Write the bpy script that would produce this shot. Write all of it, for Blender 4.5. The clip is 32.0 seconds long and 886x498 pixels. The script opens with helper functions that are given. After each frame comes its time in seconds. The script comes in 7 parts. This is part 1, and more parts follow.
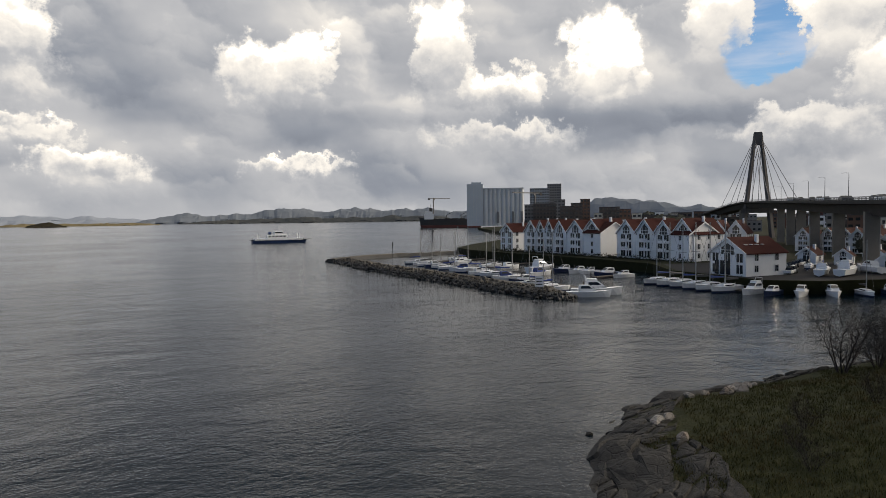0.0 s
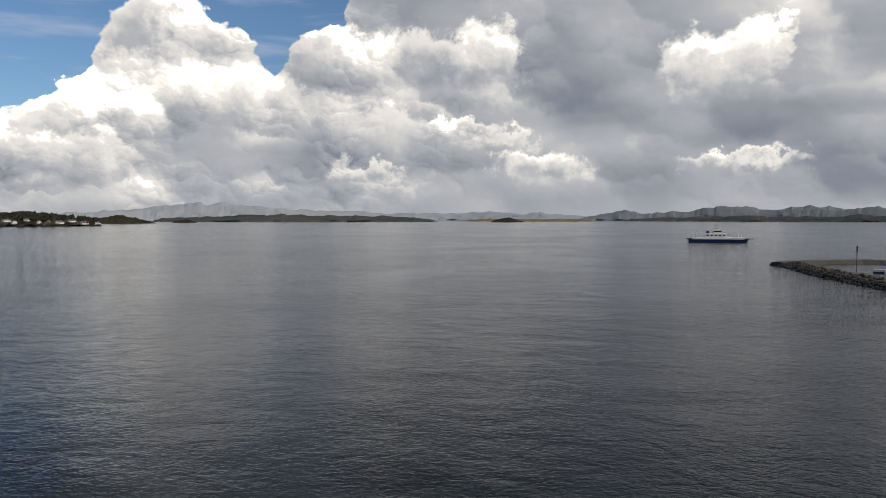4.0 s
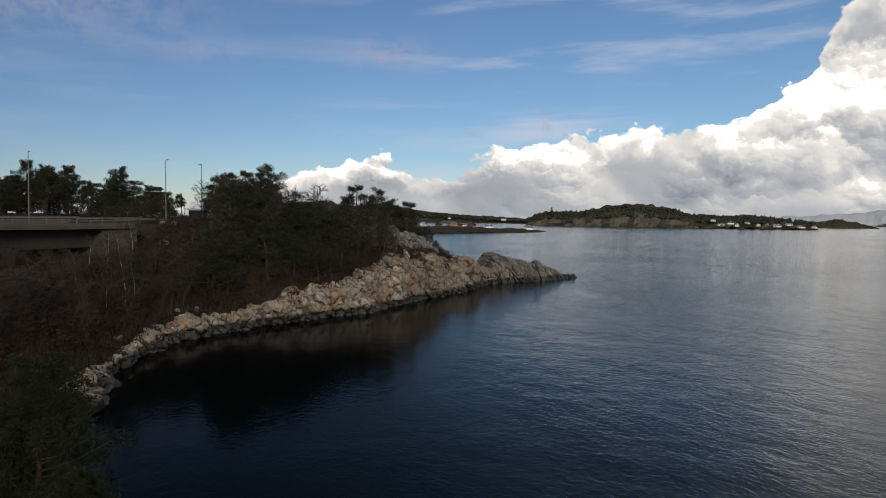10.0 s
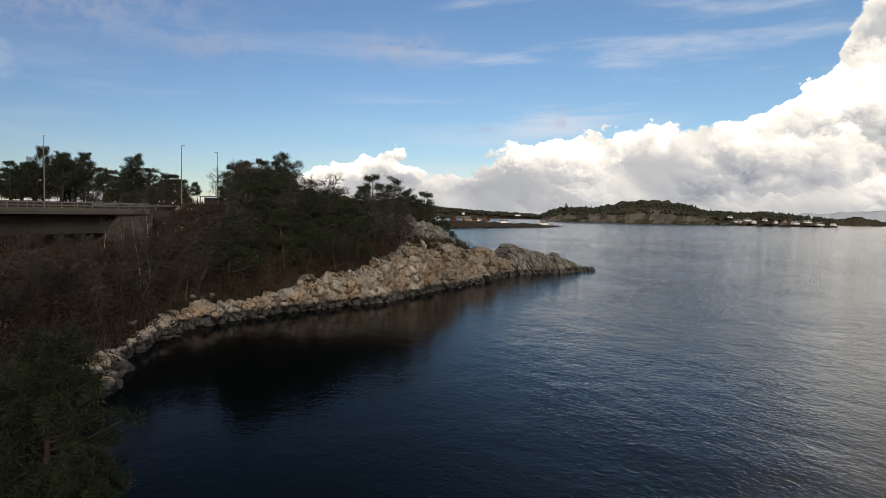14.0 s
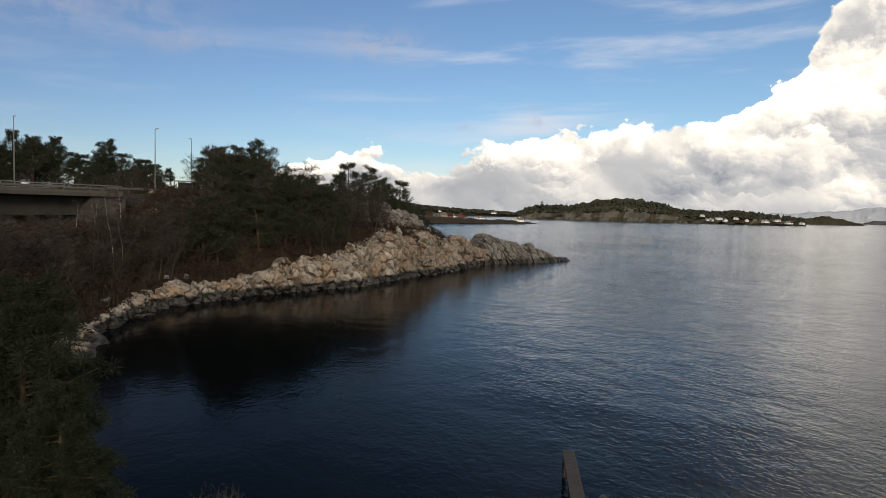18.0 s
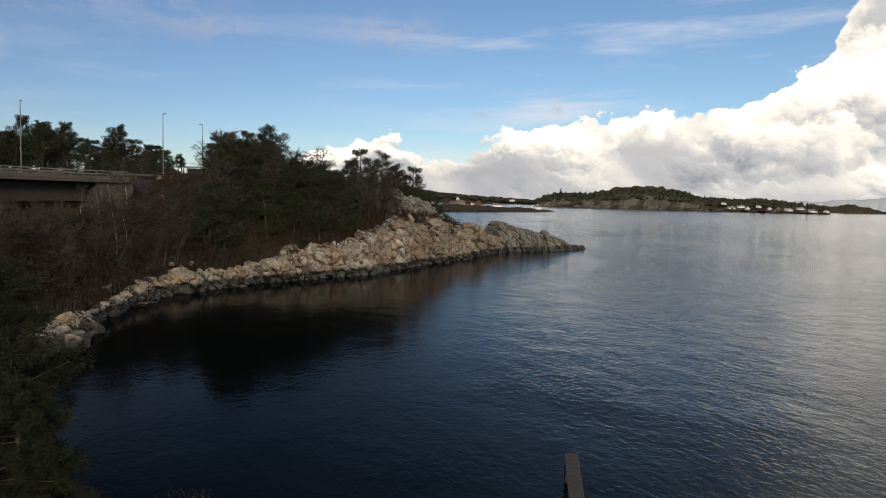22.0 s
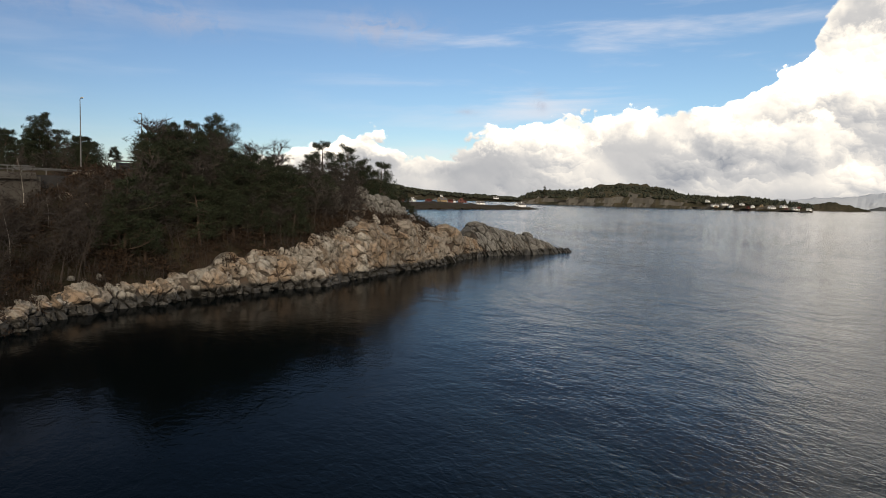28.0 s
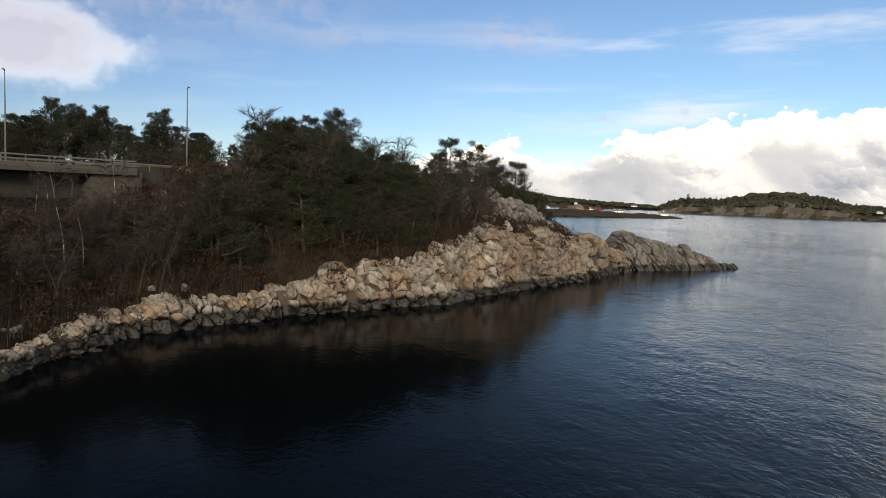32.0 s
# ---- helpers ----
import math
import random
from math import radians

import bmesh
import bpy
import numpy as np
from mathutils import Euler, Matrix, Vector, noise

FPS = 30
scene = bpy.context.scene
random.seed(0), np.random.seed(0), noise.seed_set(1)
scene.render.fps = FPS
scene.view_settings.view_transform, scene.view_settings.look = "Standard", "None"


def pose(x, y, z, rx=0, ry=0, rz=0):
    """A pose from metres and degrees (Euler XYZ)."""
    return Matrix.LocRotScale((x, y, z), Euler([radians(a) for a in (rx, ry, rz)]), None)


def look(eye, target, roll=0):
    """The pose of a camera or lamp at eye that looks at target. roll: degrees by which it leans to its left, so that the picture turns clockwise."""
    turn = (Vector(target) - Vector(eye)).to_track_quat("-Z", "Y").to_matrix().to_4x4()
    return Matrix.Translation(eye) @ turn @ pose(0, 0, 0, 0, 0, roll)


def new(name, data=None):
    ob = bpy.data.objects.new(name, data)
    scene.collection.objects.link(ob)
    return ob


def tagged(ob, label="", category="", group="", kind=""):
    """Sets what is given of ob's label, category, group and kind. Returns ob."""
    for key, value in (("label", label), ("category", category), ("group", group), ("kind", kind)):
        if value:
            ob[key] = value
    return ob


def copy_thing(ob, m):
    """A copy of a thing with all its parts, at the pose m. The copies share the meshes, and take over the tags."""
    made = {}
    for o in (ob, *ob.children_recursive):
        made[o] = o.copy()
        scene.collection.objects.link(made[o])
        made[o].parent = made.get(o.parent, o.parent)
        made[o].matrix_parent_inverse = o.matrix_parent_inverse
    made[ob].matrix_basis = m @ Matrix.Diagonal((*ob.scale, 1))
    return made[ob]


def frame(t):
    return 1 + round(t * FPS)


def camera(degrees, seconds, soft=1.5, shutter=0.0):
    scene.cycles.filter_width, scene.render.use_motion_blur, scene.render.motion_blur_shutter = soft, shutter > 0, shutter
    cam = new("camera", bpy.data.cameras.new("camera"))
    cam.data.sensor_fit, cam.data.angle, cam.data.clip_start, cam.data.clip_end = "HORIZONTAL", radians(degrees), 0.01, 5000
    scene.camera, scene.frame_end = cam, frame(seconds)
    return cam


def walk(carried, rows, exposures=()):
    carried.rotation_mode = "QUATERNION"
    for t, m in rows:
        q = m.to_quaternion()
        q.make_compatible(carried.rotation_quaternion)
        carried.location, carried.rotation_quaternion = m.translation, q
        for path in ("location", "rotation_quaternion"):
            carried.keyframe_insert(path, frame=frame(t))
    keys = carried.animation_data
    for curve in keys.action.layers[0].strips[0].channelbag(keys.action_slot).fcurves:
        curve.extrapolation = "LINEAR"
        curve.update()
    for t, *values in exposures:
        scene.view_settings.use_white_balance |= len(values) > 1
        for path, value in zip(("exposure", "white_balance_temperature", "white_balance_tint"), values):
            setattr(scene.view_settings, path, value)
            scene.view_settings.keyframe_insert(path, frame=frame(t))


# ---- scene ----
# camera: seconds, x, y, z, yaw to the left of +y, pitch, lean
PATH = [
    (0, -0.20, 0.30, 15.00, -20.50, -2.65, -0.75),
    (0.5, -0.20, 0.30, 15.00, -16.28, -2.63, -0.65),
    (1, -0.20, 0.30, 15.00, -12.76, -2.61, -0.55),
    (1.5, -0.20, 0.30, 15.00, -7.84, -2.59, -0.45),
    (2, -0.20, 0.30, 15.00, -3.21, -2.60, -0.34),
    (2.5, -0.20, 0.30, 15.00, 0.33, -2.69, -0.23),
    (3, -0.20, 0.30, 15.00, 3.85, -2.72, -0.11),
    (3.5, -0.20, 0.30, 15.00, 9.92, -2.67, 0.00),
    (5.5, -0.20, 0.30, 15.00, 29.83, -2.62, -0.08),
    (6, -0.20, 0.30, 15.00, 35.11, -2.54, -0.10),
    (6.5, -0.20, 0.30, 15.00, 38.82, -2.48, -0.05),
    (7, -0.20, 0.30, 15.00, 42.01, -2.46, 0.00),
    (7.5, -0.20, 0.30, 15.00, 47.34, -2.45, 0.05),
    (8, -0.20, 0.30, 15.00, 51.89, -2.47, 0.10),
    (8.5, -0.20, 0.30, 15.00, 55.89, -2.57, 0.23),
    (9, -0.20, 0.30, 15.00, 62.40, -2.63, 0.35),
    (9.5, -0.20, 0.30, 15.00, 68.22, -2.76, 0.57),
    (10, 0.20, 0.46, 14.95, 71.86, -2.78, 0.84),
    (11, -0.65, 0.52, 14.75, 71.80, -2.88, 0.99),
    (12, -0.95, 0.39, 14.65, 72.06, -3.03, 1.06),
    (13, -1.35, 0.34, 14.25, 73.04, -3.10, 1.14),
    (14, -1.75, 0.34, 13.80, 73.01, -3.17, 1.16),
    (14.5, -1.72, 0.33, 13.75, 72.02, -3.26, 1.16),
    (16.5, -0.97, 0.26, 12.41, 71.64, -3.07, 1.34),
    (17, -0.94, 0.26, 12.28, 72.05, -3.23, 1.35),
    (18, -0.74, 0.26, 11.83, 70.97, -3.28, 1.46),
    (19, -0.72, 0.48, 11.60, 71.86, -3.56, 1.55),
    (20, -0.90, 0.83, 11.59, 72.08, -3.81, 1.61),
    (21, -1.48, 1.32, 11.66, 72.33, -4.14, 1.62),
    (22, -2.47, 1.94, 11.72, 72.51, -4.38, 1.55),
    (23, -3.72, 2.67, 11.83, 72.62, -4.44, 1.56),
    (24, -5.42, 3.70, 11.87, 73.00, -4.58, 1.61),
    (25, -7.44, 4.75, 11.86, 74.71, -4.68, 1.66),
    (25.5, -7.81, 4.96, 11.90, 73.16, -4.70, 1.71),
    (27.5, -13.00, 7.96, 12.28, 73.34, -4.80, 1.72),
    (28, -14.62, 8.26, 12.08, 71.17, -4.59, 1.64),
    (28.5, -17.10, 8.63, 11.77, 77.43, -4.61, 1.56),
    (29, -19.86, 9.02, 11.48, 83.30, -4.64, 1.53),
    (29.5, -22.17, 9.45, 11.32, 84.20, -4.52, 1.59),
    (30, -23.95, 9.95, 11.29, 83.46, -4.49, 1.71),
    (30.5, -25.52, 10.48, 11.32, 83.47, -4.53, 1.86),
    (31, -27.02, 10.95, 11.37, 83.38, -4.49, 2.00),
    (31.5, -28.27, 11.34, 11.43, 83.88, -4.51, 2.12),
    (32, -29.11, 11.63, 11.48, 82.44, -4.37, 2.20)]


def aim(x, y, z, yaw, pitch, lean):
    a, b = radians(yaw), radians(pitch)
    ahead = Vector((-math.sin(a) * math.cos(b), math.cos(a) * math.cos(b), math.sin(b)))
    return look((x, y, z), Vector((x, y, z)) + ahead, lean)


cam = camera(67.0, 32.0, soft=0.6)
walk(cam, [(t, aim(*r)) for t, *r in PATH], exposures=[(0.0, 0.16, 6750, 10), (2.0, 0.05, 6750, 10), (4.0, -0.08, 6500, 10), (6.0, -0.18, 6150, 10), (9.0, -0.14, 6400, 10), (12.0, 0.18, 6700, 10), (20.0, 0.3, 6950, 10), (26.0, 0.36, 7000, 10), (29.0, 0.44, 7050, 10), (30.5, 0.62, 7100, 10), (32.0, 0.68, 7100, 10)])

# ---- world and sun ----
SUN_AZ, SUN_EL = -96.0, 19.0      # left of +y, above the horizon


class Nodes:
    """Short hand for node trees."""

    def __init__(self, tree):
        self.t = tree

    def make(self, kind):
        return self.t.nodes.new(kind)

    def put(self, socket, value):
        if isinstance(value, bpy.types.NodeSocket):
            self.t.links.new(value, socket)
        elif value is not None:
            socket.default_value = value

    def calc(self, op, a, b=None, c=None, clamp=False):
        n = self.make("ShaderNodeMath")
        n.operation, n.use_clamp = op, clamp
        for s, v in zip(n.inputs, (a, b, c)):
            self.put(s, v)
        return n.outputs[0]

    def mix(self, f, a, b, blend="MIX"):
        n = self.make("ShaderNodeMixRGB")
        n.blend_type = blend
        for s, v in zip(n.inputs, (f, a, b)):
            self.put(s, v)
        return n.outputs[0]

    def cloudy(self, vec, scale, detail=6, rough=0.55, warp=0.0, lac=2.0):
        n = self.make("ShaderNodeTexNoise")
        self.put(n.inputs["Vector"], vec)
        for k, v in (("Scale", scale), ("Detail", detail), ("Roughness", rough), ("Distortion", warp), ("Lacunarity", lac)):
            n.inputs[k].default_value = v
        return n.outputs["Fac"]

    def voronoi(self, vec, scale, feature="F1", rand=1.0, out="Distance"):
        n = self.make("ShaderNodeTexVoronoi")
        n.feature = feature
        self.put(n.inputs["Vector"], vec)
        n.inputs["Scale"].default_value = scale
        n.inputs["Randomness"].default_value = rand
        return n.outputs[out]

    def ramp(self, f, stops, interp="LINEAR"):
        n = self.make("ShaderNodeValToRGB")
        r = n.color_ramp
        r.interpolation = interp
        while len(r.elements) < len(stops):
            r.elements.new(1.0)
        for e, (p, c) in zip(r.elements, sorted(stops, key=lambda s: s[0])):
            e.position = p
            e.color = (*c, 1) if isinstance(c, tuple) else (c, c, c, 1)
        self.put(n.inputs[0], f)
        return n.outputs[0]

    def span(self, v, a, b, lo=0.0, hi=1.0, smooth=True):
        n = self.make("ShaderNodeMapRange")
        n.interpolation_type = "SMOOTHSTEP" if smooth else "LINEAR"
        self.put(n.inputs[0], v)
        for s, x in zip(list(n.inputs)[1:5], (a, b, lo, hi)):
            self.put(s, x)
        return n.outputs[0]

    def xyz(self, x=0.0, y=0.0, z=0.0):
        n = self.make("ShaderNodeCombineXYZ")
        for s, v in zip(n.inputs, (x, y, z)):
            self.put(s, v)
        return n.outputs[0]


# sunlit heaps of cloud: bearing left of +y, height, half width and half height in degrees, brightness
PUFFS = [(-26, 6.6, 7, 1.4, .60), (-8.3, 4.6, 5, .9, .66), (-49, 6.2, 5, 2.0, .60), (7.5, 4.2, 4.2, 1.5, .74), (10.5, 6.2, 3.2, 1.1, .66), (-6.5, 11.6, 4.8, 2.9, .86), (-9.5, 13.0, 2.2, 2.2, .80),
         (-20.8, 13.2, 2.7, 4.2, .84), (-24.7, 10.6, 2.8, 2.0, .76), (-28.5, 10.6, 1.7, 1.8, .74), (-34, 12.4, 3.4, 4.2, .95), (-42.6, 15.5, 2.6, 4.6, .92), (-51.0, 14.5, 3.0, 5.0, .84), (-55, 9.5, 4, 3, .7),
         (12, 12.6, 3.2, 3.6, .80), (20, 6.8, 5.5, 2.6, .56), (22, 3.4, 3.4, 1.5, .72), (13.6, 7.4, 3.4, 1.1, .72), (17.8, 13.2, 4.2, 2.6, .78), (24, 13.2, 4.4, 2.7, .80), (31.5, 9.8, 4.2, 2.8, .76),
         (39.0, 17.0, 3.4, 4.6, .92), (33.8, 13.0, 5.2, 4.2, .84), (38.5, 9.4, 6.2, 3.4, .84), (45.8, 8.0, 3.6, 2.9, .92), (44, 4.2, 5, 2.0, .74), (50, 5.7, 3.0, 2.0, .90), (53.8, 5.6, 2.4, 1.5, .66),
         (57, 6.4, 2.8, 1.9, .98), (61.8, 5.2, 3.0, 1.8, .88), (65.5, 4.6, 2.8, 2.0, .92), (72.2, 3.0, 3.0, 1.1, .70), (79, 4.0, 4.2, 1.5, .98)]


def build_world():
    world = bpy.data.worlds.new("sky")
    scene.world = world
    world.use_nodes = True
    tree = world.node_tree
    tree.nodes.clear()
    N = Nodes(tree)
    out, bg = N.make("ShaderNodeOutputWorld"), N.make("ShaderNodeBackground")
    tree.links.new(bg.outputs[0], out.inputs[0])
    sky = N.make("ShaderNodeTexSky")
    sky.sky_type, sky.sun_disc = "NISHITA", False
    sky.sun_elevation, sky.sun_rotation = radians(SUN_EL), radians(-SUN_AZ)
    sky.air_density, sky.dust_density, sky.ozone_density = 1.0, 0.0, 4.0
    clear = N.mix(1.0, sky.outputs[0], (0.090, 0.092, 0.096, 1), "MULTIPLY")
    d = N.make("ShaderNodeTexCoord").outputs["Generated"]
    s = N.make("ShaderNodeSeparateXYZ")
    tree.links.new(d, s.inputs[0])
    az = N.calc("MULTIPLY", N.calc("ARCTAN2", N.calc("MULTIPLY", s.outputs[0], -1.0), s.outputs[1]), 180 / math.pi)
    el = N.calc("MULTIPLY", N.calc("ARCSINE", s.outputs[2]), 180 / math.pi)
    warp = N.make("ShaderNodeTexNoise")
    N.put(warp.inputs["Vector"], N.xyz(N.calc("MULTIPLY", az, 0.1), N.calc("MULTIPLY", el, 0.1), 1.0))
    warp.inputs["Scale"].default_value, warp.inputs["Detail"].default_value = 2.5, 3.0
    ws = N.make("ShaderNodeSeparateXYZ")
    tree.links.new(warp.outputs["Color"], ws.inputs[0])
    layered = N.span(az, 22.0, 4.0)          # flatter layers on one side of the bank, towers on the other

    rough = N.make("ShaderNodeTexNoise")
    N.put(rough.inputs["Vector"], N.xyz(N.calc("MULTIPLY", az, 0.1), N.calc("MULTIPLY", el, 0.1), 2.0))
    rough.inputs["Scale"].default_value, rough.inputs["Detail"].default_value, rough.inputs["Roughness"].default_value = 11.0, 5.0, 0.6
    rs = N.make("ShaderNodeSeparateXYZ")
    tree.links.new(rough.outputs["Color"], rs.inputs[0])
    tall = 1.2
    px = N.calc("MULTIPLY", N.calc("ADD", N.calc("ADD", az, N.calc("MULTIPLY", ws.outputs[0], 3.0)), N.calc("MULTIPLY", rs.outputs[0], 1.1)), 0.1)
    py = N.calc("MULTIPLY", N.calc("MULTIPLY", N.calc("ADD", N.calc("ADD", el, N.calc("MULTIPLY", ws.outputs[1], 2.4)), N.calc("MULTIPLY", rs.outputs[1], 1.1)), tall), 0.115)
    flat = N.xyz(px, py, 0.0)

    def lump(scale, sharp):
        """One size of rounded heap: how far it is lit from the upper side, and its height."""
        n = N.make("ShaderNodeTexVoronoi")
        n.voronoi_dimensions, n.feature = "2D", "SMOOTH_F1"
        N.put(n.inputs["Vector"], flat)
        n.inputs["Scale"].default_value, n.inputs["Smoothness"].default_value = scale, sharp
        c = N.make("ShaderNodeSeparateXYZ")
        tree.links.new(n.outputs["Position"], c.inputs[0])
        ox, oy = N.calc("SUBTRACT", px, c.outputs[0]), N.calc("SUBTRACT", py, c.outputs[1])
        lit = N.calc("MULTIPLY", N.calc("ADD", N.calc("MULTIPLY", ox, -0.45), N.calc("MULTIPLY", oy, 0.9)), scale)
        return lit, N.calc("SUBTRACT", 0.45, n.outputs["Distance"])

    l1, h1 = lump(1.05, 0.5)
    l2, h2 = lump(2.5, 0.4)
    l3, h3 = lump(6.2, 0.3)
    l4, h4 = lump(15.0, 0.3)
    heap = N.calc("ADD", N.calc("ADD", N.calc("MULTIPLY", h1, 0.5), N.calc("MULTIPLY", h2, 0.4)), N.calc("ADD", N.calc("MULTIPLY", h3, 0.28), N.calc("MULTIPLY", h4, 0.12)))
    calm = N.span(N.cloudy(flat, 1.3, 3, 0.5), 0.38, 0.62, 0.1, 1.0)
    shade = N.calc("ADD", N.calc("MULTIPLY", l1, 0.40), N.calc("MULTIPLY", N.calc("ADD", N.calc("MULTIPLY", l2, 0.34), N.calc("MULTIPLY", N.calc("ADD", N.calc("MULTIPLY", l3, 0.16), N.calc("MULTIPLY", l4, 0.08)), N.calc("SUBTRACT", 1.0, N.calc("MULTIPLY", layered, 0.6)))), calm))
    # upper edge of the cumulus bank along the horizon, in degrees
    tops = [(-180, 40), (-56, 40), (-8, 40), (16, 40), (24, 15.8), (28, 13.6), (29.4, 11.4), (31, 13.6), (34, 15.5), (39, 17), (41.5, 15.5),
            (43.3, 11.2), (46.6, 8.2), (49, 6.9), (52.7, 6.7), (56.7, 7.5), (60, 6.8), (64.5, 6.0), (67.3, 5.4), (69.5, 3.6), (73.2, 3.8),
            (74.6, 3.2), (77, 4.5), (81, 4.6), (84, 3.0), (92, 1.2), (110, 0.6), (180, 8)]
    top = N.calc("MULTIPLY", N.ramp(N.calc("DIVIDE", N.calc("ADD", az, 180.0), 360.0), [((a + 180) / 360, h / 40) for a, h in tops]), 40.0)
    lift = N.calc("MULTIPLY", heap, 3.6)
    edge = N.calc("SUBTRACT", N.calc("ADD", top, lift), el)
    mask = N.span(edge, -0.05, 0.4)
    mask = N.calc("MAXIMUM", mask, N.calc("MULTIPLY", N.span(el, 17.5, 25.0), N.span(az, 56.0, 42.0)))

    def blob(a, e, wa, we, sharp=1.0):
        x = N.calc("DIVIDE", N.calc("SUBTRACT", az, a), wa)
        y = N.calc("DIVIDE", N.calc("SUBTRACT", el, e), we)
        r = N.calc("ADD", N.calc("MULTIPLY", x, x), N.calc("MULTIPLY", y, y))
        return N.calc("POWER", 2.718, N.calc("MULTIPLY", r, -sharp))

    # a gap of blue sky beside the bridge tower
    ragged = N.calc("ADD", N.calc("MULTIPLY", heap, -1.3), N.calc("MULTIPLY", N.calc("SUBTRACT", N.cloudy(flat, 2.2, 4, 0.6), 0.5), -1.6))
    gap = N.calc("MULTIPLY", blob(-46.5, 13.5, 3.8, 4.4), N.calc("ADD", 1.0, ragged))
    mask = N.calc("MULTIPLY", mask, N.span(gap, 0.62, 0.42))
    # lone cloud with a bright rim above the wood
    lone = N.calc("ADD", N.calc("ADD", blob(114, 9.8, 6.8, 2.9), blob(127, 13, 10, 6)), N.calc("MULTIPLY", heap, 0.55))
    lone_mask = N.calc("MULTIPLY", N.span(lone, 0.28, 0.95), 0.8)
    # the bank itself: grey flats with slow changes and soft heaps
    broad = N.calc("MULTIPLY", N.calc("SUBTRACT", N.cloudy(N.xyz(N.calc("MULTIPLY", az, 0.1), N.calc("MULTIPLY", el, 0.2), 5.0), 1.0, 3, 0.5, 0.2), 0.5), 0.5)
    relief = N.calc("MULTIPLY", shade, N.calc("SUBTRACT", 0.75, N.calc("MULTIPLY", layered, 0.35)))
    tone = N.calc("ADD", N.calc("ADD", 0.50, broad), relief)
    rim = N.calc("MULTIPLY", N.span(edge, 2.2, 0.0), N.span(az, 20.0, 34.0))
    tone = N.calc("ADD", tone, N.calc("MULTIPLY", rim, 0.22))
    for a, e, wa, we, k in ((8, 17, 12, 7, .12), (-8.5, 6.4, 5, 1.5, .26), (-14, 8.4, 16, 1.3, .19), (3, 8.6, 7, 1.8, .2), (-38, 7.6, 12, 1.6, .2), (14, 9.5, 5, 3, .06), (17, 4.6, 7, 1.4, .12), (29, 5.2, 7, 1.2, .12), (-52, 11, 4, 2, .12), (-22, 3.0, 26, 2.4, .15), (-47, 5.5, 8, 3, .10)):
        tone = N.calc("SUBTRACT", tone, N.calc("MULTIPLY", blob(a, e, wa, we), k))
    # sunlit heaps on it: a crisp domed top that fades into its own grey base
    fine = N.make("ShaderNodeTexNoise")
    N.put(fine.inputs["Vector"], N.xyz(N.calc("MULTIPLY", az, 0.1), N.calc("MULTIPLY", el, 0.1), 7.0))
    fine.inputs["Scale"].default_value, fine.inputs["Detail"].default_value, fine.inputs["Roughness"].default_value = 4.5, 6.0, 0.62
    fs = N.make("ShaderNodeSeparateXYZ")
    tree.links.new(fine.outputs["Color"], fs.inputs[0])
    qx = N.calc("ADD", az, N.calc("MULTIPLY", N.calc("SUBTRACT", fs.outputs[0], 0.5), 8.0))
    qy = N.calc("ADD", N.calc("ADD", el, N.calc("MULTIPLY", N.calc("SUBTRACT", fs.outputs[1], 0.5), 5.5)), N.calc("MULTIPLY", heap, -1.2))
    heaps = None
    for a, e, wa, we, k in PUFFS:
        x = N.calc("MULTIPLY_ADD", qx, 1 / wa, -a / wa)
        y = N.calc("MULTIPLY_ADD", qy, 1 / we, -e / we)
        r = N.calc("MULTIPLY_ADD", x, x, N.calc("MULTIPLY", y, y))
        m = N.calc("MULTIPLY", N.span(r, 1.3, 0.55), N.span(y, -1.25, 0.55))
        heaps = m if heaps is None else N.calc("MAXIMUM", heaps, m)
        k = 0.53 + 0.62 * (k - 0.53)
        lit = N.calc("ADD", N.calc("MULTIPLY_ADD", y, 0.16 * k, k), N.calc("MULTIPLY", relief, 0.75))
        tone = N.calc("MULTIPLY_ADD", N.calc("SUBTRACT", lit, tone), m, tone)
    mask = N.calc("MAXIMUM", mask, N.calc("MULTIPLY", N.span(heaps, 0.15, 0.6), N.span(az, 0.0, -10.0)))
    low = N.span(el, 3.2, -0.5)
    tone = N.calc("ADD", N.calc("MULTIPLY", tone, N.calc("SUBTRACT", 1.0, N.calc("MULTIPLY", low, 0.6))), N.calc("MULTIPLY", low, 0.26))
    tone = N.calc("SUBTRACT", tone, N.calc("MULTIPLY", N.span(el, 15.0, 30.0), N.span(az, -44.0, -8.0, -0.2, 0.24)), clamp=True)     # unseen sky above: darkened to dim the water, brightened on the bridge side
    cloud = N.ramp(tone, [(0.0, (0.14, 0.16, 0.205)), (0.25, (0.255, 0.28, 0.33)), (0.5, (0.475, 0.485, 0.51)), (0.72, (0.90, 0.86, 0.80)), (0.84, (1.7, 1.62, 1.48)), (1.0, (3.0, 2.85, 2.6))])
    # thin high cloud in the blue
    streak = N.cloudy(N.xyz(N.calc("ADD", N.calc("MULTIPLY", az, 0.035), N.calc("MULTIPLY", el, 0.05)), N.calc("MULTIPLY", el, 0.22), 3.0), 1.6, 6, 0.55, 0.3)
    veil = N.calc("MULTIPLY", N.span(streak, 0.46, 0.72), N.span(az, 84.0, 62.0, 0.12, 0.62))
    small = N.calc("ADD", N.calc("ADD", blob(63.4, 7.9, .7, .75, 1.2), N.calc("MULTIPLY", blob(69.5, 7.0, .8, .25), 0.5)),
                   N.calc("ADD", N.calc("MULTIPLY", blob(77, 13.4, 4.5, 1.2), 0.55), N.calc("MULTIPLY", blob(92, 12.6, 3.2, .9), 0.45)))
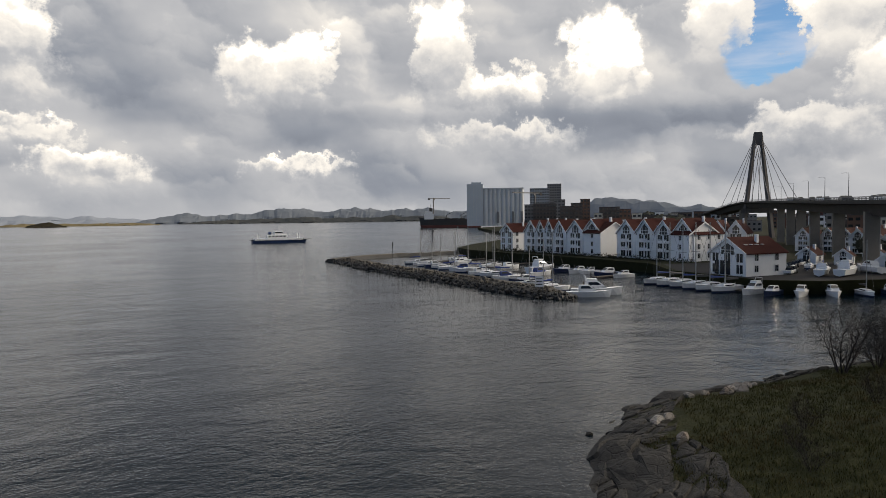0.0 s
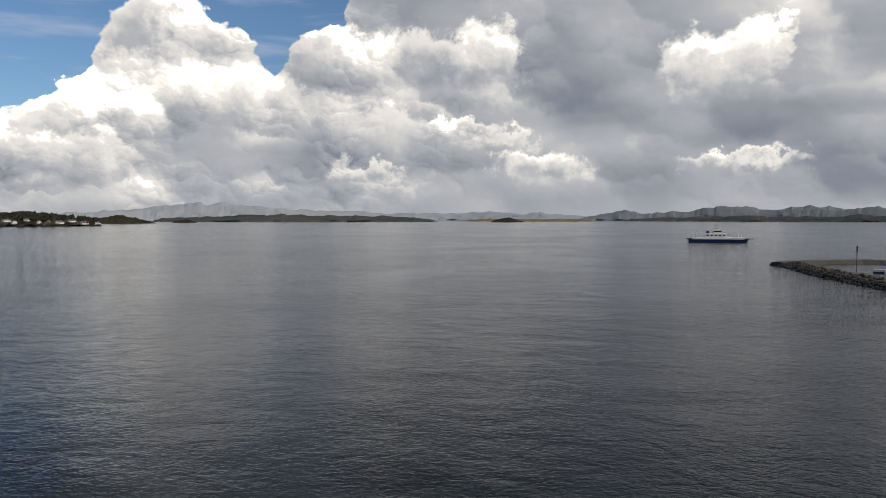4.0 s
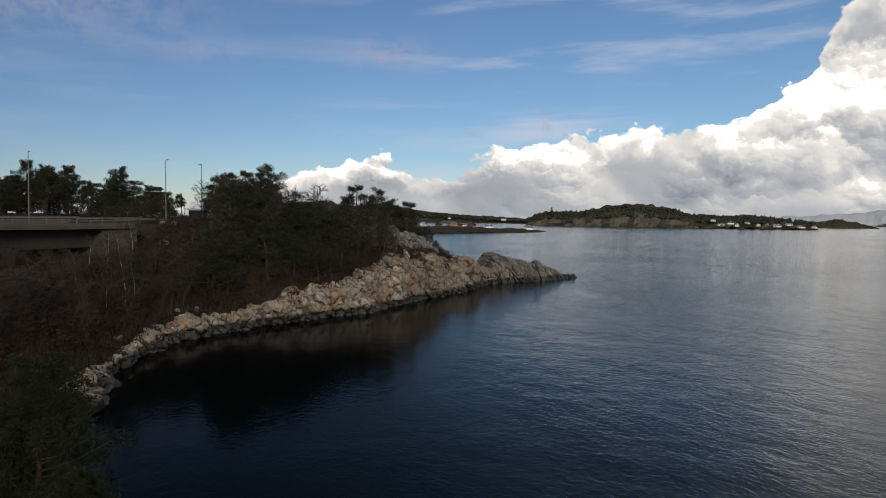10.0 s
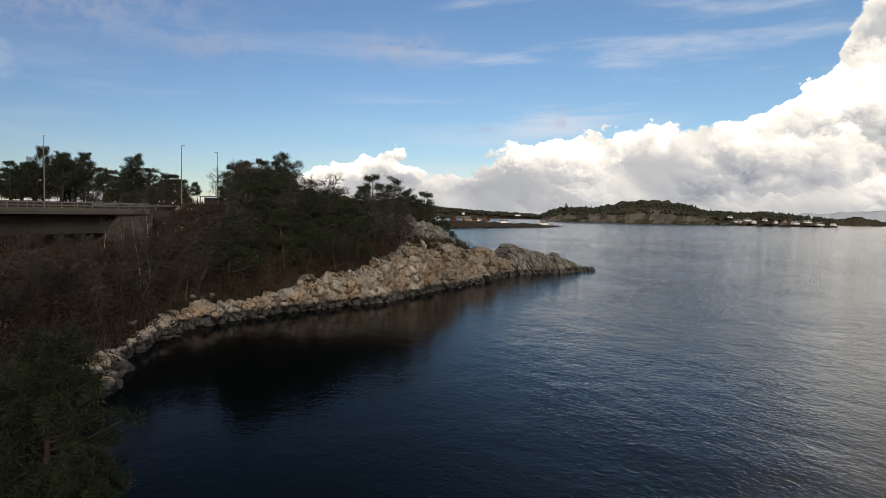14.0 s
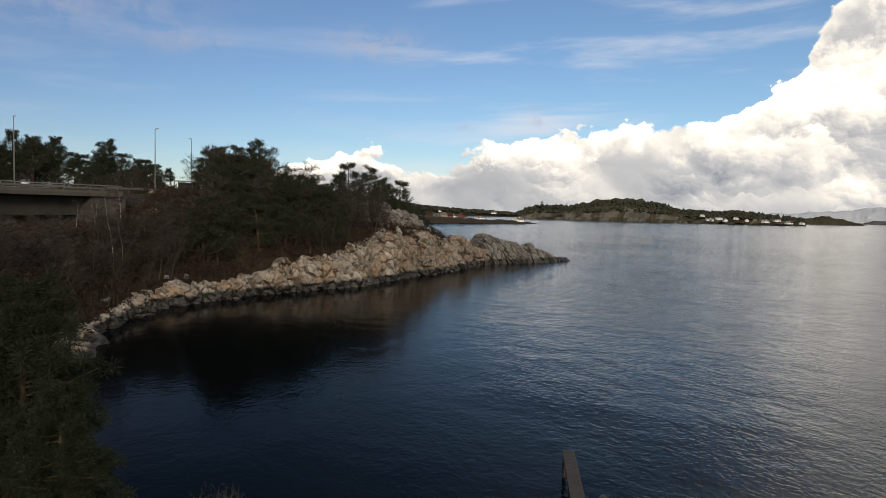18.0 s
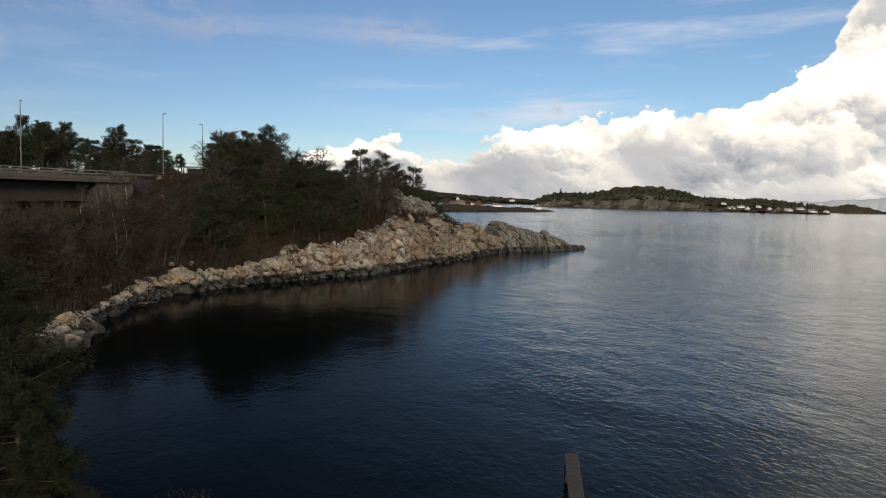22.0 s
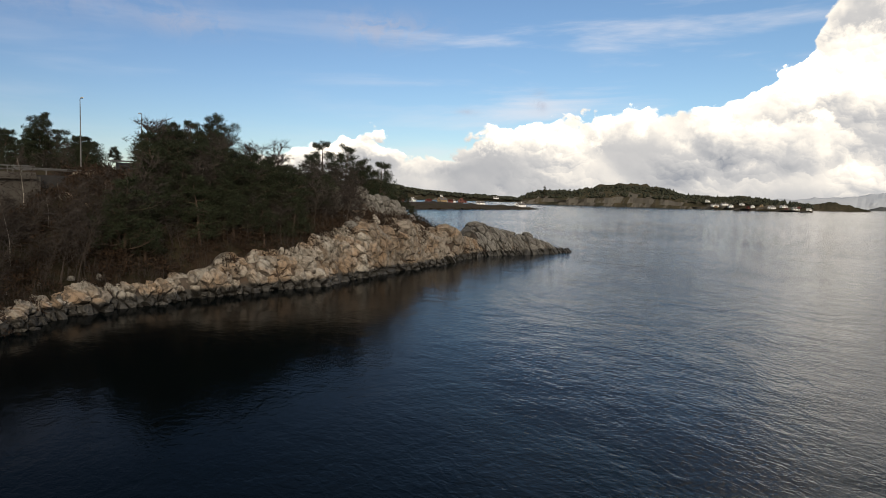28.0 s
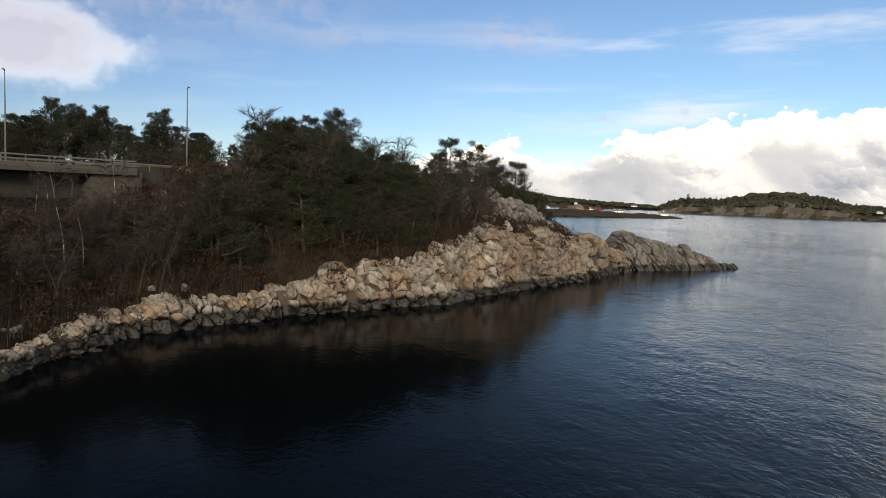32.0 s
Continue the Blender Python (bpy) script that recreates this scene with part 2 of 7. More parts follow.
    small = N.calc("ADD", small, N.calc("MULTIPLY", blob(106, 16.5, 12, 3.2), 0.75))
    small = N.calc("MULTIPLY", small, N.span(N.cloudy(flat, 5.0, 5, 0.6, 0.5), 0.3, 0.65))
    toward = N.span(az, 115.0, 35.0, 0.58, 1.12, False)       # clearer and deeper away from the sun
    clear = N.mix(1.0, clear, N.xyz(toward, toward, N.calc("POWER", toward, 0.8)), "MULTIPLY")
    blue = N.mix(veil, clear, (0.62, 0.64, 0.72, 1))
    blue = N.mix(N.calc("MULTIPLY", small, 1.0, clamp=True), blue, (0.36, 0.38, 0.48, 1))
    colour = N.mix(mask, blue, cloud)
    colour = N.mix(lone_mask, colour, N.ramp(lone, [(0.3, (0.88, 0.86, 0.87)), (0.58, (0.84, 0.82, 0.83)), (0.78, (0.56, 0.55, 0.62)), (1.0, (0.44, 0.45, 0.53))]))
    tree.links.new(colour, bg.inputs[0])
    bg.inputs[1].default_value = 1.0


build_world()
sun = new("sun", bpy.data.lights.new("sun", "SUN"))
sun.data.energy, sun.data.angle, sun.data.color = 2.05, radians(10.0), (1.0, 0.88, 0.72)
a, b = radians(SUN_AZ), radians(SUN_EL)
sun.matrix_world = look((-200 * math.sin(a), 200 * math.cos(a), 60), Vector((-200 * math.sin(a), 200 * math.cos(a), 60)) - Vector((-math.sin(a) * math.cos(b), math.cos(a) * math.cos(b), math.sin(b))))


# ---- materials ----
def material(name):
    m = bpy.data.materials.new(name)
    m.use_nodes = True
    N = Nodes(m.node_tree)
    return m, N, m.node_tree.nodes["Principled BSDF"]


def bump(N, bsdf, height, strength, distance):
    n = N.make("ShaderNodeBump")
    N.put(n.inputs["Height"], height)
    n.inputs["Strength"].default_value, n.inputs["Distance"].default_value = strength, distance
    N.put(bsdf.inputs["Normal"], n.outputs[0])


def place(N, kind="Object"):
    return N.make("ShaderNodeTexCoord").outputs[kind]


def plain(name, colour, rough=0.6, metal=0.0, vary=0.25, scale=1.5, grain=0.0, spec=0.5):
    """Painted or plain surface with stains at two scales and a little change from piece to piece."""
    m, N, p = material(name)
    v = place(N)
    f = N.calc("ADD", N.calc("MULTIPLY", N.cloudy(v, scale, 5, 0.6), 0.7), N.calc("MULTIPLY", N.cloudy(v, scale * 9, 4, 0.6), 0.3))
    r = N.make("ShaderNodeObjectInfo").outputs["Random"]
    f = N.calc("ADD", f, N.calc("MULTIPLY", N.calc("SUBTRACT", r, 0.5), 0.35))
    lo = tuple(c * (1 - vary) for c in colour)
    hi = tuple(min(1.0, c * (1 + vary * 0.6)) for c in colour)
    N.put(p.inputs["Base Color"], N.ramp(f, [(0.25, lo), (0.5, colour), (0.78, hi)]))
    p.inputs["Roughness"].default_value, p.inputs["Metallic"].default_value = rough, metal
    p.inputs["Specular IOR Level"].default_value = spec
    if grain:
        bump(N, p, N.cloudy(v, scale * 14, 5, 0.6), 0.5, grain)
    return m


def rock_material(name, pale, warm, dark, scale=0.5, wet=True, joints=0.85):
    m, N, p = material(name)
    z = N.make("ShaderNodeSeparateXYZ")
    v = N.make("ShaderNodeNewGeometry").outputs["Position"]
    m.node_tree.links.new(v, z.inputs[0])
    big, mid, fine = N.cloudy(v, scale * 0.35, 4, 0.6, 0.5), N.cloudy(v, scale * 2.2, 6, 0.65), N.cloudy(v, scale * 12, 6, 0.7)
    c = N.mix(N.span(big, 0.42, 0.62), (*pale, 1), (*warm, 1))
    r = N.make("ShaderNodeNewGeometry").outputs["Random Per Island"]
    o = N.make("ShaderNodeObjectInfo").outputs["Random"]
    c = N.mix(N.calc("MULTIPLY", r, 0.5), c, (*[x * 0.6 for x in pale], 1))
    c = N.mix(N.span(o, 0.6, 1.0, 0.0, 0.5, False), c, (*[(x + y) * 0.3 for x, y in zip(warm, dark)], 1))
    c = N.mix(N.span(o, 0.18, 0.0, 0.0, 0.5, False), c, (*[min(0.6, x * 1.4) for x in pale], 1))
    c = N.mix(N.span(mid, 0.46, 0.66, 0, 0.8), c, (*dark, 1))
    c = N.mix(N.span(fine, 0.45, 0.75, 0, 0.45), c, (*[x * 0.8 for x in dark], 1))
    wv = N.make("ShaderNodeVectorMath")
    wv.operation = "MULTIPLY_ADD"
    nz = N.make("ShaderNodeTexNoise")
    N.put(nz.inputs["Vector"], v)
    nz.inputs["Scale"].default_value, nz.inputs["Detail"].default_value = scale * 2.0, 3.0
    m.node_tree.links.new(nz.outputs["Color"], wv.inputs[0])
    wv.inputs[1].default_value = (0.5, 0.5, 0.5)
    m.node_tree.links.new(v, wv.inputs[2])
    crack = N.calc("MINIMUM", N.voronoi(wv.outputs[0], scale * 1.5, "DISTANCE_TO_EDGE"), N.calc("MULTIPLY", N.voronoi(wv.outputs[0], scale * 0.62, "DISTANCE_TO_EDGE"), 0.8))
    c = N.mix(N.calc("MULTIPLY", N.span(crack, 0.03, 0.006, 0, joints), N.span(big, 0.4, 0.6)), c, (*[x * 0.28 for x in dark], 1))
    if wet:
        h = N.calc("ADD", z.outputs[2], N.calc("MULTIPLY", N.calc("SUBTRACT", mid, 0.5), 1.1))
        band = N.span(h, 1.3, 0.85)
        c = N.mix(band, c, (0.018, 0.017, 0.015, 1))
        N.put(p.inputs["Roughness"], N.calc("SUBTRACT", 0.85, N.calc("MULTIPLY", band, 0.35)))
    else:
        p.inputs["Roughness"].default_value = 0.85
    N.put(p.inputs["Base Color"], c)
    bump(N, p, N.calc("ADD", N.calc("ADD", mid, N.calc("MULTIPLY", fine, 0.6)), N.span(crack, 0.0, 0.06, 0.0, min(1.0, joints * 1.5))), 0.8, 0.14)
    return m


def water_material():
    m, N, p = material("sea_water")
    v = place(N)
    rot = N.make("ShaderNodeMapping")
    rot.inputs["Rotation"].default_value = (0, 0, radians(-25))
    rot.inputs["Scale"].default_value = (0.7, 1.0, 1.0)
    N.put(rot.inputs[0], v)
    w = rot.outputs[0]
    patch = N.cloudy(v, 0.012, 4, 0.55, 0.8)
    swell, chop, ripple = N.cloudy(w, 0.42, 3, 0.5, 0.6), N.cloudy(w, 2.1, 2, 0.5, 0.8), N.cloudy(w, 5.2, 3, 0.55, 0.5)
    h = N.calc("ADD", N.calc("ADD", N.calc("MULTIPLY", swell, 0.2), N.calc("MULTIPLY", N.cloudy(w, 0.11, 2, 0.5, 0.4), 0.5)), N.calc("ADD", N.calc("MULTIPLY", chop, 0.105), N.calc("MULTIPLY", ripple, 0.036)))
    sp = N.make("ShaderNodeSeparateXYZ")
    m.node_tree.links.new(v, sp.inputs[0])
    # 0 in the sheltered bay, 1 outside: sets wave height and painted darkness
    across_bay = N.calc("MULTIPLY_ADD", sp.outputs[0], 0.4, sp.outputs[1])
    rough_bright = N.calc("MAXIMUM", N.span(across_bay, -12.0, 32.0), N.span(sp.outputs[1], 55.0, 100.0))
    gust = N.make("ShaderNodeMapping")              # wind streaks lying across the sound
    gust.inputs["Rotation"].default_value, gust.inputs["Scale"].default_value = (0, 0, radians(20)), (0.5, 1.0, 1.0)
    N.put(gust.inputs[0], v)
    h = N.calc("MULTIPLY", h, N.span(N.cloudy(gust.outputs[0], 0.03, 3, 0.55, 0.6), 0.3, 0.7, 0.82, 1.18))
    h = N.calc("MULTIPLY", h, N.calc("MULTIPLY", N.span(patch, 0.3, 0.7, 0.7, 1.2), N.calc("ADD", 0.12, N.calc("MULTIPLY", rough_bright, 0.56))))
    bump(N, p, h, 1.0, 1.0)
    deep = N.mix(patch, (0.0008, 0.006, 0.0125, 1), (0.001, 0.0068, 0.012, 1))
    # the wooded slope's dark reflection is put into the bay's water colour
    N.put(p.inputs["Base Color"], N.mix(rough_bright, (0.0008, 0.0018, 0.0022, 1), deep))
    N.put(p.inputs["Roughness"], N.calc("ADD", N.span(patch, 0.3, 0.7, 0.04, 0.09), N.span(N.calc("ADD", N.calc("MULTIPLY", sp.outputs[0], sp.outputs[0]), N.calc("MULTIPLY", sp.outputs[1], sp.outputs[1])), 9000.0, 250000.0, 0.0, 0.06)))
    p.inputs["IOR"].default_value = 1.33
    # specular cut in the bay as well, to paint that dark reflection
    N.put(p.inputs["Specular IOR Level"], N.span(rough_bright, 0.0, 1.0, 0.035, 0.26, False))
    return m


def ground_material():
    """Moss, heath and bare soil, with grass on the near bank."""
    m, N, p = material("heath_ground")
    v = place(N)
    s = N.make("ShaderNodeSeparateXYZ")
    m.node_tree.links.new(v, s.inputs[0])
    a, b, c = N.cloudy(v, 0.12, 5, 0.6, 0.4), N.cloudy(v, 1.1, 6, 0.65), N.cloudy(v, 7.0, 5, 0.7)
    heath = N.ramp(N.calc("ADD", N.calc("MULTIPLY", a, 0.5), N.calc("MULTIPLY", b, 0.5)), [(0.3, (0.010, 0.007, 0.005)), (0.45, (0.024, 0.015, 0.009)), (0.55, (0.020, 0.018, 0.009)), (0.7, (0.042, 0.025, 0.014))])
    grass = N.ramp(N.calc("ADD", N.calc("MULTIPLY", b, 0.6), N.calc("MULTIPLY", c, 0.4)), [(0.32, (0.010, 0.013, 0.004)), (0.48, (0.024, 0.028, 0.008)), (0.6, (0.040, 0.040, 0.012)), (0.72, (0.07, 0.052, 0.02))])
    N.put(p.inputs["Base Color"], N.mix(N.span(s.outputs[0], -25.0, 0.0), heath, grass))
    p.inputs["Roughness"].default_value = 0.95
    p.inputs["Specular IOR Level"].default_value = 0.2
    bump(N, p, N.calc("ADD", b, N.calc("MULTIPLY", c, 0.5)), 0.8, 0.25)
    return m


def leaf_material(name, dark, light, dry=None):
    m, N, p = material(name)
    r = N.make("ShaderNodeNewGeometry").outputs["Random Per Island"]
    o = N.make("ShaderNodeObjectInfo").outputs["Random"]
    f = N.calc("ADD", N.calc("MULTIPLY", r, 0.7), N.calc("MULTIPLY", o, 0.3))
    c = N.mix(f, (*dark, 1), (*light, 1))
    if dry:                                         # withered patches
        c = N.mix(N.calc("MULTIPLY", N.span(N.cloudy(place(N), 0.35, 4, 0.6, 0.5), 0.45, 0.65), f), c, (*dry, 1))
    N.put(p.inputs["Base Color"], c)
    p.inputs["Roughness"].default_value = 0.8
    p.inputs["Specular IOR Level"].default_value = 0.25
    return m


def far_material(name, near, far, scale, cliff=None):
    """Distant wooded ground: patches of trees, rock and heath; the farthest colours hold haze too."""
    m, N, p = material(name)
    v = place(N)
    f = N.calc("ADD", N.calc("MULTIPLY", N.cloudy(v, scale, 5, 0.6), 0.6), N.calc("MULTIPLY", N.cloudy(v, scale * 6, 5, 0.65), 0.4))
    c = N.ramp(f, [(0.35, near), (0.52, tuple((x + y) / 2 for x, y in zip(near, far))), (0.65, far)])
    if cliff:                                       # bare rock where it is steep
        up = N.make("ShaderNodeSeparateXYZ")
        m.node_tree.links.new(N.make("ShaderNodeNewGeometry").outputs["True Normal"], up.inputs[0])
        steep = N.span(N.calc("ADD", up.outputs[2], N.calc("MULTIPLY", N.calc("SUBTRACT", f, 0.5), 1.2)), 0.62, 0.42)
        c = N.mix(steep, c, (*cliff, 1))
    N.put(p.inputs["Base Color"], c)
    p.inputs["Roughness"].default_value = 1.0
    p.inputs["Specular IOR Level"].default_value = 0.0
    return m


M_WATER = water_material()
M_GROUND = ground_material()
M_CLIFF = rock_material("pale_gneiss", (0.29, 0.272, 0.242), (0.275, 0.185, 0.115), (0.065, 0.052, 0.041), 0.7, True, 0.45)
# core colour between the stones: earth, darkened for the shade in the gaps
M_JOINT = rock_material("earth_and_gap_shade", (0.065, 0.052, 0.042), (0.06, 0.038, 0.025), (0.025, 0.02, 0.016), 0.9, True, 0.0)
M_GREY_ROCK = rock_material("grey_gneiss", (0.165, 0.16, 0.15), (0.13, 0.122, 0.11), (0.055, 0.05, 0.046), 0.6, True, 0.6)
M_BLOCK = rock_material("quarry_rock", (0.13, 0.12, 0.10), (0.12, 0.092, 0.062), (0.04, 0.035, 0.03), 0.8, True, 0.3)
M_BOULDER = rock_material("shore_boulder", (0.42, 0.40, 0.37), (0.34, 0.25, 0.18), (0.16, 0.14, 0.12), 1.0, True, 0.35)
M_RUBBLE = rock_material("shore_rubble", (0.34, 0.32, 0.29), (0.30, 0.17, 0.10), (0.10, 0.08, 0.065), 1.2, True, 0.0)
M_SLAB = rock_material("dark_shore_slab", (0.030, 0.028, 0.025), (0.024, 0.021, 0.018), (0.010, 0.009, 0.008), 0.6, False, 0.3)
M_BARK = plain("dark_bark", (0.032, 0.024, 0.019), 0.9, scale=3, grain=0.02)
M_PINE_BARK = plain("pine_bark", (0.05, 0.032, 0.022), 0.9, scale=3, grain=0.02)
M_BIRCH = plain("birch_bark", (0.24, 0.225, 0.20), 0.8, vary=0.7, scale=2.5)
M_TWIG = plain("twig", (0.025, 0.019, 0.016), 0.9)
M_NEEDLE = leaf_material("pine_needles", (0.006, 0.009, 0.004), (0.022, 0.030, 0.013))
M_SPRUCE = leaf_material("near_pine_needles", (0.003, 0.006, 0.002), (0.014, 0.020, 0.007))
M_BUSH = leaf_material("heather_and_shrub", (0.007, 0.0055, 0.004), (0.036, 0.019, 0.010))
M_GRASS = leaf_material("grass_blades", (0.014, 0.020, 0.005), (0.085, 0.080, 0.022), (0.10, 0.062, 0.022))
# deck and abutment concrete, with their shade darkened into the colour
M_CONCRETE = plain("shaded_concrete", (0.07, 0.066, 0.061), 0.9, scale=0.4, grain=0.01, spec=0.1)
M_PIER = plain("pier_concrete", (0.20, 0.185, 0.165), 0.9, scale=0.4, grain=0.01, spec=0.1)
M_DARK_CONC = plain("tower_concrete", (0.11, 0.10, 0.095), 0.85, scale=0.3)
M_ASPHALT = plain("asphalt", (0.04, 0.04, 0.042), 0.95, scale=1.0, spec=0.05)
M_STEEL = plain("galvanised_steel", (0.10, 0.102, 0.105), 0.6, 0.3)
M_DARK_STEEL = plain("dark_steel", (0.06, 0.06, 0.065), 0.5, 0.4)
M_WHITE = plain("white_clapboard", (0.80, 0.81, 0.82), 0.55, vary=0.06, scale=0.8)
M_CREAM = plain("cream_paint", (0.60, 0.56, 0.48), 0.6, vary=0.1)
M_ROOF = plain("red_roof_tiles", (0.042, 0.011, 0.009), 0.95, scale=0.9, grain=0.03, spec=0.15)
M_SLATE = plain("grey_roof", (0.09, 0.085, 0.085), 0.8, scale=0.9)
M_GLASS = plain("dark_window_glass", (0.02, 0.025, 0.03), 0.08, vary=0.4)
M_SILO = plain("silo_concrete", (0.58, 0.60, 0.61), 0.8, vary=0.12, scale=0.06)
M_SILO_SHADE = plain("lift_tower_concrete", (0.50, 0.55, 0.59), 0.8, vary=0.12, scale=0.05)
M_GREY_B = plain("grey_facade", (0.22, 0.22, 0.22), 0.8, scale=0.1)
M_BLUE_GREY = plain("blue_grey_facade", (0.30, 0.33, 0.36), 0.6, scale=0.1)
M_DARK_B = plain("dark_brick_facade", (0.085, 0.07, 0.062), 0.85, scale=0.1)
M_BROWN_B = plain("brown_brick_facade", (0.16, 0.095, 0.065), 0.85, scale=0.1)
M_HULL_W = plain("white_gelcoat", (0.78, 0.79, 0.80), 0.25, vary=0.06)
M_HULL_B = plain("navy_gelcoat", (0.02, 0.035, 0.09), 0.3)
M_BLUE_CLOTH = plain("blue_canvas", (0.03, 0.06, 0.22), 0.8)
M_TEAK = plain("weathered_planks", (0.06, 0.048, 0.038), 0.8, scale=3, grain=0.01)
M_WET_WOOD = plain("dark_wet_planks", (0.022, 0.016, 0.012), 0.7, scale=3, grain=0.01)
M_SHIP = plain("dark_ship_paint", (0.05, 0.045, 0.043), 0.6, scale=0.1)
M_SHIP_R = plain("rusty_ship_paint", (0.17, 0.055, 0.04), 0.8, scale=0.1)
M_FERRY_B = plain("ferry_blue_paint", (0.015, 0.04, 0.12), 0.4)
M_LAMP = plain("lamp_cover", (0.35, 0.35, 0.34), 0.4)
M_RED_HOUSE = plain("red_barn_paint", (0.13, 0.045, 0.035), 0.8, vary=0.2)
M_OCHRE = plain("ochre_paint", (0.28, 0.20, 0.11), 0.8, vary=0.2)
M_LAWN = plain("winter_lawn", (0.022, 0.024, 0.010), 0.95, scale=0.5, grain=0.05, spec=0.1)
M_HEDGE = leaf_material("hedge_leaves", (0.010, 0.013, 0.007), (0.04, 0.038, 0.02))
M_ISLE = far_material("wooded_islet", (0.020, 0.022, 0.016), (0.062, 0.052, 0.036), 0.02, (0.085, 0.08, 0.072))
# winter fields in tan, the sunlight on that shore put into the colour
M_FARM = far_material("sunlit_farmland", (0.15, 0.125, 0.07), (0.30, 0.25, 0.15), 0.01)
# greyer and paler with distance: the haze is mixed into these colours
M_ISLE_FAR = far_material("haze_tinted_island", (0.06, 0.068, 0.072), (0.11, 0.11, 0.105), 0.006)
M_MOUNT = far_material("haze_tinted_mountains", (0.17, 0.195, 0.225), (0.23, 0.25, 0.275), 0.002)
M_MOUNT_FAR = far_material("haze_paled_mountains", (0.30, 0.335, 0.39), (0.38, 0.41, 0.46), 0.0015)


# ---- mesh tools ----
class Mesh:
    """Collects corners and faces of one mesh."""

    def __init__(self):
        self.v, self.f = [], []

    def add(self, verts, faces):
        n = len(self.v)
        self.v.extend([tuple(x) for x in verts])
        self.f.extend([tuple(i + n for i in q) for q in faces])
        return self

    def box(self, x, y, z, sx, sy, sz, rz=0.0, bevel=0.0):
        """A box standing on z; its upper edges drawn in by bevel."""
        c, s = math.cos(rz), math.sin(rz)
        pts = []
        levels = [(0, 0), (sz - bevel, 0), (sz, bevel)] if bevel else [(0, 0), (sz, 0)]
        for h, inn in levels:
            for a, b in ((-1, -1), (1, -1), (1, 1), (-1, 1)):
                px, py = a * (sx / 2 - inn), b * (sy / 2 - inn)
                pts.append((x + c * px - s * py, y + s * px + c * py, z + h))
        fs = [(3, 2, 1, 0)]
        for k in range(len(levels) - 1):
            o = 4 * k
            fs += [(o + i, o + (i + 1) % 4, o + 4 + (i + 1) % 4, o + 4 + i) for i in range(4)]
        o = 4 * (len(levels) - 1)
        fs.append((o, o + 1, o + 2, o + 3))
        return self.add(pts, fs)

    def tube(self, pts, radii, n=6, cap=True):
        rings, m = [], len(pts)
        for i, p in enumerate(pts):
            p = Vector(p)
            d = (Vector(pts[min(i + 1, m - 1)]) - Vector(pts[max(i - 1, 0)])).normalized()
            a = d.orthogonal().normalized()
            b = d.cross(a)
            r = radii[i] if isinstance(radii, (list, tuple)) else radii
            rings.append([p + r * (math.cos(2 * math.pi * k / n) * a + math.sin(2 * math.pi * k / n) * b) for k in range(n)])
        o = []
        for i in range(m - 1):
            o += [(i * n + k, i * n + (k + 1) % n, (i + 1) * n + (k + 1) % n, (i + 1) * n + k) for k in range(n)]
        if cap:
            o += [tuple(range(n))[::-1], tuple((m - 1) * n + k for k in range(n))]
        return self.add([q for r in rings for q in r], o)

    def rings(self, rings, close=True, caps=True):
        n = len(rings[0])
        o = []
        for i in range(len(rings) - 1):
            o += [(i * n + k, i * n + (k + 1) % n, (i + 1) * n + (k + 1) % n, (i + 1) * n + k) for k in range(n if close else n - 1)]
        if caps:
            o += [tuple(range(n))[::-1], tuple((len(rings) - 1) * n + k for k in range(n))]
        return self.add([q for r in rings for q in r], o)

    def data(self, name, mat, smooth=False):
        me = bpy.data.meshes.new(name)
        me.from_pydata(self.v, [], self.f)
        me.materials.append(mat)
        if smooth:
            me.shade_smooth()
        me.update()
        return me


def part(name, mesh, mat, parent, label="", smooth=False):
    ob = new(name, mesh.data(name, mat, smooth) if isinstance(mesh, Mesh) else mesh)
    ob.parent = parent
    if label:
        tagged(ob, label)
    return ob


def thing(name, label, category, m=None, group="", kind=""):
    ob = new(name)
    ob.empty_display_size = 0.3
    if m is not None:
        ob.matrix_basis = m
    return tagged(ob, label, category, group, kind)


def structure(name, mesh, mat, label, category, smooth=False):
    return tagged(new(name, mesh.data(name, mat, smooth) if isinstance(mesh, Mesh) else mesh), label, category, kind="structure")


def grid_mesh(name, X, Y, Z, mat, smooth=True):
    ny, nx = X.shape
    me = bpy.data.meshes.new(name)
    i = np.arange(nx * ny).reshape(ny, nx)
    q = np.stack([i[:-1, :-1], i[:-1, 1:], i[1:, 1:], i[1:, :-1]], -1).reshape(-1, 4)
    me.from_pydata(np.stack([X, Y, Z], -1).reshape(-1, 3).tolist(), [], q.tolist())
    me.materials.append(mat)
    if smooth:
        me.shade_smooth()
    me.update()
    return me


def hash2(i, j, k=0):
    h = np.sin(i * 127.1 + j * 311.7 + k * 74.7) * 43758.5453
    return h - np.floor(h)


def value_noise(x, y, k=0):
    i, j = np.floor(x), np.floor(y)
    u, v = x - i, y - j
    u, v = u * u * (3 - 2 * u), v * v * (3 - 2 * v)
    return (hash2(i, j, k) * (1 - u) + hash2(i + 1, j, k) * u) * (1 - v) + (hash2(i, j + 1, k) * (1 - u) + hash2(i + 1, j + 1, k) * u) * v


def fbm(x, y, octaves=4, k=0):
    t, a, s = 0.0, 0.5, 0.0
    for o in range(octaves):
        t, s = t + a * value_noise(x * 2**o, y * 2**o, k + o), s + a
        a *= 0.5
    return t / s


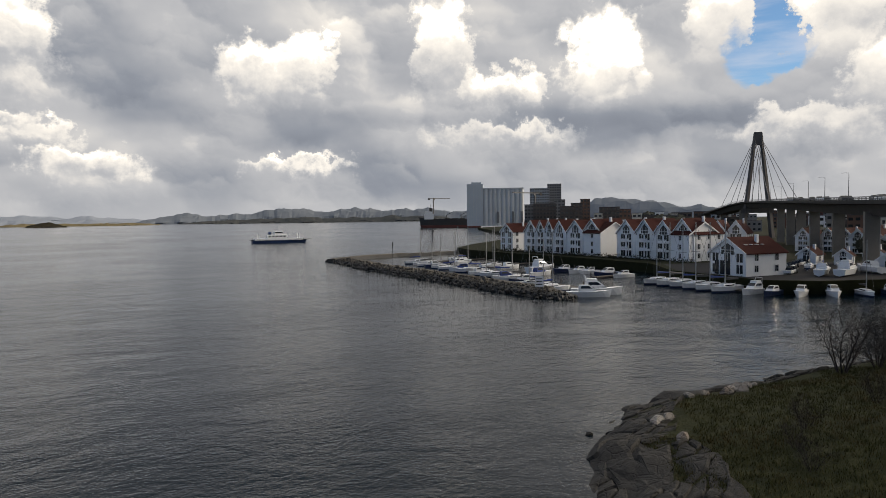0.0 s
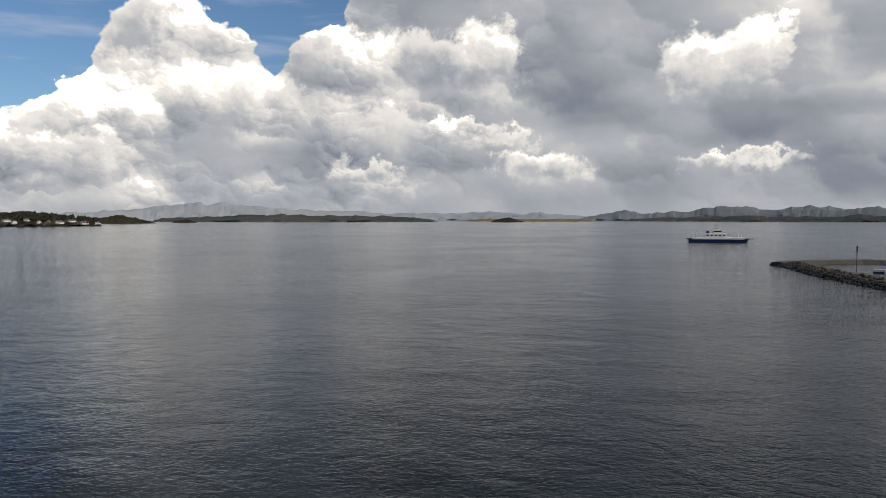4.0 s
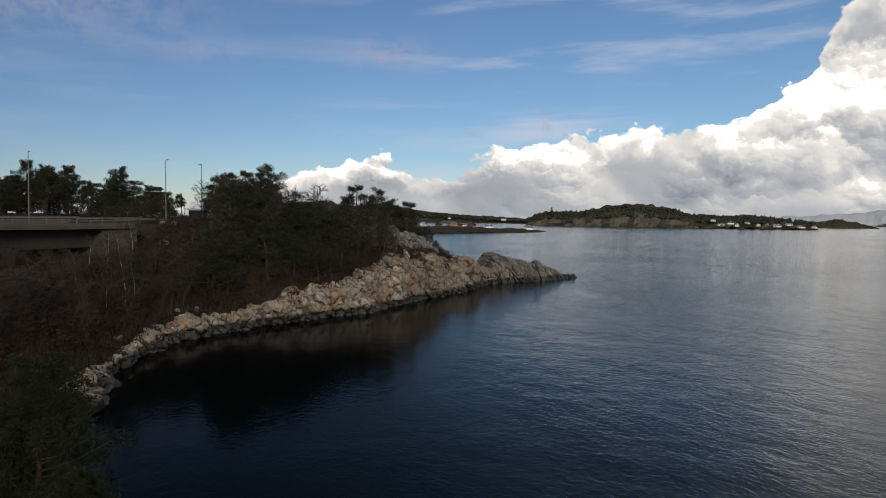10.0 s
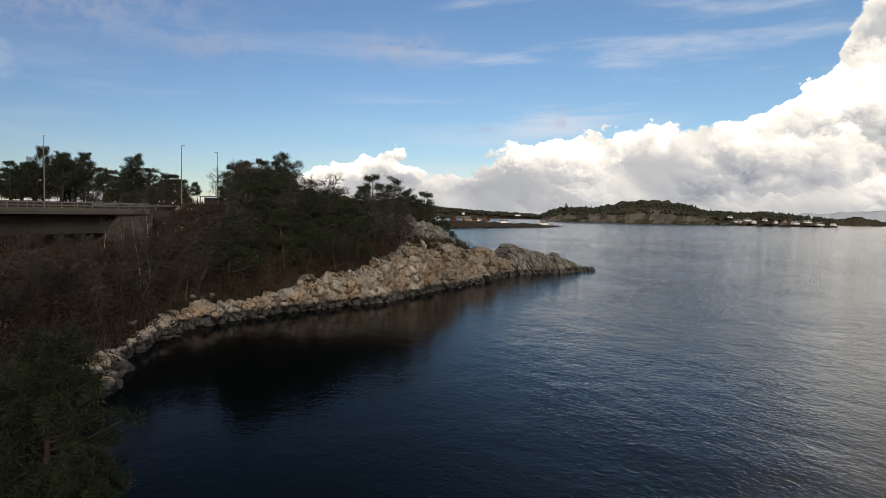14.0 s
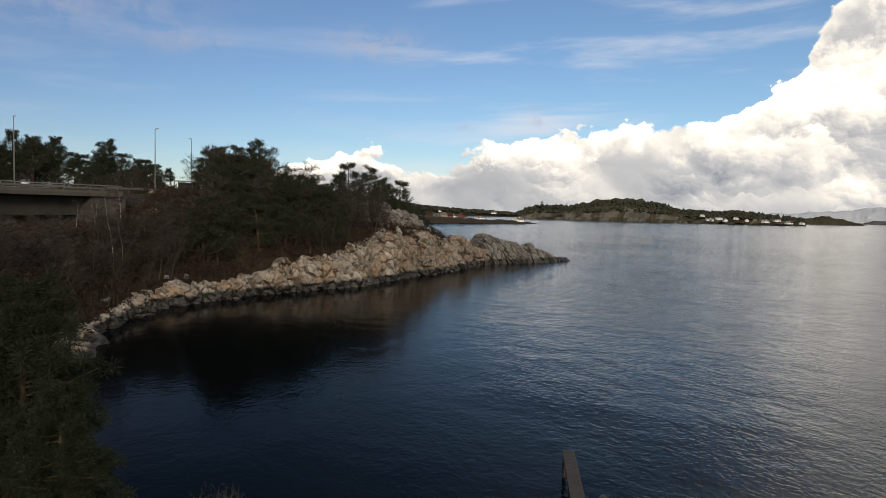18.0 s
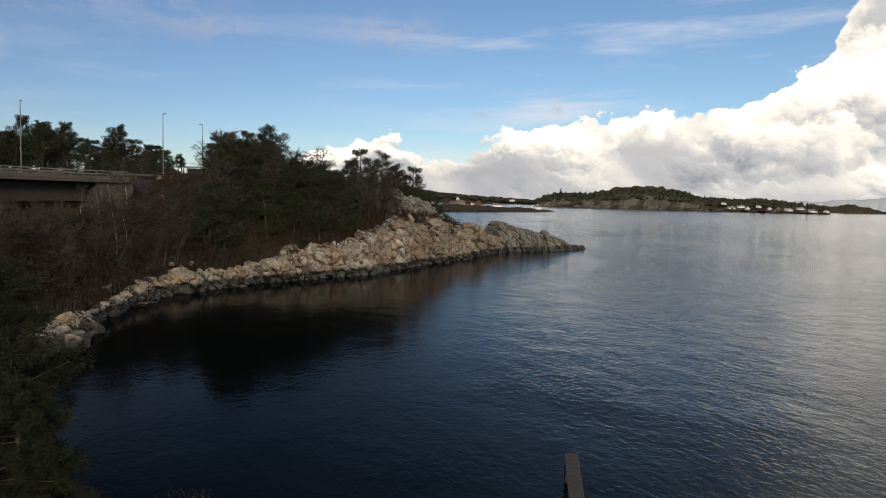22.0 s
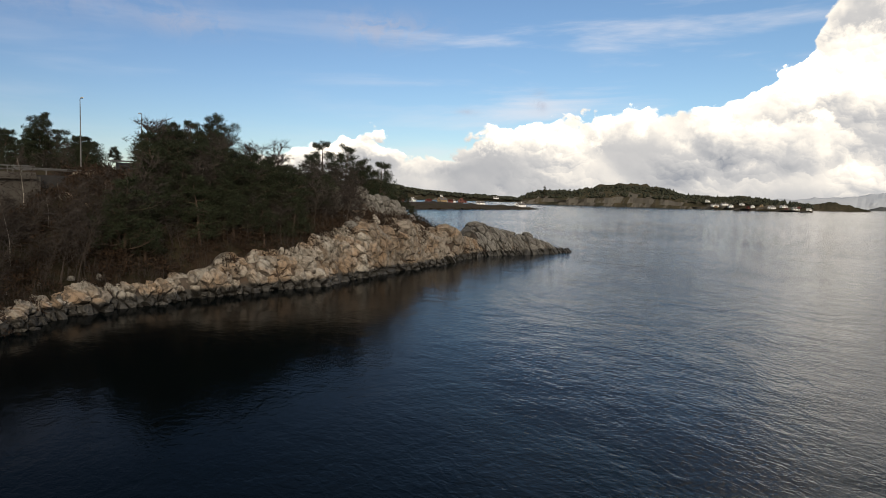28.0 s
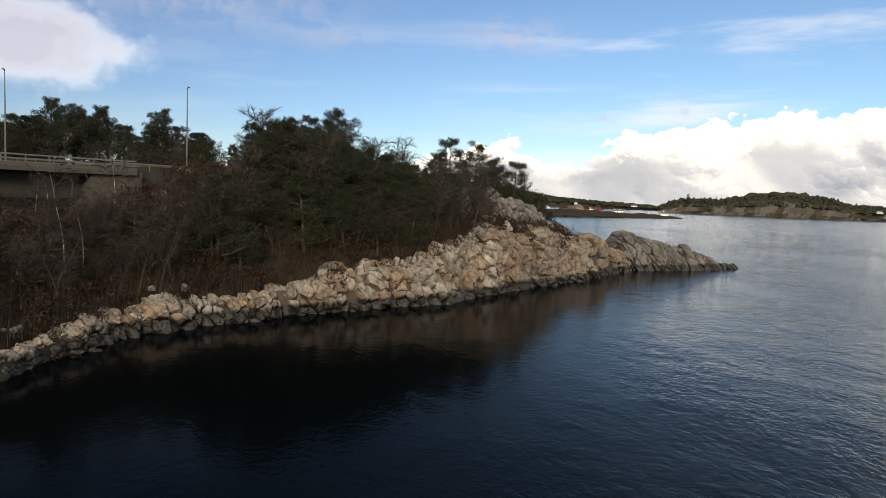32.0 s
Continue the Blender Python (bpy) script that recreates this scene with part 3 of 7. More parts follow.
# ---- the coast ----
COAST = [(-40, -12), (-50, -11), (-58, -9.2), (-66, -8.6), (-71, -8.0), (-76, -7.2), (-81.5, -4.8), (-85, -2.4), (-90.8, 4.2), (-95.4, 12.2), (-101, 20.4), (-108, 28.6),
         (-114, 35), (-122, 42.6), (-131, 51), (-137.5, 57.3), (-139, 61), (-142, 69), (-146, 77), (-149.4, 84.5)]
BACK = [(-153, 83), (-158, 76), (-166, 66), (-176, 54), (-188, 38), (-198, 16), (-205, -15), (-225, -60), (-300, -120), (-300, -320), (320, -320), (320, 20), (160, 55), (95, 52)]
BANK = [(64.4, 47.4), (55.6, 47.0), (46.5, 45.4), (40, 44.9), (34.2, 44.4), (30, 42), (27.3, 39.4), (23.4, 36.6), (21.8, 33.0), (20.8, 29.5), (14, 24), (4, 20), (-8, 18.5), (-15, 18), (-19.5, 18.2), (-22.3, 16.6), (-23.6, 14.2), (-22.3, 9), (-24, 2), (-30, -6)]
LAND = np.array(COAST + BACK + BANK, float)


def land_depth(x, y):
    """Metres inside the coast (negative at sea)."""
    best, inside = np.full(np.shape(x), 1e9), np.zeros(np.shape(x), bool)
    for (ax, ay), (bx, by) in zip(LAND, np.roll(LAND, -1, 0)):
        ex, ey = bx - ax, by - ay
        t = np.clip(((x - ax) * ex + (y - ay) * ey) / (ex * ex + ey * ey), 0, 1)
        best = np.minimum(best, np.hypot(x - ax - t * ex, y - ay - t * ey))
        if ay != by:
            inside ^= ((ay > y) != (by > y)) & (x < ax + (y - ay) * ex / ey)
    return np.where(inside, best, -best)


def along(x, y):
    """Metres from the tip of the headland towards its root."""
    return (np.asarray(x) + 149.4) * 0.315 + (np.asarray(y) - 84.5) * -0.95


def cliff_top(u):
    return np.interp(u, (0, 6, 12, 17, 21, 24.5, 27, 32, 39, 50, 62, 73, 83, 93, 103, 118, 140), (0.3, 1.2, 3.2, 5.2, 4.6, 2.2, 2.6, 4.4, 5.6, 7.2, 7.6, 5.0, 3.2, 2.6, 1.8, 1.0, 0.8))


def land_height(x, y):
    x, y = np.asarray(x, float), np.asarray(y, float)
    d, u = land_depth(x, y), along(x, y)
    cap = np.interp(u, (0, 8, 17, 24, 30, 42, 56, 80, 95, 112), (-0.5, -0.4, 1.2, -0.4, 2.6, 6.4, 9.2, 12.4, 13.8, 14.0))
    low = np.minimum(cliff_top(u), np.maximum(cap, -0.5))
    rough = (fbm(x * 0.16, y * 0.16, 4) - 0.5) * 2.4 + (fbm(x * 0.8, y * 0.8, 3, 5) - 0.5) * 0.7
    dd = np.maximum(d, 0)
    head = low * (1 - np.exp(-dd / 2.2)) + (cap - low).clip(0) * (1 - np.exp(-(dd / 11.0) ** 1.6)) + rough * np.clip(dd / 6, 0, 1) * np.clip(u / 40, 0.15, 1)
    bank = 1.3 * (1 - np.exp(-dd / 3.0)) + 3.4 * (1 - np.exp(-(dd / 22.0) ** 1.5)) + rough * 0.25 * np.clip(dd / 4, 0, 1)
    k = np.clip((-x - 38) / 22, 0, 1)
    k = k * k * (3 - 2 * k)
    h = bank * (1 - k) + head * k
    under = np.clip((-x - 107) / 6, 0, 1) * 6.5 + np.clip((y + 11) / 8, 0, 1) * 9
    h = np.minimum(h, 7.6 + under + rough * 0.3)
    return np.where(d > 0, h, np.maximum(-3, d * 0.8))


def spaced(lo, hi, a, b, fine, coarse):
    return np.unique(np.concatenate([np.arange(lo, a, coarse), np.arange(a, b, fine), np.arange(b, hi + coarse, coarse)]))


gx, gy = np.meshgrid(spaced(-320, 330, -208, 100, 1.0, 14), spaced(-320, 100, -46, 92, 1.0, 14))
gz = land_height(gx, gy)
depth = land_depth(gx, gy)
under_cliff = np.clip((-gx - 55) / 8, 0, 1) * np.clip((gy + 14) / 6, 0, 1)
gz = gz - (0.6 + 0.55 * cliff_top(along(gx, gy))) * np.exp(-((np.maximum(depth, 0) / 4.2) ** 3)) * under_cliff
structure("ground", grid_mesh("ground", gx, gy, gz, M_GROUND), M_GROUND, "heath, moss and winter grass over rocky coastal ground", "ground")

sea = Mesh()
R, n = 4950.0, 96
sea.add([(0, 0, 0)] + [(R * math.cos(2 * math.pi * k / n), R * math.sin(2 * math.pi * k / n), 0) for k in range(n)], [(0, 1 + k, 1 + (k + 1) % n) for k in range(n)])
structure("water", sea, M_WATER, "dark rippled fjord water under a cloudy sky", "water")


def resample(pts, step):
    pts = np.array(pts, float)
    s = np.r_[0, np.cumsum(np.hypot(*np.diff(pts, axis=0).T))]
    q = np.arange(0, s[-1], step)
    return np.stack([np.interp(q, s, pts[:, 0]), np.interp(q, s, pts[:, 1])], 1), q


def stone_mesh(seed, mat):
    """A weathered block: boxy, split by a few flat faces, with an uneven skin."""
    r = random.Random(seed)
    bm = bmesh.new()
    bmesh.ops.create_icosphere(bm, subdivisions=3, radius=1.0)
    cuts = [(Vector((r.gauss(0, 1), r.gauss(0, 1), r.gauss(0, 1))).normalized(), r.uniform(0.58, 0.95)) for _ in range(13)]
    ph = r.uniform(0, 50)
    pts = []
    for v in bm.verts:
        d = v.co.normalized()
        p = d / (abs(d.x) ** 6 + abs(d.y) ** 6 + abs(d.z) ** 6) ** (1 / 6)
        for n, k in cuts:
            over = p.dot(n) - k
            if over > 0:
                p = p - n * over * 0.97
        pts.append(p)
    q = np.array(pts)
    f = fbm(q[:, 0] * 2.2 + ph + q[:, 2], q[:, 1] * 2.2 + q[:, 2] * 1.7, 3, seed) - 0.5
    for v, p, k in zip(bm.verts, pts, f):
        v.co = p * (1 + 0.12 * float(k))
    me = bpy.data.meshes.new("stone")
    bm.to_mesh(me)
    bm.free()
    me.materials.append(mat)
    return me


STONES = [stone_mesh(300 + i, M_CLIFF) for i in range(14)]
GREY_STONES = [stone_mesh(330 + i, M_GREY_ROCK) for i in range(5)]


def clip(poly, nx, ny, c):
    """The side of a polygon on which nx*x + ny*y <= c."""
    res = []
    for (ax, ay), (bx, by) in zip(poly, poly[1:] + poly[:1]):
        da, db = nx * ax + ny * ay - c, nx * bx + ny * by - c
        if da <= 0:
            res.append((ax, ay))
        if da * db < 0:
            t = da / (da - db)
            res.append((ax + t * (bx - ax), ay + t * (by - ay)))
    return res


def jointed(core, X, Y, Z, s, k, mat, size, tall, skew, proud, first_s=0.0, keep=300, flat=1.0):
    """Faces a rock core with close-fitting blocks, cut by joints: X, Y, Z run along s and up the face."""
    r = random.Random(k)
    P = np.stack([X, Y, Z], -1)
    du, dv = np.gradient(P, axis=0), np.gradient(P, axis=1)
    nrm = np.cross(du, dv)
    nrm /= np.maximum(1e-6, np.linalg.norm(nrm, axis=2))[..., None]
    if (nrm[..., 2].mean()) < 0:
        nrm = -nrm
    L = np.concatenate([np.zeros((len(s), 1)), np.cumsum(np.linalg.norm(np.diff(P, axis=1), axis=2), 1)], 1)
    step, rows = s[1] - s[0], X.shape[1]
    even = np.linspace(0, 1, rows)
    for A in (P, nrm):
        for i in range(len(s)):
            for c in range(3):
                A[i, :, c] = np.interp(even * L[i, -1], L[i], A[i, :, c].copy())
    P, nrm, ends = P.tolist(), nrm.tolist(), L[:, -1].tolist()

    def at(a, b):
        i = min(max(int(a / step), 0), len(s) - 2)
        f = min(max(a / step - i, 0.0), 1.0)
        g = min(max(b / ends[i], 0.0), 1.0) * (rows - 1)
        j = min(int(g), rows - 2)
        g -= j
        mix = lambda A: Vector(A[i][j]) * ((1 - f) * (1 - g)) + Vector(A[i + 1][j]) * (f * (1 - g)) + Vector(A[i][j + 1]) * ((1 - f) * g) + Vector(A[i + 1][j + 1]) * (f * g)
        return mix(P), mix(nrm)

    # uneven seeds: blocks shrink and grow along the face
    seeds, grid = [], {}
    top = float(L[:, -1].max())
    for _ in range(int(s[-1] * top * 9 / (size * size * tall))):
        a, b = r.uniform(first_s, s[-1]), r.uniform(0.1, top)
        if b > L[min(int(a / step), len(s) - 1), -1]:
            continue
        low = min(1.0, 0.35 + 0.085 * float(L[min(int(a / step), len(s) - 1), -1]))
        rad = size * low * (0.3 + 1.6 * float(fbm(np.array(a * 0.3), np.array(b * 0.4), 2, k + 3)) ** 1.7) * r.uniform(0.6, 1.5)
        u, v = (a + skew * b), b / tall
        key = (int(u // 2), int(v // 2))
        near = [q for i in (-1, 0, 1) for j in (-1, 0, 1) for q in grid.get((key[0] + i, key[1] + j), ())]
        if all((u - q[0]) ** 2 + (v - q[1]) ** 2 > (0.5 * (rad + q[2])) ** 2 for q in near):
            grid.setdefault(key, []).append((u, v, rad))
            seeds.append((u, v, rad))
    seeds.sort(key=lambda q: q[0])
    rest, count = Mesh(), 0
    for u, v, rad in seeds:
        key = (int(u // 2), int(v // 2))
        near = [q for i in (-1, 0, 1) for j in (-1, 0, 1) for q in grid.get((key[0] + i, key[1] + j), ()) if q[:2] != (u, v)]
        reach = rad * 1.5
        poly = [(u - reach, v - reach), (u + reach, v - reach), (u + reach, v + reach), (u - reach, v + reach)]
        for qu, qv, qr in near:
            nx, ny = qu - u, qv - v
            d2 = nx * nx + ny * ny
            poly = clip(poly, nx, ny, nx * u + ny * v + d2 * (0.5 + 0.2 * (rad - qr) / (rad + qr)))
            if len(poly) < 3:
                break
        if len(poly) < 3 or r.random() < 0.06 + 0.25 * max(0.0, 0.75 - rad) * (flat == 1.0):
            continue
        cu, cv = sum(p[0] for p in poly) / len(poly), sum(p[1] for p in poly) / len(poly)
        edge = []
        for (ax, ay), (bx, by) in zip(poly, poly[1:] + poly[:1]):
            edge.append((ax + r.gauss(0, 0.03), ay + r.gauss(0, 0.03)))
            if math.hypot(bx - ax, by - ay) > 0.5:
                f = r.uniform(0.35, 0.65)
                edge.append((ax + f * (bx - ax) + r.gauss(0, 0.05), ay + f * (by - ay) + r.gauss(0, 0.05)))
        n = len(edge)
        gap = r.uniform(0.04, 0.13)
        height = proud * (r.random() ** 1.5 + 0.1 + 0.8 * float(hash2(np.floor(np.array(u / 3.1 + 0.4 * math.sin(v))), np.floor(np.array(v / 2.3 + 0.3 * math.sin(u))), k))) + (0.2 * rad + 0.25) * flat
        tx, ty = max(-0.45, min(0.45, r.gauss(0, 0.28))), max(-0.4, min(0.4, r.gauss(0.08, 0.22)))
        tx, ty = tx * flat, ty * flat
        m, rings = Mesh(), []
        for inset, lift in ((0.0, -0.5), (gap / rad, 0.55), (gap / rad + r.uniform(0.09, 0.2), 0.93), (0.55, 1.02)):
            ring = []
            for pu, pv in edge:
                x, y = pu + (cu - pu) * inset, pv + (cv - pv) * inset
                p, q = at(x - skew * y * tall, y * tall)
                h = (height + (x - cu) * tx + (y - cv) * ty) * lift + (r.gauss(0, 0.035) * rad * flat if lift > 0.6 else 0)
                ring.append(tuple(p + q * h))
            rings.append(ring)
        m.rings(rings, caps=False)
        p, q = at(cu - skew * cv * tall, cv * tall)
        m.v.append(tuple(p + q * height * 1.03))
        m.f += [(3 * n + i, 3 * n + (i + 1) % n, 4 * n) for i in range(n)]
        if count < keep:
            part("stone", m.data("stone", mat), mat, core)
        else:
            rest.add(m.v, m.f)
        count += 1
    if rest.v:
        tagged(part("stones", rest, mat, core), kind="stuff")
    return at, L


def cliff(name, pts, rows, mat, label, k, inset=4.0, lean=0.34, crag=0.0, face_mat=None, size=1.0, tall=1.25, first_s=0.0):
    """Rock core, coloured dark for earth and gap shade, from below the water up the face and over its brow, faced with
    jointed stones.
    """
    c, s = resample(pts, 0.22)
    for _ in range(30):
        c[1:-1] = (c[:-2] + 2 * c[1:-1] + c[2:]) / 4
    t = np.gradient(c, axis=0)
    t /= np.linalg.norm(t, axis=1)[:, None]
    out = np.stack([t[:, 1], -t[:, 0]], 1)          # away from the land
    u = along(c[:, 0], c[:, 1])
    top = cliff_top(u) * (0.78 + 0.75 * (fbm(s * 0.2, s * 0 + k, 3, k) - 0.3))
    foot = 0.0
    if crag:                                        # a crag on the slope, standing on the ground
        foot = (land_height(c[:, 0], c[:, 1]) - 0.4)[:, None]
        top = crag * np.sin(np.linspace(0.15, 2.9, len(s))) ** 0.6 * (0.6 + 0.8 * fbm(s * 0.2, s * 0 + k, 3, k))
    v = np.linspace(0, 1, rows)
    face = np.clip(v / 0.68, 0, 1)
    over = np.clip((v - 0.68) / 0.32, 0, 1)
    z = foot - 0.7 + (top[:, None] + 0.7) * face[None]
    back = lean * (z - foot + 0.7) + inset * np.clip(top[:, None] / 6, 0.3, 1) * over[None] ** 1.3
    S = s[:, None] + 0 * z
    arc = z + back * 0.6
    push = (fbm(S * 1.3, arc * 1.3, 4, k) - 0.5) * 0.25 + (fbm(S * 0.11, arc * 0.15, 2, k + 9) - 0.5) * 2.4 + (fbm(S * 0.45, arc * 0.2, 2, k + 4) - 0.5) * 1.9 - 0.4
    push = push - 0.9 * np.exp(-((fbm(S * 0.28 + arc * 0.05, arc * 0.06, 2, k + 15) - 0.5) / 0.022) ** 2) * np.clip(top[:, None] / 5, 0, 1)
    X = c[:, 0, None] + out[:, 0, None] * (push * (1 - 0.7 * over[None]) - back)
    Y = c[:, 1, None] + out[:, 1, None] * (push * (1 - 0.7 * over[None]) - back)
    ground = land_height(X, Y)
    Z = np.where(over[None] > 0, np.maximum(z * (1 - over[None]) + ground * over[None], ground - 0.5 * over[None]) - 0.5 * over[None] ** 3, z)
    core = structure(name, grid_mesh(name, X, Y, Z, mat, False), mat, label, "cliff")
    at, L = jointed(core, X, Y, Z, s, k, face_mat or M_CLIFF, size, tall, 0.16, 0.45, first_s)
    return core, s, at, L


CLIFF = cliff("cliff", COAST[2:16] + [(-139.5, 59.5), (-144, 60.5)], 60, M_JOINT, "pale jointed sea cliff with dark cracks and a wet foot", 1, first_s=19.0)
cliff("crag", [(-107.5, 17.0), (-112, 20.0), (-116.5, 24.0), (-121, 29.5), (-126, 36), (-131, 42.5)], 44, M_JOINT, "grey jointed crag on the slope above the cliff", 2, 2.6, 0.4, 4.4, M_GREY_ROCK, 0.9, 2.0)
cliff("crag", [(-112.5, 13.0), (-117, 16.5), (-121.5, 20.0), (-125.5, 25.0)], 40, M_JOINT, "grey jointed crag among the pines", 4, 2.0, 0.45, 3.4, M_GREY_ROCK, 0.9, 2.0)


def rock_point():
    """The grey rock hump at the end of the headland, split by steep leaning joints."""
    u = np.arange(-0.5, 26.5, 0.22)
    uu, vv = np.meshgrid(u, np.linspace(1.08, -1.08, 78), indexing="ij")
    half = np.interp(uu, (-1, 0, 5, 12, 18, 24, 27), (0.1, 0.5, 2.4, 5.0, 6.6, 7.2, 7.0)) * (0.9 + 0.25 * fbm(uu * 0.5, vv * 0 + 3, 3, 2))
    crest = np.interp(uu, (-1, 0, 3, 4.7, 6.5, 9, 11.6, 12.6, 13.4, 15, 18, 21.2, 23.8, 25.2, 26.5), (-0.4, 0.1, 0.4, 0.7, 1.7, 2.7, 3.5, 3.4, 2.9, 3.8, 4.5, 5.2, 6.0, 4.4, 1.0))
    w = vv * half
    z = crest * (1 - np.abs(vv) ** 2.2) - 0.7 * np.clip(np.abs(vv) - 0.85, 0, 1) * 5 + (fbm(uu * 0.7, w * 0.7, 3, 8) - 0.5) * 0.5 * np.clip(crest / 3, 0, 1)
    X = -149.4 + 0.09 * uu + w * 0.99 - np.interp(uu, (0, 16, 26), (0, 0.4, 1.0))
    Y = 84.5 - 0.995 * uu + w * 0.1
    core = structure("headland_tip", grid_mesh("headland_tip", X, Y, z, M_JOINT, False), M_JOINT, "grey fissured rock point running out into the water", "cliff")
    jointed(core, X, Y, z, u - u[0], 6, M_GREY_ROCK, 0.72, 2.6, -0.22, 0.34)


rock_point()

# ---- vegetation ----
rng = random.Random(7)


def ground_z(x, y):
    return float(land_height(np.array([x]), np.array([y]))[0])


def turned(v, axis, angle):
    return (Matrix.Rotation(angle, 3, axis) @ v).normalized()


def grow(mesh, rng, p, d, length, radius, level, tips, bend=0.25, split=3, droop=0.0, thin=0.012):
    """A limb with its side limbs; the ends are gathered in tips."""
    pts, rad, q, e = [p.copy()], [radius], p.copy(), d.copy()
    n = 4
    for i in range(n):
        e = (e + Vector((rng.uniform(-1, 1), rng.uniform(-1, 1), rng.uniform(-1, 1) - droop)) * bend * 0.6).normalized()
        q = q + e * (length / n)
        pts.append(q.copy())
        rad.append(max(thin, radius * (1 - 0.75 * (i + 1) / n)))
    mesh.tube(pts, rad, 5 if level > 1 else 3, cap=False)
    if level <= 0:
        tips.append((q.copy(), e.copy()))
        return
    for _ in range(split + (level > 1)):
        i = rng.randint(1, n)
        side = turned(e, e.orthogonal().normalized(), rng.uniform(0.5, 0.95))
        side = turned(side, e, rng.uniform(0, 6.283))
        grow(mesh, rng, pts[i], side, length * rng.uniform(0.5, 0.72), rad[i] * 0.62, level - 1, tips, bend, split, droop, thin)
    tips.append((q.copy(), e.copy()))


def tuft(mesh, rng, c, size, blades, flat=0.75, thin=1.0):
    """A clump of needles: thin blades that spread from its heart."""
    for _ in range(blades):
        d = Vector((rng.gauss(0, 1), rng.gauss(0, 1), rng.gauss(0.15, flat))).normalized()
        p = c + d * size * rng.uniform(0.1, 0.75)
        side = d.orthogonal().normalized()
        side = turned(side, d, rng.uniform(0, 6.283)) * size * thin * rng.uniform(0.06, 0.12)
        tip = p + d * size * rng.uniform(0.3, 0.6)
        mesh.add([p - side, p + side, tip], [(0, 1, 2)])


def make_pine(seed, height, spread, bare, lean=0.0, needle=None, blades=40, dense=False):
    """A coast pine: bent trunk, bare below, limbs with needle clumps on top."""
    r = random.Random(seed)
    root = thing("pine_tree", "dark green coast pine on the rocky headland", "tree", group="pines on the headland")
    trunk, limbs, crown = Mesh(), Mesh(), Mesh()
    pts, q, e = [Vector((0, 0, -0.4))], Vector((0, 0, -0.4)), Vector((lean, 0, 1)).normalized()
    n = 9
    for i in range(n):
        e = (e + Vector((r.uniform(-1, 1), r.uniform(-1, 1), 0)) * 0.10).normalized()
        q = q + e * (height + 0.4) / n
        pts.append(q.copy())
    R = 0.022 * height + 0.04
    trunk.tube(pts, [R * (1 - 0.88 * i / n) for i in range(n + 1)], 7)
    count = int(8 + height * (8 if dense else 1.9))
    for k in range(count):
        f = bare + (1 - bare) * (k + r.random()) / count
        s = f * n
        i = min(int(s), n - 1)
        base = pts[i].lerp(pts[i + 1], s - i)
        ang = k * 2.4 + r.uniform(-0.5, 0.5)
        reach = spread * (0.35 + 0.75 * math.sin(min(1.0, (1.03 - f) / (1 - bare) * 1.15) * 1.5)) * r.uniform(0.6, 1.15)
        tip = base + Vector((math.cos(ang) * reach, math.sin(ang) * reach, reach * r.uniform(-0.1, 0.45)))
        mid = base.lerp(tip, 0.5) + Vector((0, 0, -0.06 * reach))
        limbs.tube([base, mid, tip], [R * 0.35 * (1.1 - f), R * 0.22 * (1.1 - f) + 0.01, 0.01], 4, cap=False)
        if dense:
            for g in (0.3, 0.4, 0.5, 0.6, 0.7, 0.8, 0.88, 0.95, 1.02):
                c = base.lerp(tip, g) + Vector((r.uniform(-1, 1), r.uniform(-1, 1), r.uniform(-0.3, 0.6))) * 0.22 * reach
                tuft(crown, r, c, 0.30 + 0.08 * reach, blades, 0.9, 0.42)
            continue
        # flat pads of needles on side shoots, with gaps between the limbs
        out = Vector((math.cos(ang), math.sin(ang), 0))
        wide = Vector((-out.y, out.x, 0))
        for g in range(13):
            a, b = r.uniform(0.36, 1.08), r.gauss(0, 0.26)
            root_at = max(0.2, a - 0.25)
            start = base.lerp(mid, root_at * 2) if root_at < 0.5 else mid.lerp(tip, root_at * 2 - 1)
            c = base.lerp(tip, a) + wide * b * reach + Vector((0, 0, r.uniform(-0.12, 0.3) * reach))
            limbs.tube([start, c], [0.016, 0.008], 3, cap=False)
            tuft(crown, r, c, 0.30 + 0.10 * reach, blades, 1.0, 0.6)
    tuft(crown, r, pts[-1], 0.6, blades * 2)
    trunk.add(limbs.v, limbs.f)
    part("trunk", trunk, M_PINE_BARK, root)
    part("crown", crown, needle or M_NEEDLE, root, "clumps of dark green needles")
    return root


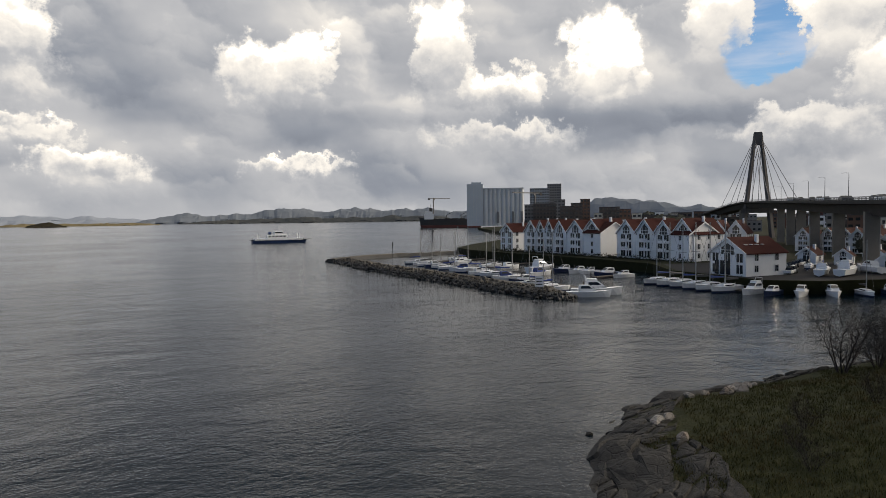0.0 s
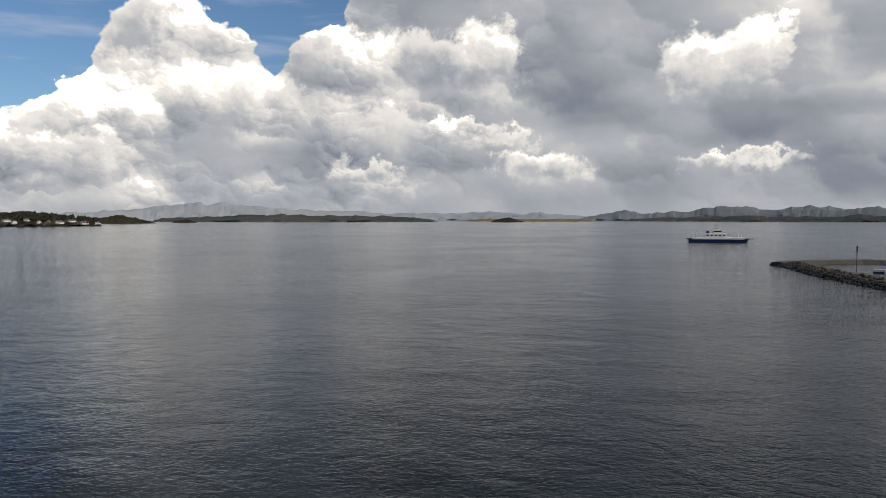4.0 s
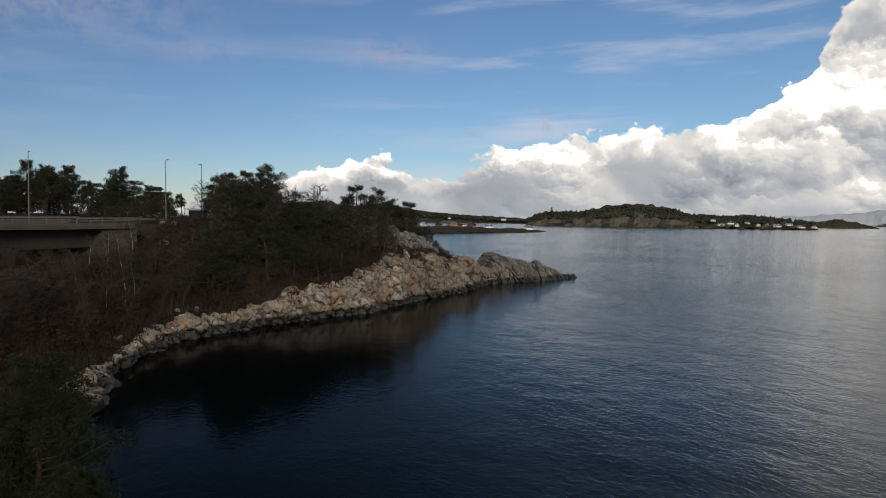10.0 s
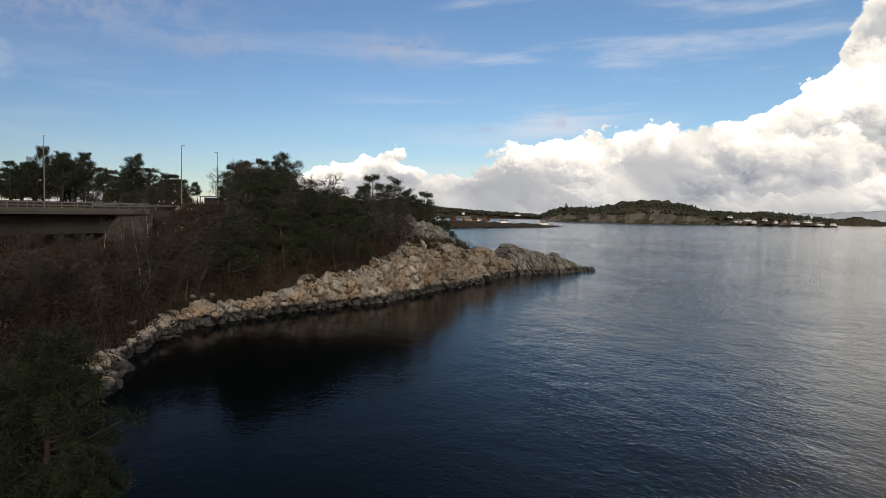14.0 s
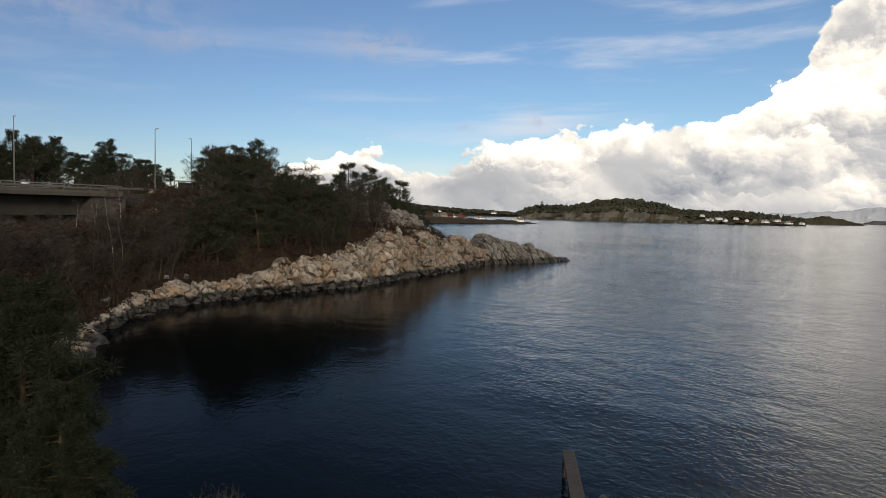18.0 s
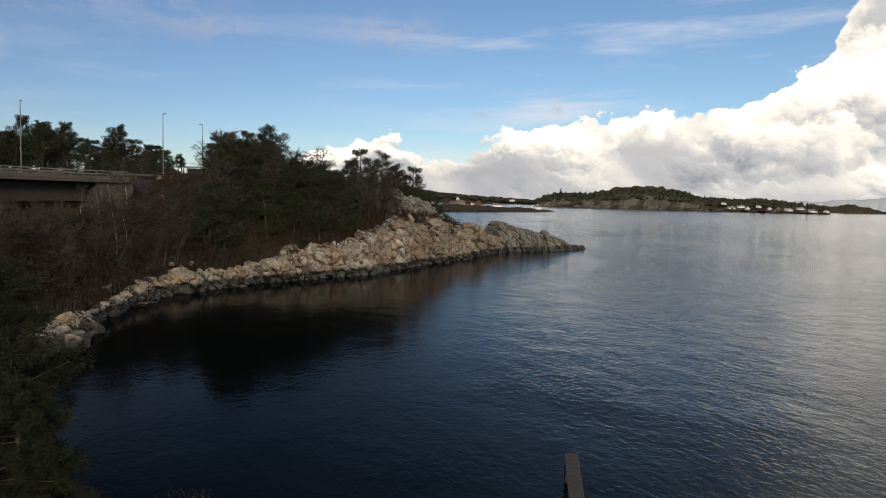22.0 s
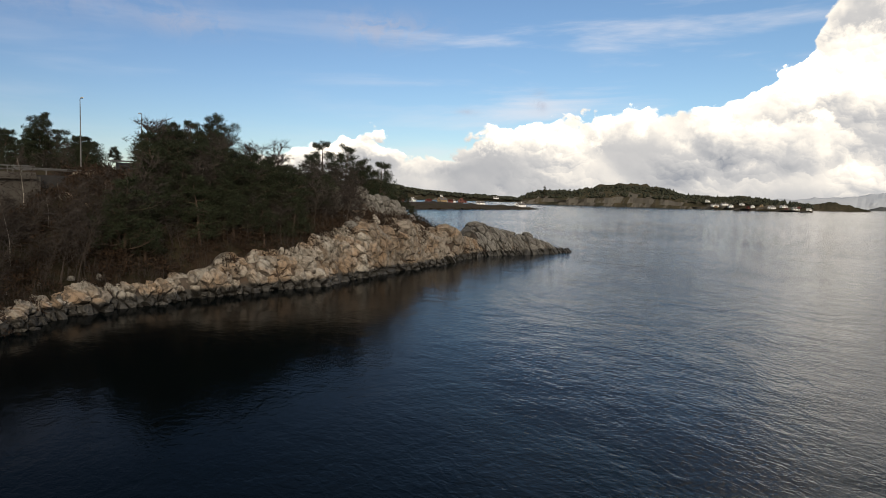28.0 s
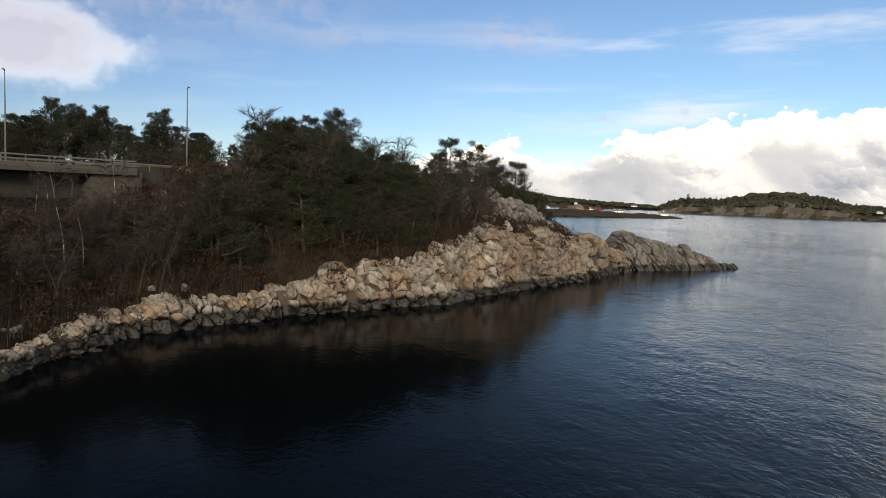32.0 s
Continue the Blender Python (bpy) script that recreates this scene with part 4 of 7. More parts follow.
def make_birch(seed, height, mat, levels=3, label="leafless birch with a pale trunk on the slope", name="birch_tree"):
    r = random.Random(seed)
    root = thing(name, label, "tree", group="leafless trees on the headland")
    trunk, twigs, fine = Mesh(), Mesh(), Mesh()
    pts, q, e = [Vector((0, 0, -0.4))], Vector((0, 0, -0.4)), Vector((r.uniform(-.12, .12), r.uniform(-.12, .12), 1)).normalized()
    n = 8
    for i in range(n):
        e = (e + Vector((r.uniform(-1, 1), r.uniform(-1, 1), 0.2)) * 0.09).normalized()
        q = q + e * (height + 0.4) / n
        pts.append(q.copy())
    R = (0.0075 if mat is M_BIRCH else 0.011) * height + 0.02
    trunk.tube(pts, [max(0.012, R * (1 - 0.93 * i / n)) for i in range(n + 1)], 6)
    tips = []
    for k in range(int(9 + height)):
        s = (0.28 + 0.7 * (k + r.random()) / (9 + height)) * n
        i = min(int(s), n - 1)
        base = pts[i].lerp(pts[i + 1], s - i)
        a = k * 2.4 + r.uniform(-.4, .4)
        d = Vector((math.cos(a) * 0.75, math.sin(a) * 0.75, r.uniform(0.6, 1.1))).normalized()
        grow(twigs, r, base, d, height * 0.26 * (1.15 - 0.6 * s / n), R * 0.35, levels - 2, tips, 0.3, 3, 0.1, 0.022)
    for p, d in tips:
        for _ in range(9):
            v = (d + Vector((r.uniform(-1, 1), r.uniform(-1, 1), r.uniform(-0.6, 0.8))) * 0.8).normalized()
            side = v.orthogonal().normalized() * 0.02
            ln = r.uniform(0.45, 1.0)
            fine.add([p - side, p + side, p + v * ln], [(0, 1, 2)])
    part("trunk", trunk, mat, root, "pale slender trunk" if mat is M_BIRCH else "")
    twigs.add(fine.v, fine.f)
    part("branchwork", twigs, M_TWIG, root)
    return root


def stand(ob, x, y, height, base_height, turn, sink=0.0):
    k = height / base_height
    ob.matrix_basis = pose(x, y, ground_z(x, y) - sink, 0, 0, turn) @ Matrix.Diagonal((k, k, k, 1))
    return ob


def again(ob, x, y, height, base_height, turn, sink=0.0, wide=1.0):
    k = height / base_height
    return copy_thing(ob, pose(x, y, ground_z(x, y) - sink, 0, 0, turn) @ Matrix.Diagonal((k * wide, k * wide, k, 1)))


PINES = [make_pine(11, 9, 2.3, 0.5), make_pine(12, 9, 2.0, 0.42, 0.08), make_pine(13, 8, 2.6, 0.3), make_pine(14, 7, 2.6, 0.12), make_pine(15, 9, 1.7, 0.55, -0.06)]
PH = [9, 9, 8, 7, 9]
BIRCHES = [make_birch(21, 9, M_BIRCH), make_birch(22, 9, M_BIRCH), make_birch(23, 8, M_BARK, 3, "leafless dark shrub tree on the slope", "bare_tree"), make_birch(24, 7, M_BARK, 3, "leafless grey alder in the thicket", "alder_tree"), make_birch(25, 6, M_BARK, 3, "leafless many-stemmed shrub in the thicket", "bare_shrub")]
BH = [9, 9, 8, 7, 6]
first = [True] * 10


def plant(kind, i, x, y, height, wide=1.0, sink=0.2):
    pool, hs = (PINES, PH) if kind == "pine" else (BIRCHES, BH)
    k = i + (5 if kind != "pine" else 0)
    turn = rng.uniform(0, 360)
    if first[k]:
        first[k] = False
        return stand(pool[i], x, y, height, hs[i], turn, sink)
    return again(pool[i], x, y, height, hs[i], turn, sink, wide)


SKYLINE = [(74.6, 0.0), (77.1, 1.5), (79.5, 2.4), (82, 2.7), (84.8, 2.8), (86.8, 3.8), (89.2, 4.0), (90.6, 4.5), (93, 5.6), (94.4, 5.7), (97.1, 6.1), (98.3, 5.2), (98.8, 2.7), (104.7, 2.4), (105.2, 4.0), (106.8, 5.3), (108.8, 4.7), (110.7, 5.2), (112.5, 5.6), (116, 4.2)]


def crown_limit(x, y):
    """Height above the sea that the wood reaches at this bearing, seen from the sound."""
    a = math.degrees(math.atan2(-29.1 - x, y - 11.6))
    return 11.5 + math.hypot(x + 29.1, y - 11.6) * math.tan(radians(float(np.interp(a, [p for p, _ in SKYLINE], [q for _, q in SKYLINE]))))


# trees on the skyline: x, y, height of the top above the sea
for i, (x, y, top) in enumerate([(-130, -36, 20.8), (-132.5, -32, 23.6), (-133, -29, 23.2), (-134.3, -26, 22.6), (-135.5, -23, 22.6), (-136.3, -20.5, 23.2), (-138, -17.5, 20.5), (-138.4, -13, 19.8), (-139.5, -7, 18.6),
                                 (-130, -40, 22), (-128, -44, 21)]):
    plant("pine", (0, 1, 4, 1, 0, 4)[i % 6], x, y, top - ground_z(x, y))
for i, (x, y, top) in enumerate([(-132.5, 0.5, 21.6), (-133.7, 2.8, 22.6), (-134, 6.6, 22.8), (-134, 9.6, 21.0), (-132, 5, 20.0), (-130, 8, 18.5), (-140.4, 24.5, 18.4), (-140, 27.4, 17.7), (-139, 31.5, 17.4), (-138.7, 34.8, 15.6), (-138, 37.2, 14.9), (-137, 41.5, 11.4), (-135.5, 39.5, 11.5), (-136, 33, 14.0)]):
    plant("pine", (1, 3, 2, 2, 3, 2)[i % 6], x, y, top - ground_z(x, y))
for i, (x, y, top) in enumerate([(-135.7, -15.7, 21.6), (-137, -9.4, 19.6), (-138.2, -2.8, 24.0), (-138.5, -0.4, 23.8), (-137, -1.5, 22.5), (-139, 14.1, 21.4), (-139, 16, 20.4), (-138.9, 18, 20.8), (-138.7, 21, 19.2), (-137.5, 12, 20.0), (-140, 19.5, 20.0)]):
    plant("birch", (2, 0, 2, 3, 2, 1, 0)[i % 7], x, y, (top - ground_z(x, y)) * 0.84)
for k in range(40):
    x, y = rng.uniform(-143, -116), rng.uniform(-44, -11)
    plant("birch", rng.choice((2, 3, 4)), x, y, rng.uniform(2.6, 4.2), rng.uniform(1.2, 1.7))
for k in range(6):
    x, y = rng.uniform(-143, -122), rng.uniform(-44, -12)
    plant("pine", rng.choice((2, 3, 3)), x, y, rng.uniform(4.5, 6.5), rng.uniform(1.0, 1.3))
for k in range(22):
    x, y = rng.uniform(-139, -124), rng.uniform(-46, -9)
    plant("pine", 3, x, y, rng.uniform(3.2, 5.0), rng.uniform(1.3, 1.7))
# pale birches standing out of the thicket
for x, y, h in ((-104.5, 8.8, 7), (-107.5, 12.4, 7.5), (-101, 3.2, 7), (-110.5, 15.8, 7), (-98.5, 0.8, 6.5), (-103.2, 6.4, 7.5), (-113.5, 11.2, 9), (-108.8, 8.6, 8.5), (-106.2, 1.4, 8), (-99.5, -3.8, 7.5), (-94.5, -5.5, 7), (-91.5, -7.8, 6.5), (-117, 16.0, 8), (-100.5, -8.5, 8.5), (-103, -5.5, 8), (-107.5, -4.5, 7.5), (-112, 0.5, 8.5), (-115, 4.5, 8), (-117.5, 9.5, 8.5), (-121, 12.5, 8), (-96, -11, 8), (-92, -13.5, 9), (-89, -15, 8.5), (-85.5, -12.5, 7.5), (-79, -14.5, 8), (-83.1, -10.2, 8.5), (-84.5, -9.4, 6.5), (-79.4, -11.6, 6)):
    plant("birch", rng.choice((0, 1)), x, y, max(2.0, min(h, crown_limit(x, y) - 1.5 - ground_z(x, y))))
# pines on the slope above the rocks
for x, y, h in ((-104, 2.5, 5.5), (-107, 7, 6.5), (-110, 11.5, 6), (-113, 14.5, 7), (-116, 18, 6.5), (-109, 3.5, 6.5), (-113, 8.5, 7), (-117, 13.5, 7), (-121, 21.5, 5.5), (-112.5, 17.5, 5), (-120, 17, 7), (-124, 25.5, 5), (-126, 30, 4.5), (-129.5, 35.5, 4.5), (-131, 31, 5.5), (-128, 21, 6.5), (-125, 12, 7.5), (-106, -3, 6), (-122, 3, 7.5), (-126, -1, 7), (-119, -1.5, 6.5), (-133.5, 43, 3.4), (-101.5, 4.5, 5), (-105.5, 10.5, 5.5), (-108.5, 15.5, 5.5), (-111, 6.5, 7), (-118, 9, 7), (-115.5, 21, 5.5), (-123, 17, 6.5), (-127, 15.5, 7), (-100, -1.5, 5), (-103, -3.5, 5.5)):
    h = min(h, crown_limit(x, y) - 2.6 - ground_z(x, y))
    if h > 2 and not (44 < float(along(x, y)) < 73 and x > -129):      # the crag stays open
        plant("pine", rng.choice((1, 2, 3, 3, 2)), x, y, h, rng.uniform(0.95, 1.25))
# low pines right above the rocks
made = 0
while made < 36:
    u = rng.uniform(70, 102)
    x, y = rng.uniform(-120, -84), rng.uniform(-12, 30)
    d = float(land_depth(np.array([x]), np.array([y]))[0])
    if not 4.5 < d < 14 or abs(float(along(x, y)) - u) > 6 or (y < -4 and x > -98):
        continue
    h = min(rng.uniform(3.6, 6.6), crown_limit(x, y) - 2.6 - ground_z(x, y))
    if h > 2.5:
        plant("pine", rng.choice((1, 2, 2, 3)), x, y, h, rng.uniform(0.95, 1.25))
        made += 1
# the thicket
made = 0
while made < 400:
    x, y = rng.uniform(-132, -46), rng.uniform(-30, 30)
    d = float(land_depth(np.array([x]), np.array([y]))[0])
    if d < (3.0 if x > -94 else 5.0) or d > 24 or (y < -17 and x < -112) or (x > -66 and d < 5):
        continue
    tall = rng.uniform(3.6, 7.2) * (0.75 if x > -75 else 0.95) * min(1.0, 0.4 + d * 0.09)
    tall = min(tall, crown_limit(x, y) - 1.0 - ground_z(x, y), (9.8 if x < -84 else 9.0) - ground_z(x, y) if y < -6 else 99)
    if tall < 1.6:
        continue
    plant("birch", rng.choice((2, 3, 4, 4, 3, 2)), x, y, tall, rng.uniform(0.9, 1.4))
    made += 1
# bare trees in front of the abutment
for k in range(26):
    x = rng.uniform(-106, -92)
    y = -13.0 - (x + 100) * -0.35 + rng.uniform(-2.5, 2.5)
    plant("birch", rng.choice((2, 3, 4)), x, y, max(2.5, rng.uniform(8.6, 10.4) - ground_z(x, y)), rng.uniform(0.9, 1.3))


def scatter_stuff(name, label, category, mat, count, box, rule, shape, seed):
    r = random.Random(seed)
    xs = np.array([r.uniform(box[0], box[1]) for _ in range(count)])
    ys = np.array([r.uniform(box[2], box[3]) for _ in range(count)])
    d, z = land_depth(xs, ys), land_height(xs, ys)
    m = Mesh()
    for x, y, dd, zz in zip(xs, ys, d, z):
        if rule(x, y, dd):
            shape(m, r, x, y, zz)
    return tagged(new(name, m.data(name, mat)), label, category, kind="stuff")


def bush(m, r, x, y, z):
    s = r.uniform(0.6, 1.7)
    for _ in range(r.randint(4, 7)):
        c = Vector((x + r.uniform(-.6, .6) * s, y + r.uniform(-.6, .6) * s, z - 0.15 + r.uniform(0.1, 0.8) * s))
        tuft(m, r, c, 0.55 * s, 11, 1.0)


scatter_stuff("undergrowth", "brown heather and leafless scrub covering the slope", "undergrowth", M_BUSH, 17000, (-150, -45, -30, 62),
              lambda x, y, d: d > (2.0 if x > -96 else 3.2) + 2.2 * math.sin(x * 0.9 + y * 0.4) * math.sin(y * 1.1 - x * 0.3) and d < 26 and along(x, y) > 26, bush, 31)


def sticks(m, r, x, y, z):
    for _ in range(9):
        a, h, w = r.uniform(0, 6.283), r.uniform(0.5, 1.7), 0.022
        bx, by, k = x + r.uniform(-.7, .7), y + r.uniform(-.7, .7), r.uniform(0.1, 0.6)
        m.add([(bx - w * math.sin(a), by + w * math.cos(a), z - 0.1), (bx + w * math.sin(a), by - w * math.cos(a), z - 0.1), (bx + h * k * math.cos(a), by + h * k * math.sin(a), z + h)], [(0, 1, 2)])


scatter_stuff("dry_stems", "dry brown stems and saplings standing in the scrub", "undergrowth", M_TWIG, 9000, (-135, -45, -26, 40),
              lambda x, y, d: 1.6 < d < 15 and along(x, y) > 40, sticks, 33)


def blade_tuft(m, r, x, y, z):
    for _ in range(7):
        a, h = r.uniform(0, 6.283), r.uniform(0.10, 0.3)
        w = 0.02
        bx, by = x + r.uniform(-.25, .25), y + r.uniform(-.25, .25)
        m.add([(bx - w * math.sin(a), by + w * math.cos(a), z - 0.03), (bx + w * math.sin(a), by - w * math.cos(a), z - 0.03), (bx + h * 0.6 * math.cos(a), by + h * 0.6 * math.sin(a), z + h)], [(0, 1, 2)])


scatter_stuff("grass", "short yellowish winter grass on the bank", "grass", M_GRASS, 30000, (16, 80, 4, 46), lambda x, y, d: d > 4.2 + 1.5 * math.sin(x * 0.7), blade_tuft, 32)

near_pine = make_pine(41, 8.5, 2.7, 0.02, 0.0, M_SPRUCE, 110, True)
tagged(near_pine, "bushy young pine with dense green needles by the shore", "tree")
near_pine.matrix_basis = pose(-31.5, -7.0, ground_z(-31.5, -7.0) - 0.3, 0, 0, 40)
copy_thing(near_pine, pose(-27.2, -4.6, ground_z(-27.2, -4.6) - 0.3, 0, 0, 140) @ Matrix.Diagonal((0.62, 0.62, 0.58, 1)))
copy_thing(near_pine, pose(-36, -11.0, ground_z(-36, -11.0) - 0.3, 0, 0, 220) @ Matrix.Diagonal((0.9, 0.9, 0.75, 1)))
def spreading_tree(seed, height):
    """A leafless tree with several stems that fan out from one foot."""
    r = random.Random(seed)
    root = thing("bare_tree", "leafless spreading tree on the grassy bank", "tree", group="leafless trees on the bank")
    twigs = Mesh()
    for k in range(6):
        stem, tips = Mesh(), []
        a = k * 1.05 + r.uniform(-0.3, 0.3)
        d = Vector((math.cos(a) * r.uniform(0.15, 0.5), math.sin(a) * r.uniform(0.15, 0.5), 1)).normalized()
        p = Vector((0.12 * math.cos(a), 0.12 * math.sin(a), -0.3))
        pts, q, e = [p], p, d
        for i in range(6):
            e = (e + Vector((r.uniform(-1, 1), r.uniform(-1, 1), 0.1)) * 0.13).normalized()
            q = q + e * height * r.uniform(0.75, 0.95) / 6
            pts.append(q)
        stem.tube(pts, [0.085 * (1 - 0.85 * i / 6) for i in range(7)], 6)
        for i in range(2, 7):
            for _ in range(3):
                side = turned(turned(e, e.orthogonal().normalized(), r.uniform(0.4, 0.9)), e, r.uniform(0, 6.283))
                grow(twigs, r, pts[i], side, height * 0.26 * r.uniform(0.7, 1.1), 0.03, 2, tips, 0.25, 2, 0.0, 0.01)
        part("stem", stem, M_BARK, root)
    part("branchwork", twigs, M_TWIG, root)
    return root


bank_tree = spreading_tree(51, 6.0)
bank_tree.matrix_basis = pose(50.1, 40.4, ground_z(50.1, 40.4) - 0.2, 0, 0, 20)
for x, y, k in ((54.5, 40.5, 0.75), (56.5, 42, 0.6), (58.5, 41, 0.8), (53, 42.2, 0.4), (60, 43, 0.7), (30.5, 27.5, 0.28), (33.5, 29.5, 0.34), (28.8, 25.0, 0.3), (37.5, 26.5, 0.4), (41.5, 31, 0.36)):
    copy_thing(bank_tree, pose(x, y, ground_z(x, y) - 0.2, 0, 0, k * 700) @ Matrix.Diagonal((k, k, k, 1)))
for x, y, k in ((-25.2, 0.6, 0.3), (-23.6, 3.4, 0.22), (-134.5, 53.5, 0.4)):
    tagged(copy_thing(bank_tree, pose(x, y, ground_z(x, y) - 0.1, 0, 0, 900 * k) @ Matrix.Diagonal((k, k, k, 1))), "small leafless shrub at the edge of the shore", "shrub")


# ---- loose rocks on the shore ----
def boulder_mesh(seed, mat, sharp=0.5):
    r = random.Random(seed)
    bm = bmesh.new()
    bmesh.ops.create_icosphere(bm, subdivisions=2, radius=1.0)
    cuts = [(Vector((r.gauss(0, 1), r.gauss(0, 1), r.gauss(0, 0.7))).normalized(), r.uniform(0.45, 0.85)) for _ in range(9)]
    for v in bm.verts:
        for n, k in cuts:
            over = v.co.dot(n) - k
            if over > 0:
                v.co -= n * over
        v.co *= 1 + r.uniform(-0.04, 0.04)
    me = bpy.data.meshes.new("boulder")
    bm.to_mesh(me)
    bm.free()
    me.materials.append(mat)
    return me


PALE = [boulder_mesh(60 + i, M_BOULDER) for i in range(6)]
DARKR = [boulder_mesh(70 + i, M_BLOCK) for i in range(6)]
SLABS = [boulder_mesh(80 + i, M_SLAB) for i in range(6)]


def boulder(meshes, x, y, size, z=None, flat=0.7, label="pale angular boulder lying at the water's edge", group="boulders on the shore", r=rng, long=1.0, name="boulder"):
    ob = new(name, r.choice(meshes))
    zz = (ground_z(x, y) if z is None else z) + size * flat * 0.35
    ob.matrix_basis = pose(x, y, zz, r.uniform(-14, 14), r.uniform(-14, 14), r.uniform(0, 360)) @ Matrix.Diagonal((size * long, size * r.uniform(0.7, 1.0), size * flat, 1))
    return tagged(ob, label, "rock", group)


_, cs, face_at, face_len = CLIFF
rubble = Mesh()
for k in range(900):
    a = rng.uniform(0.5, 29.0)
    b = face_len[int(a / 0.22), -1] * rng.uniform(0.15, 1.0)
    (x, y, z), _ = face_at(a, b)
    me, size = rng.choice(PALE), 0.09 + 0.2 * rng.random() ** 2
    m = pose(x, y, z + 0.03, rng.uniform(0, 360), rng.uniform(0, 360), 0) @ Matrix.Diagonal((size, size * 0.8, size * 0.7, 1))
    rubble.add([m @ v.co for v in me.vertices], [tuple(p.vertices) for p in me.polygons])
tagged(new("rubble", rubble.data("rubble", M_RUBBLE)), "small broken stones, white, grey and rusty, along the shore", "stones", kind="stuff")
for k in range(200):
    a = rng.uniform(0.5, 27.0)
    b = face_len[int(a / 0.22), -1] * rng.uniform(0.12, 0.98) ** 0.8
    (x, y, z), _ = face_at(a, b)
    size = (0.16 + 0.5 * rng.random() ** 2.2) * (1.5 if rng.random() < 0.06 else 1)
    boulder(rng.choice((PALE, STONES, STONES, GREY_STONES)), x, y, size, flat=rng.uniform(0.55, 0.95), z=z - 0.1 * size, label="angular boulder in the rubble at the water's edge")
shore, dist = resample(COAST[1:4], 0.62)
for (x, y) in shore:
    for _ in range(2):
        k = rng.uniform(0.2, 2.8)
        boulder(PALE if rng.random() < 0.5 else STONES, x - 0.25 * k, y - 0.9 * k + rng.uniform(-.4, .4), rng.uniform(0.2, 0.7), flat=rng.uniform(0.55, 0.9), z=max(0.0, 0.35 * k - 0.2))
for x, y, s in ((-50.3, -11.2, 1.3), (-52.3, -10.6, 0.8), (-70.5, -8.9, 0.9), (-82.5, -5.6, 1.0), (-86, -3.8, 1.1)):
    boulder(PALE, x, y, s, z=0.15)
for k in range(30):
    x, y = rng.uniform(-63, -54), rng.uniform(-12.2, -8.8)
    ob = boulder(STONES, x, y, rng.uniform(0.5, 1.25), z=0.1 + max(0, -9.5 - y) * 0.3, flat=rng.uniform(0.3, 0.5), label="pale sloping slab of rock at the water's edge", group="slabs on the shore", long=1.6, name="rock_slab")
    ob.matrix_basis = ob.matrix_basis @ Matrix.Rotation(radians(rng.uniform(8, 26)), 4, "Y")
# stones lying in the scrub above the shore
for k in range(45):
    u = rng.random()
    x = -97 + 46 * u
    y0 = float(np.interp(-x, [-p[0] for p in COAST], [p[1] for p in COAST]))
    d = 1.2 + 2.6 * rng.random() ** 1.7
    boulder(GREY_STONES, x - 0.3 * d, y0 - 0.95 * d, rng.uniform(0.15, 0.42), flat=rng.uniform(0.6, 1.0), label="weathered stone lying in the scrub above the shore", group="stones in the scrub", name="stone")
# bare rock showing through the wood
for x, y, n, s in ((-117, 20.5, 5, 1.4), (-120, 18.5, 4, 1.4), (-124, 17.5, 4, 1.5), (-119, 25, 5, 1.3), (-123, 29, 5, 1.3), (-127, 33, 5, 1.2), (-115, 27, 6, 1.2), (-120, 31.5, 6, 1.2), (-125, 36.5, 6, 1.1), (-108, 1.5, 4, 1.0), (-100, -7, 4, 1.0), (-106, -9, 5, 1.0), (-112, -7.2, 7, 0.9), (-115, -4.3, 6, 1.1), (-112.5, -2.8, 5, 1.2), (-111, 12.5, 4, 1.2)):
    for _ in range(n):
        px, py = x + rng.gauss(0, 1.5), y + rng.gauss(0, 1.5)
        ob = boulder(GREY_STONES if rng.random() < 0.7 else STONES, px, py, s * rng.uniform(0.5, 1.0), z=ground_z(px, py) - 0.35 * s, flat=rng.uniform(0.7, 1.1), long=1.4, label="grey lichened outcrop showing through the wood", group="outcrops in the wood", name="outcrop")
for x, y, s in ((28.6, 36.7, 0.75), (29.6, 36.9, 0.6), (27.4, 32.8, 0.6), (34.7, 40.8, 0.5), (35.9, 40.5, 0.45), (37.6, 40.1, 0.7), (38.4, 40.6, 0.6), (39.3, 40.4, 0.75), (40.7, 41.3, 0.6), (41.8, 41.6, 0.5)):
    boulder(PALE, x, y, s, label="grey boulder lying on dark shore rock")
for x, y, s in ((26.3, 38.6, 0.5), (24.9, 39.3, 0.35), (25.6, 38.0, 0.45)):
    boulder(SLABS, x, y, s, z=-0.1, label="dark wet rock in the shallow water")
bc, bs = resample(BANK[:13], 0.22)
for _ in range(40):
    bc[1:-1] = (bc[:-2] + 2 * bc[1:-1] + bc[2:]) / 4
bt = np.gradient(bc, axis=0)
bt /= np.linalg.norm(bt, axis=1)[:, None]
reach = np.interp(bs, (0, 20, 36, 44, 52, 60, 75), (1.6, 2.4, 3.4, 5.2, 6.6, 6.6, 4.0))
din = np.linspace(-0.8, 1, 30)[None] * reach[:, None]
bX, bY = bc[:, 0, None] - bt[:, 1, None] * din, bc[:, 1, None] + bt[:, 0, None] * din
bZ = np.where(din < 0, din * 0.3 - 0.05, land_height(bX, bY) + 0.06 * np.sin(bX * 1.1 + bY * 0.6)) + (fbm(bX * 0.45, bY * 0.45, 4, 21) - 0.5) * 0.9 - 0.25 * np.clip(din / reach[:, None] - 0.75, 0, 1)
shore_rock = structure("shore_rock", grid_mesh("shore_rock", bX, bY, bZ, M_SLAB, False), M_SLAB, "dark jointed sheet of shore rock along the grassy bank", "rock")
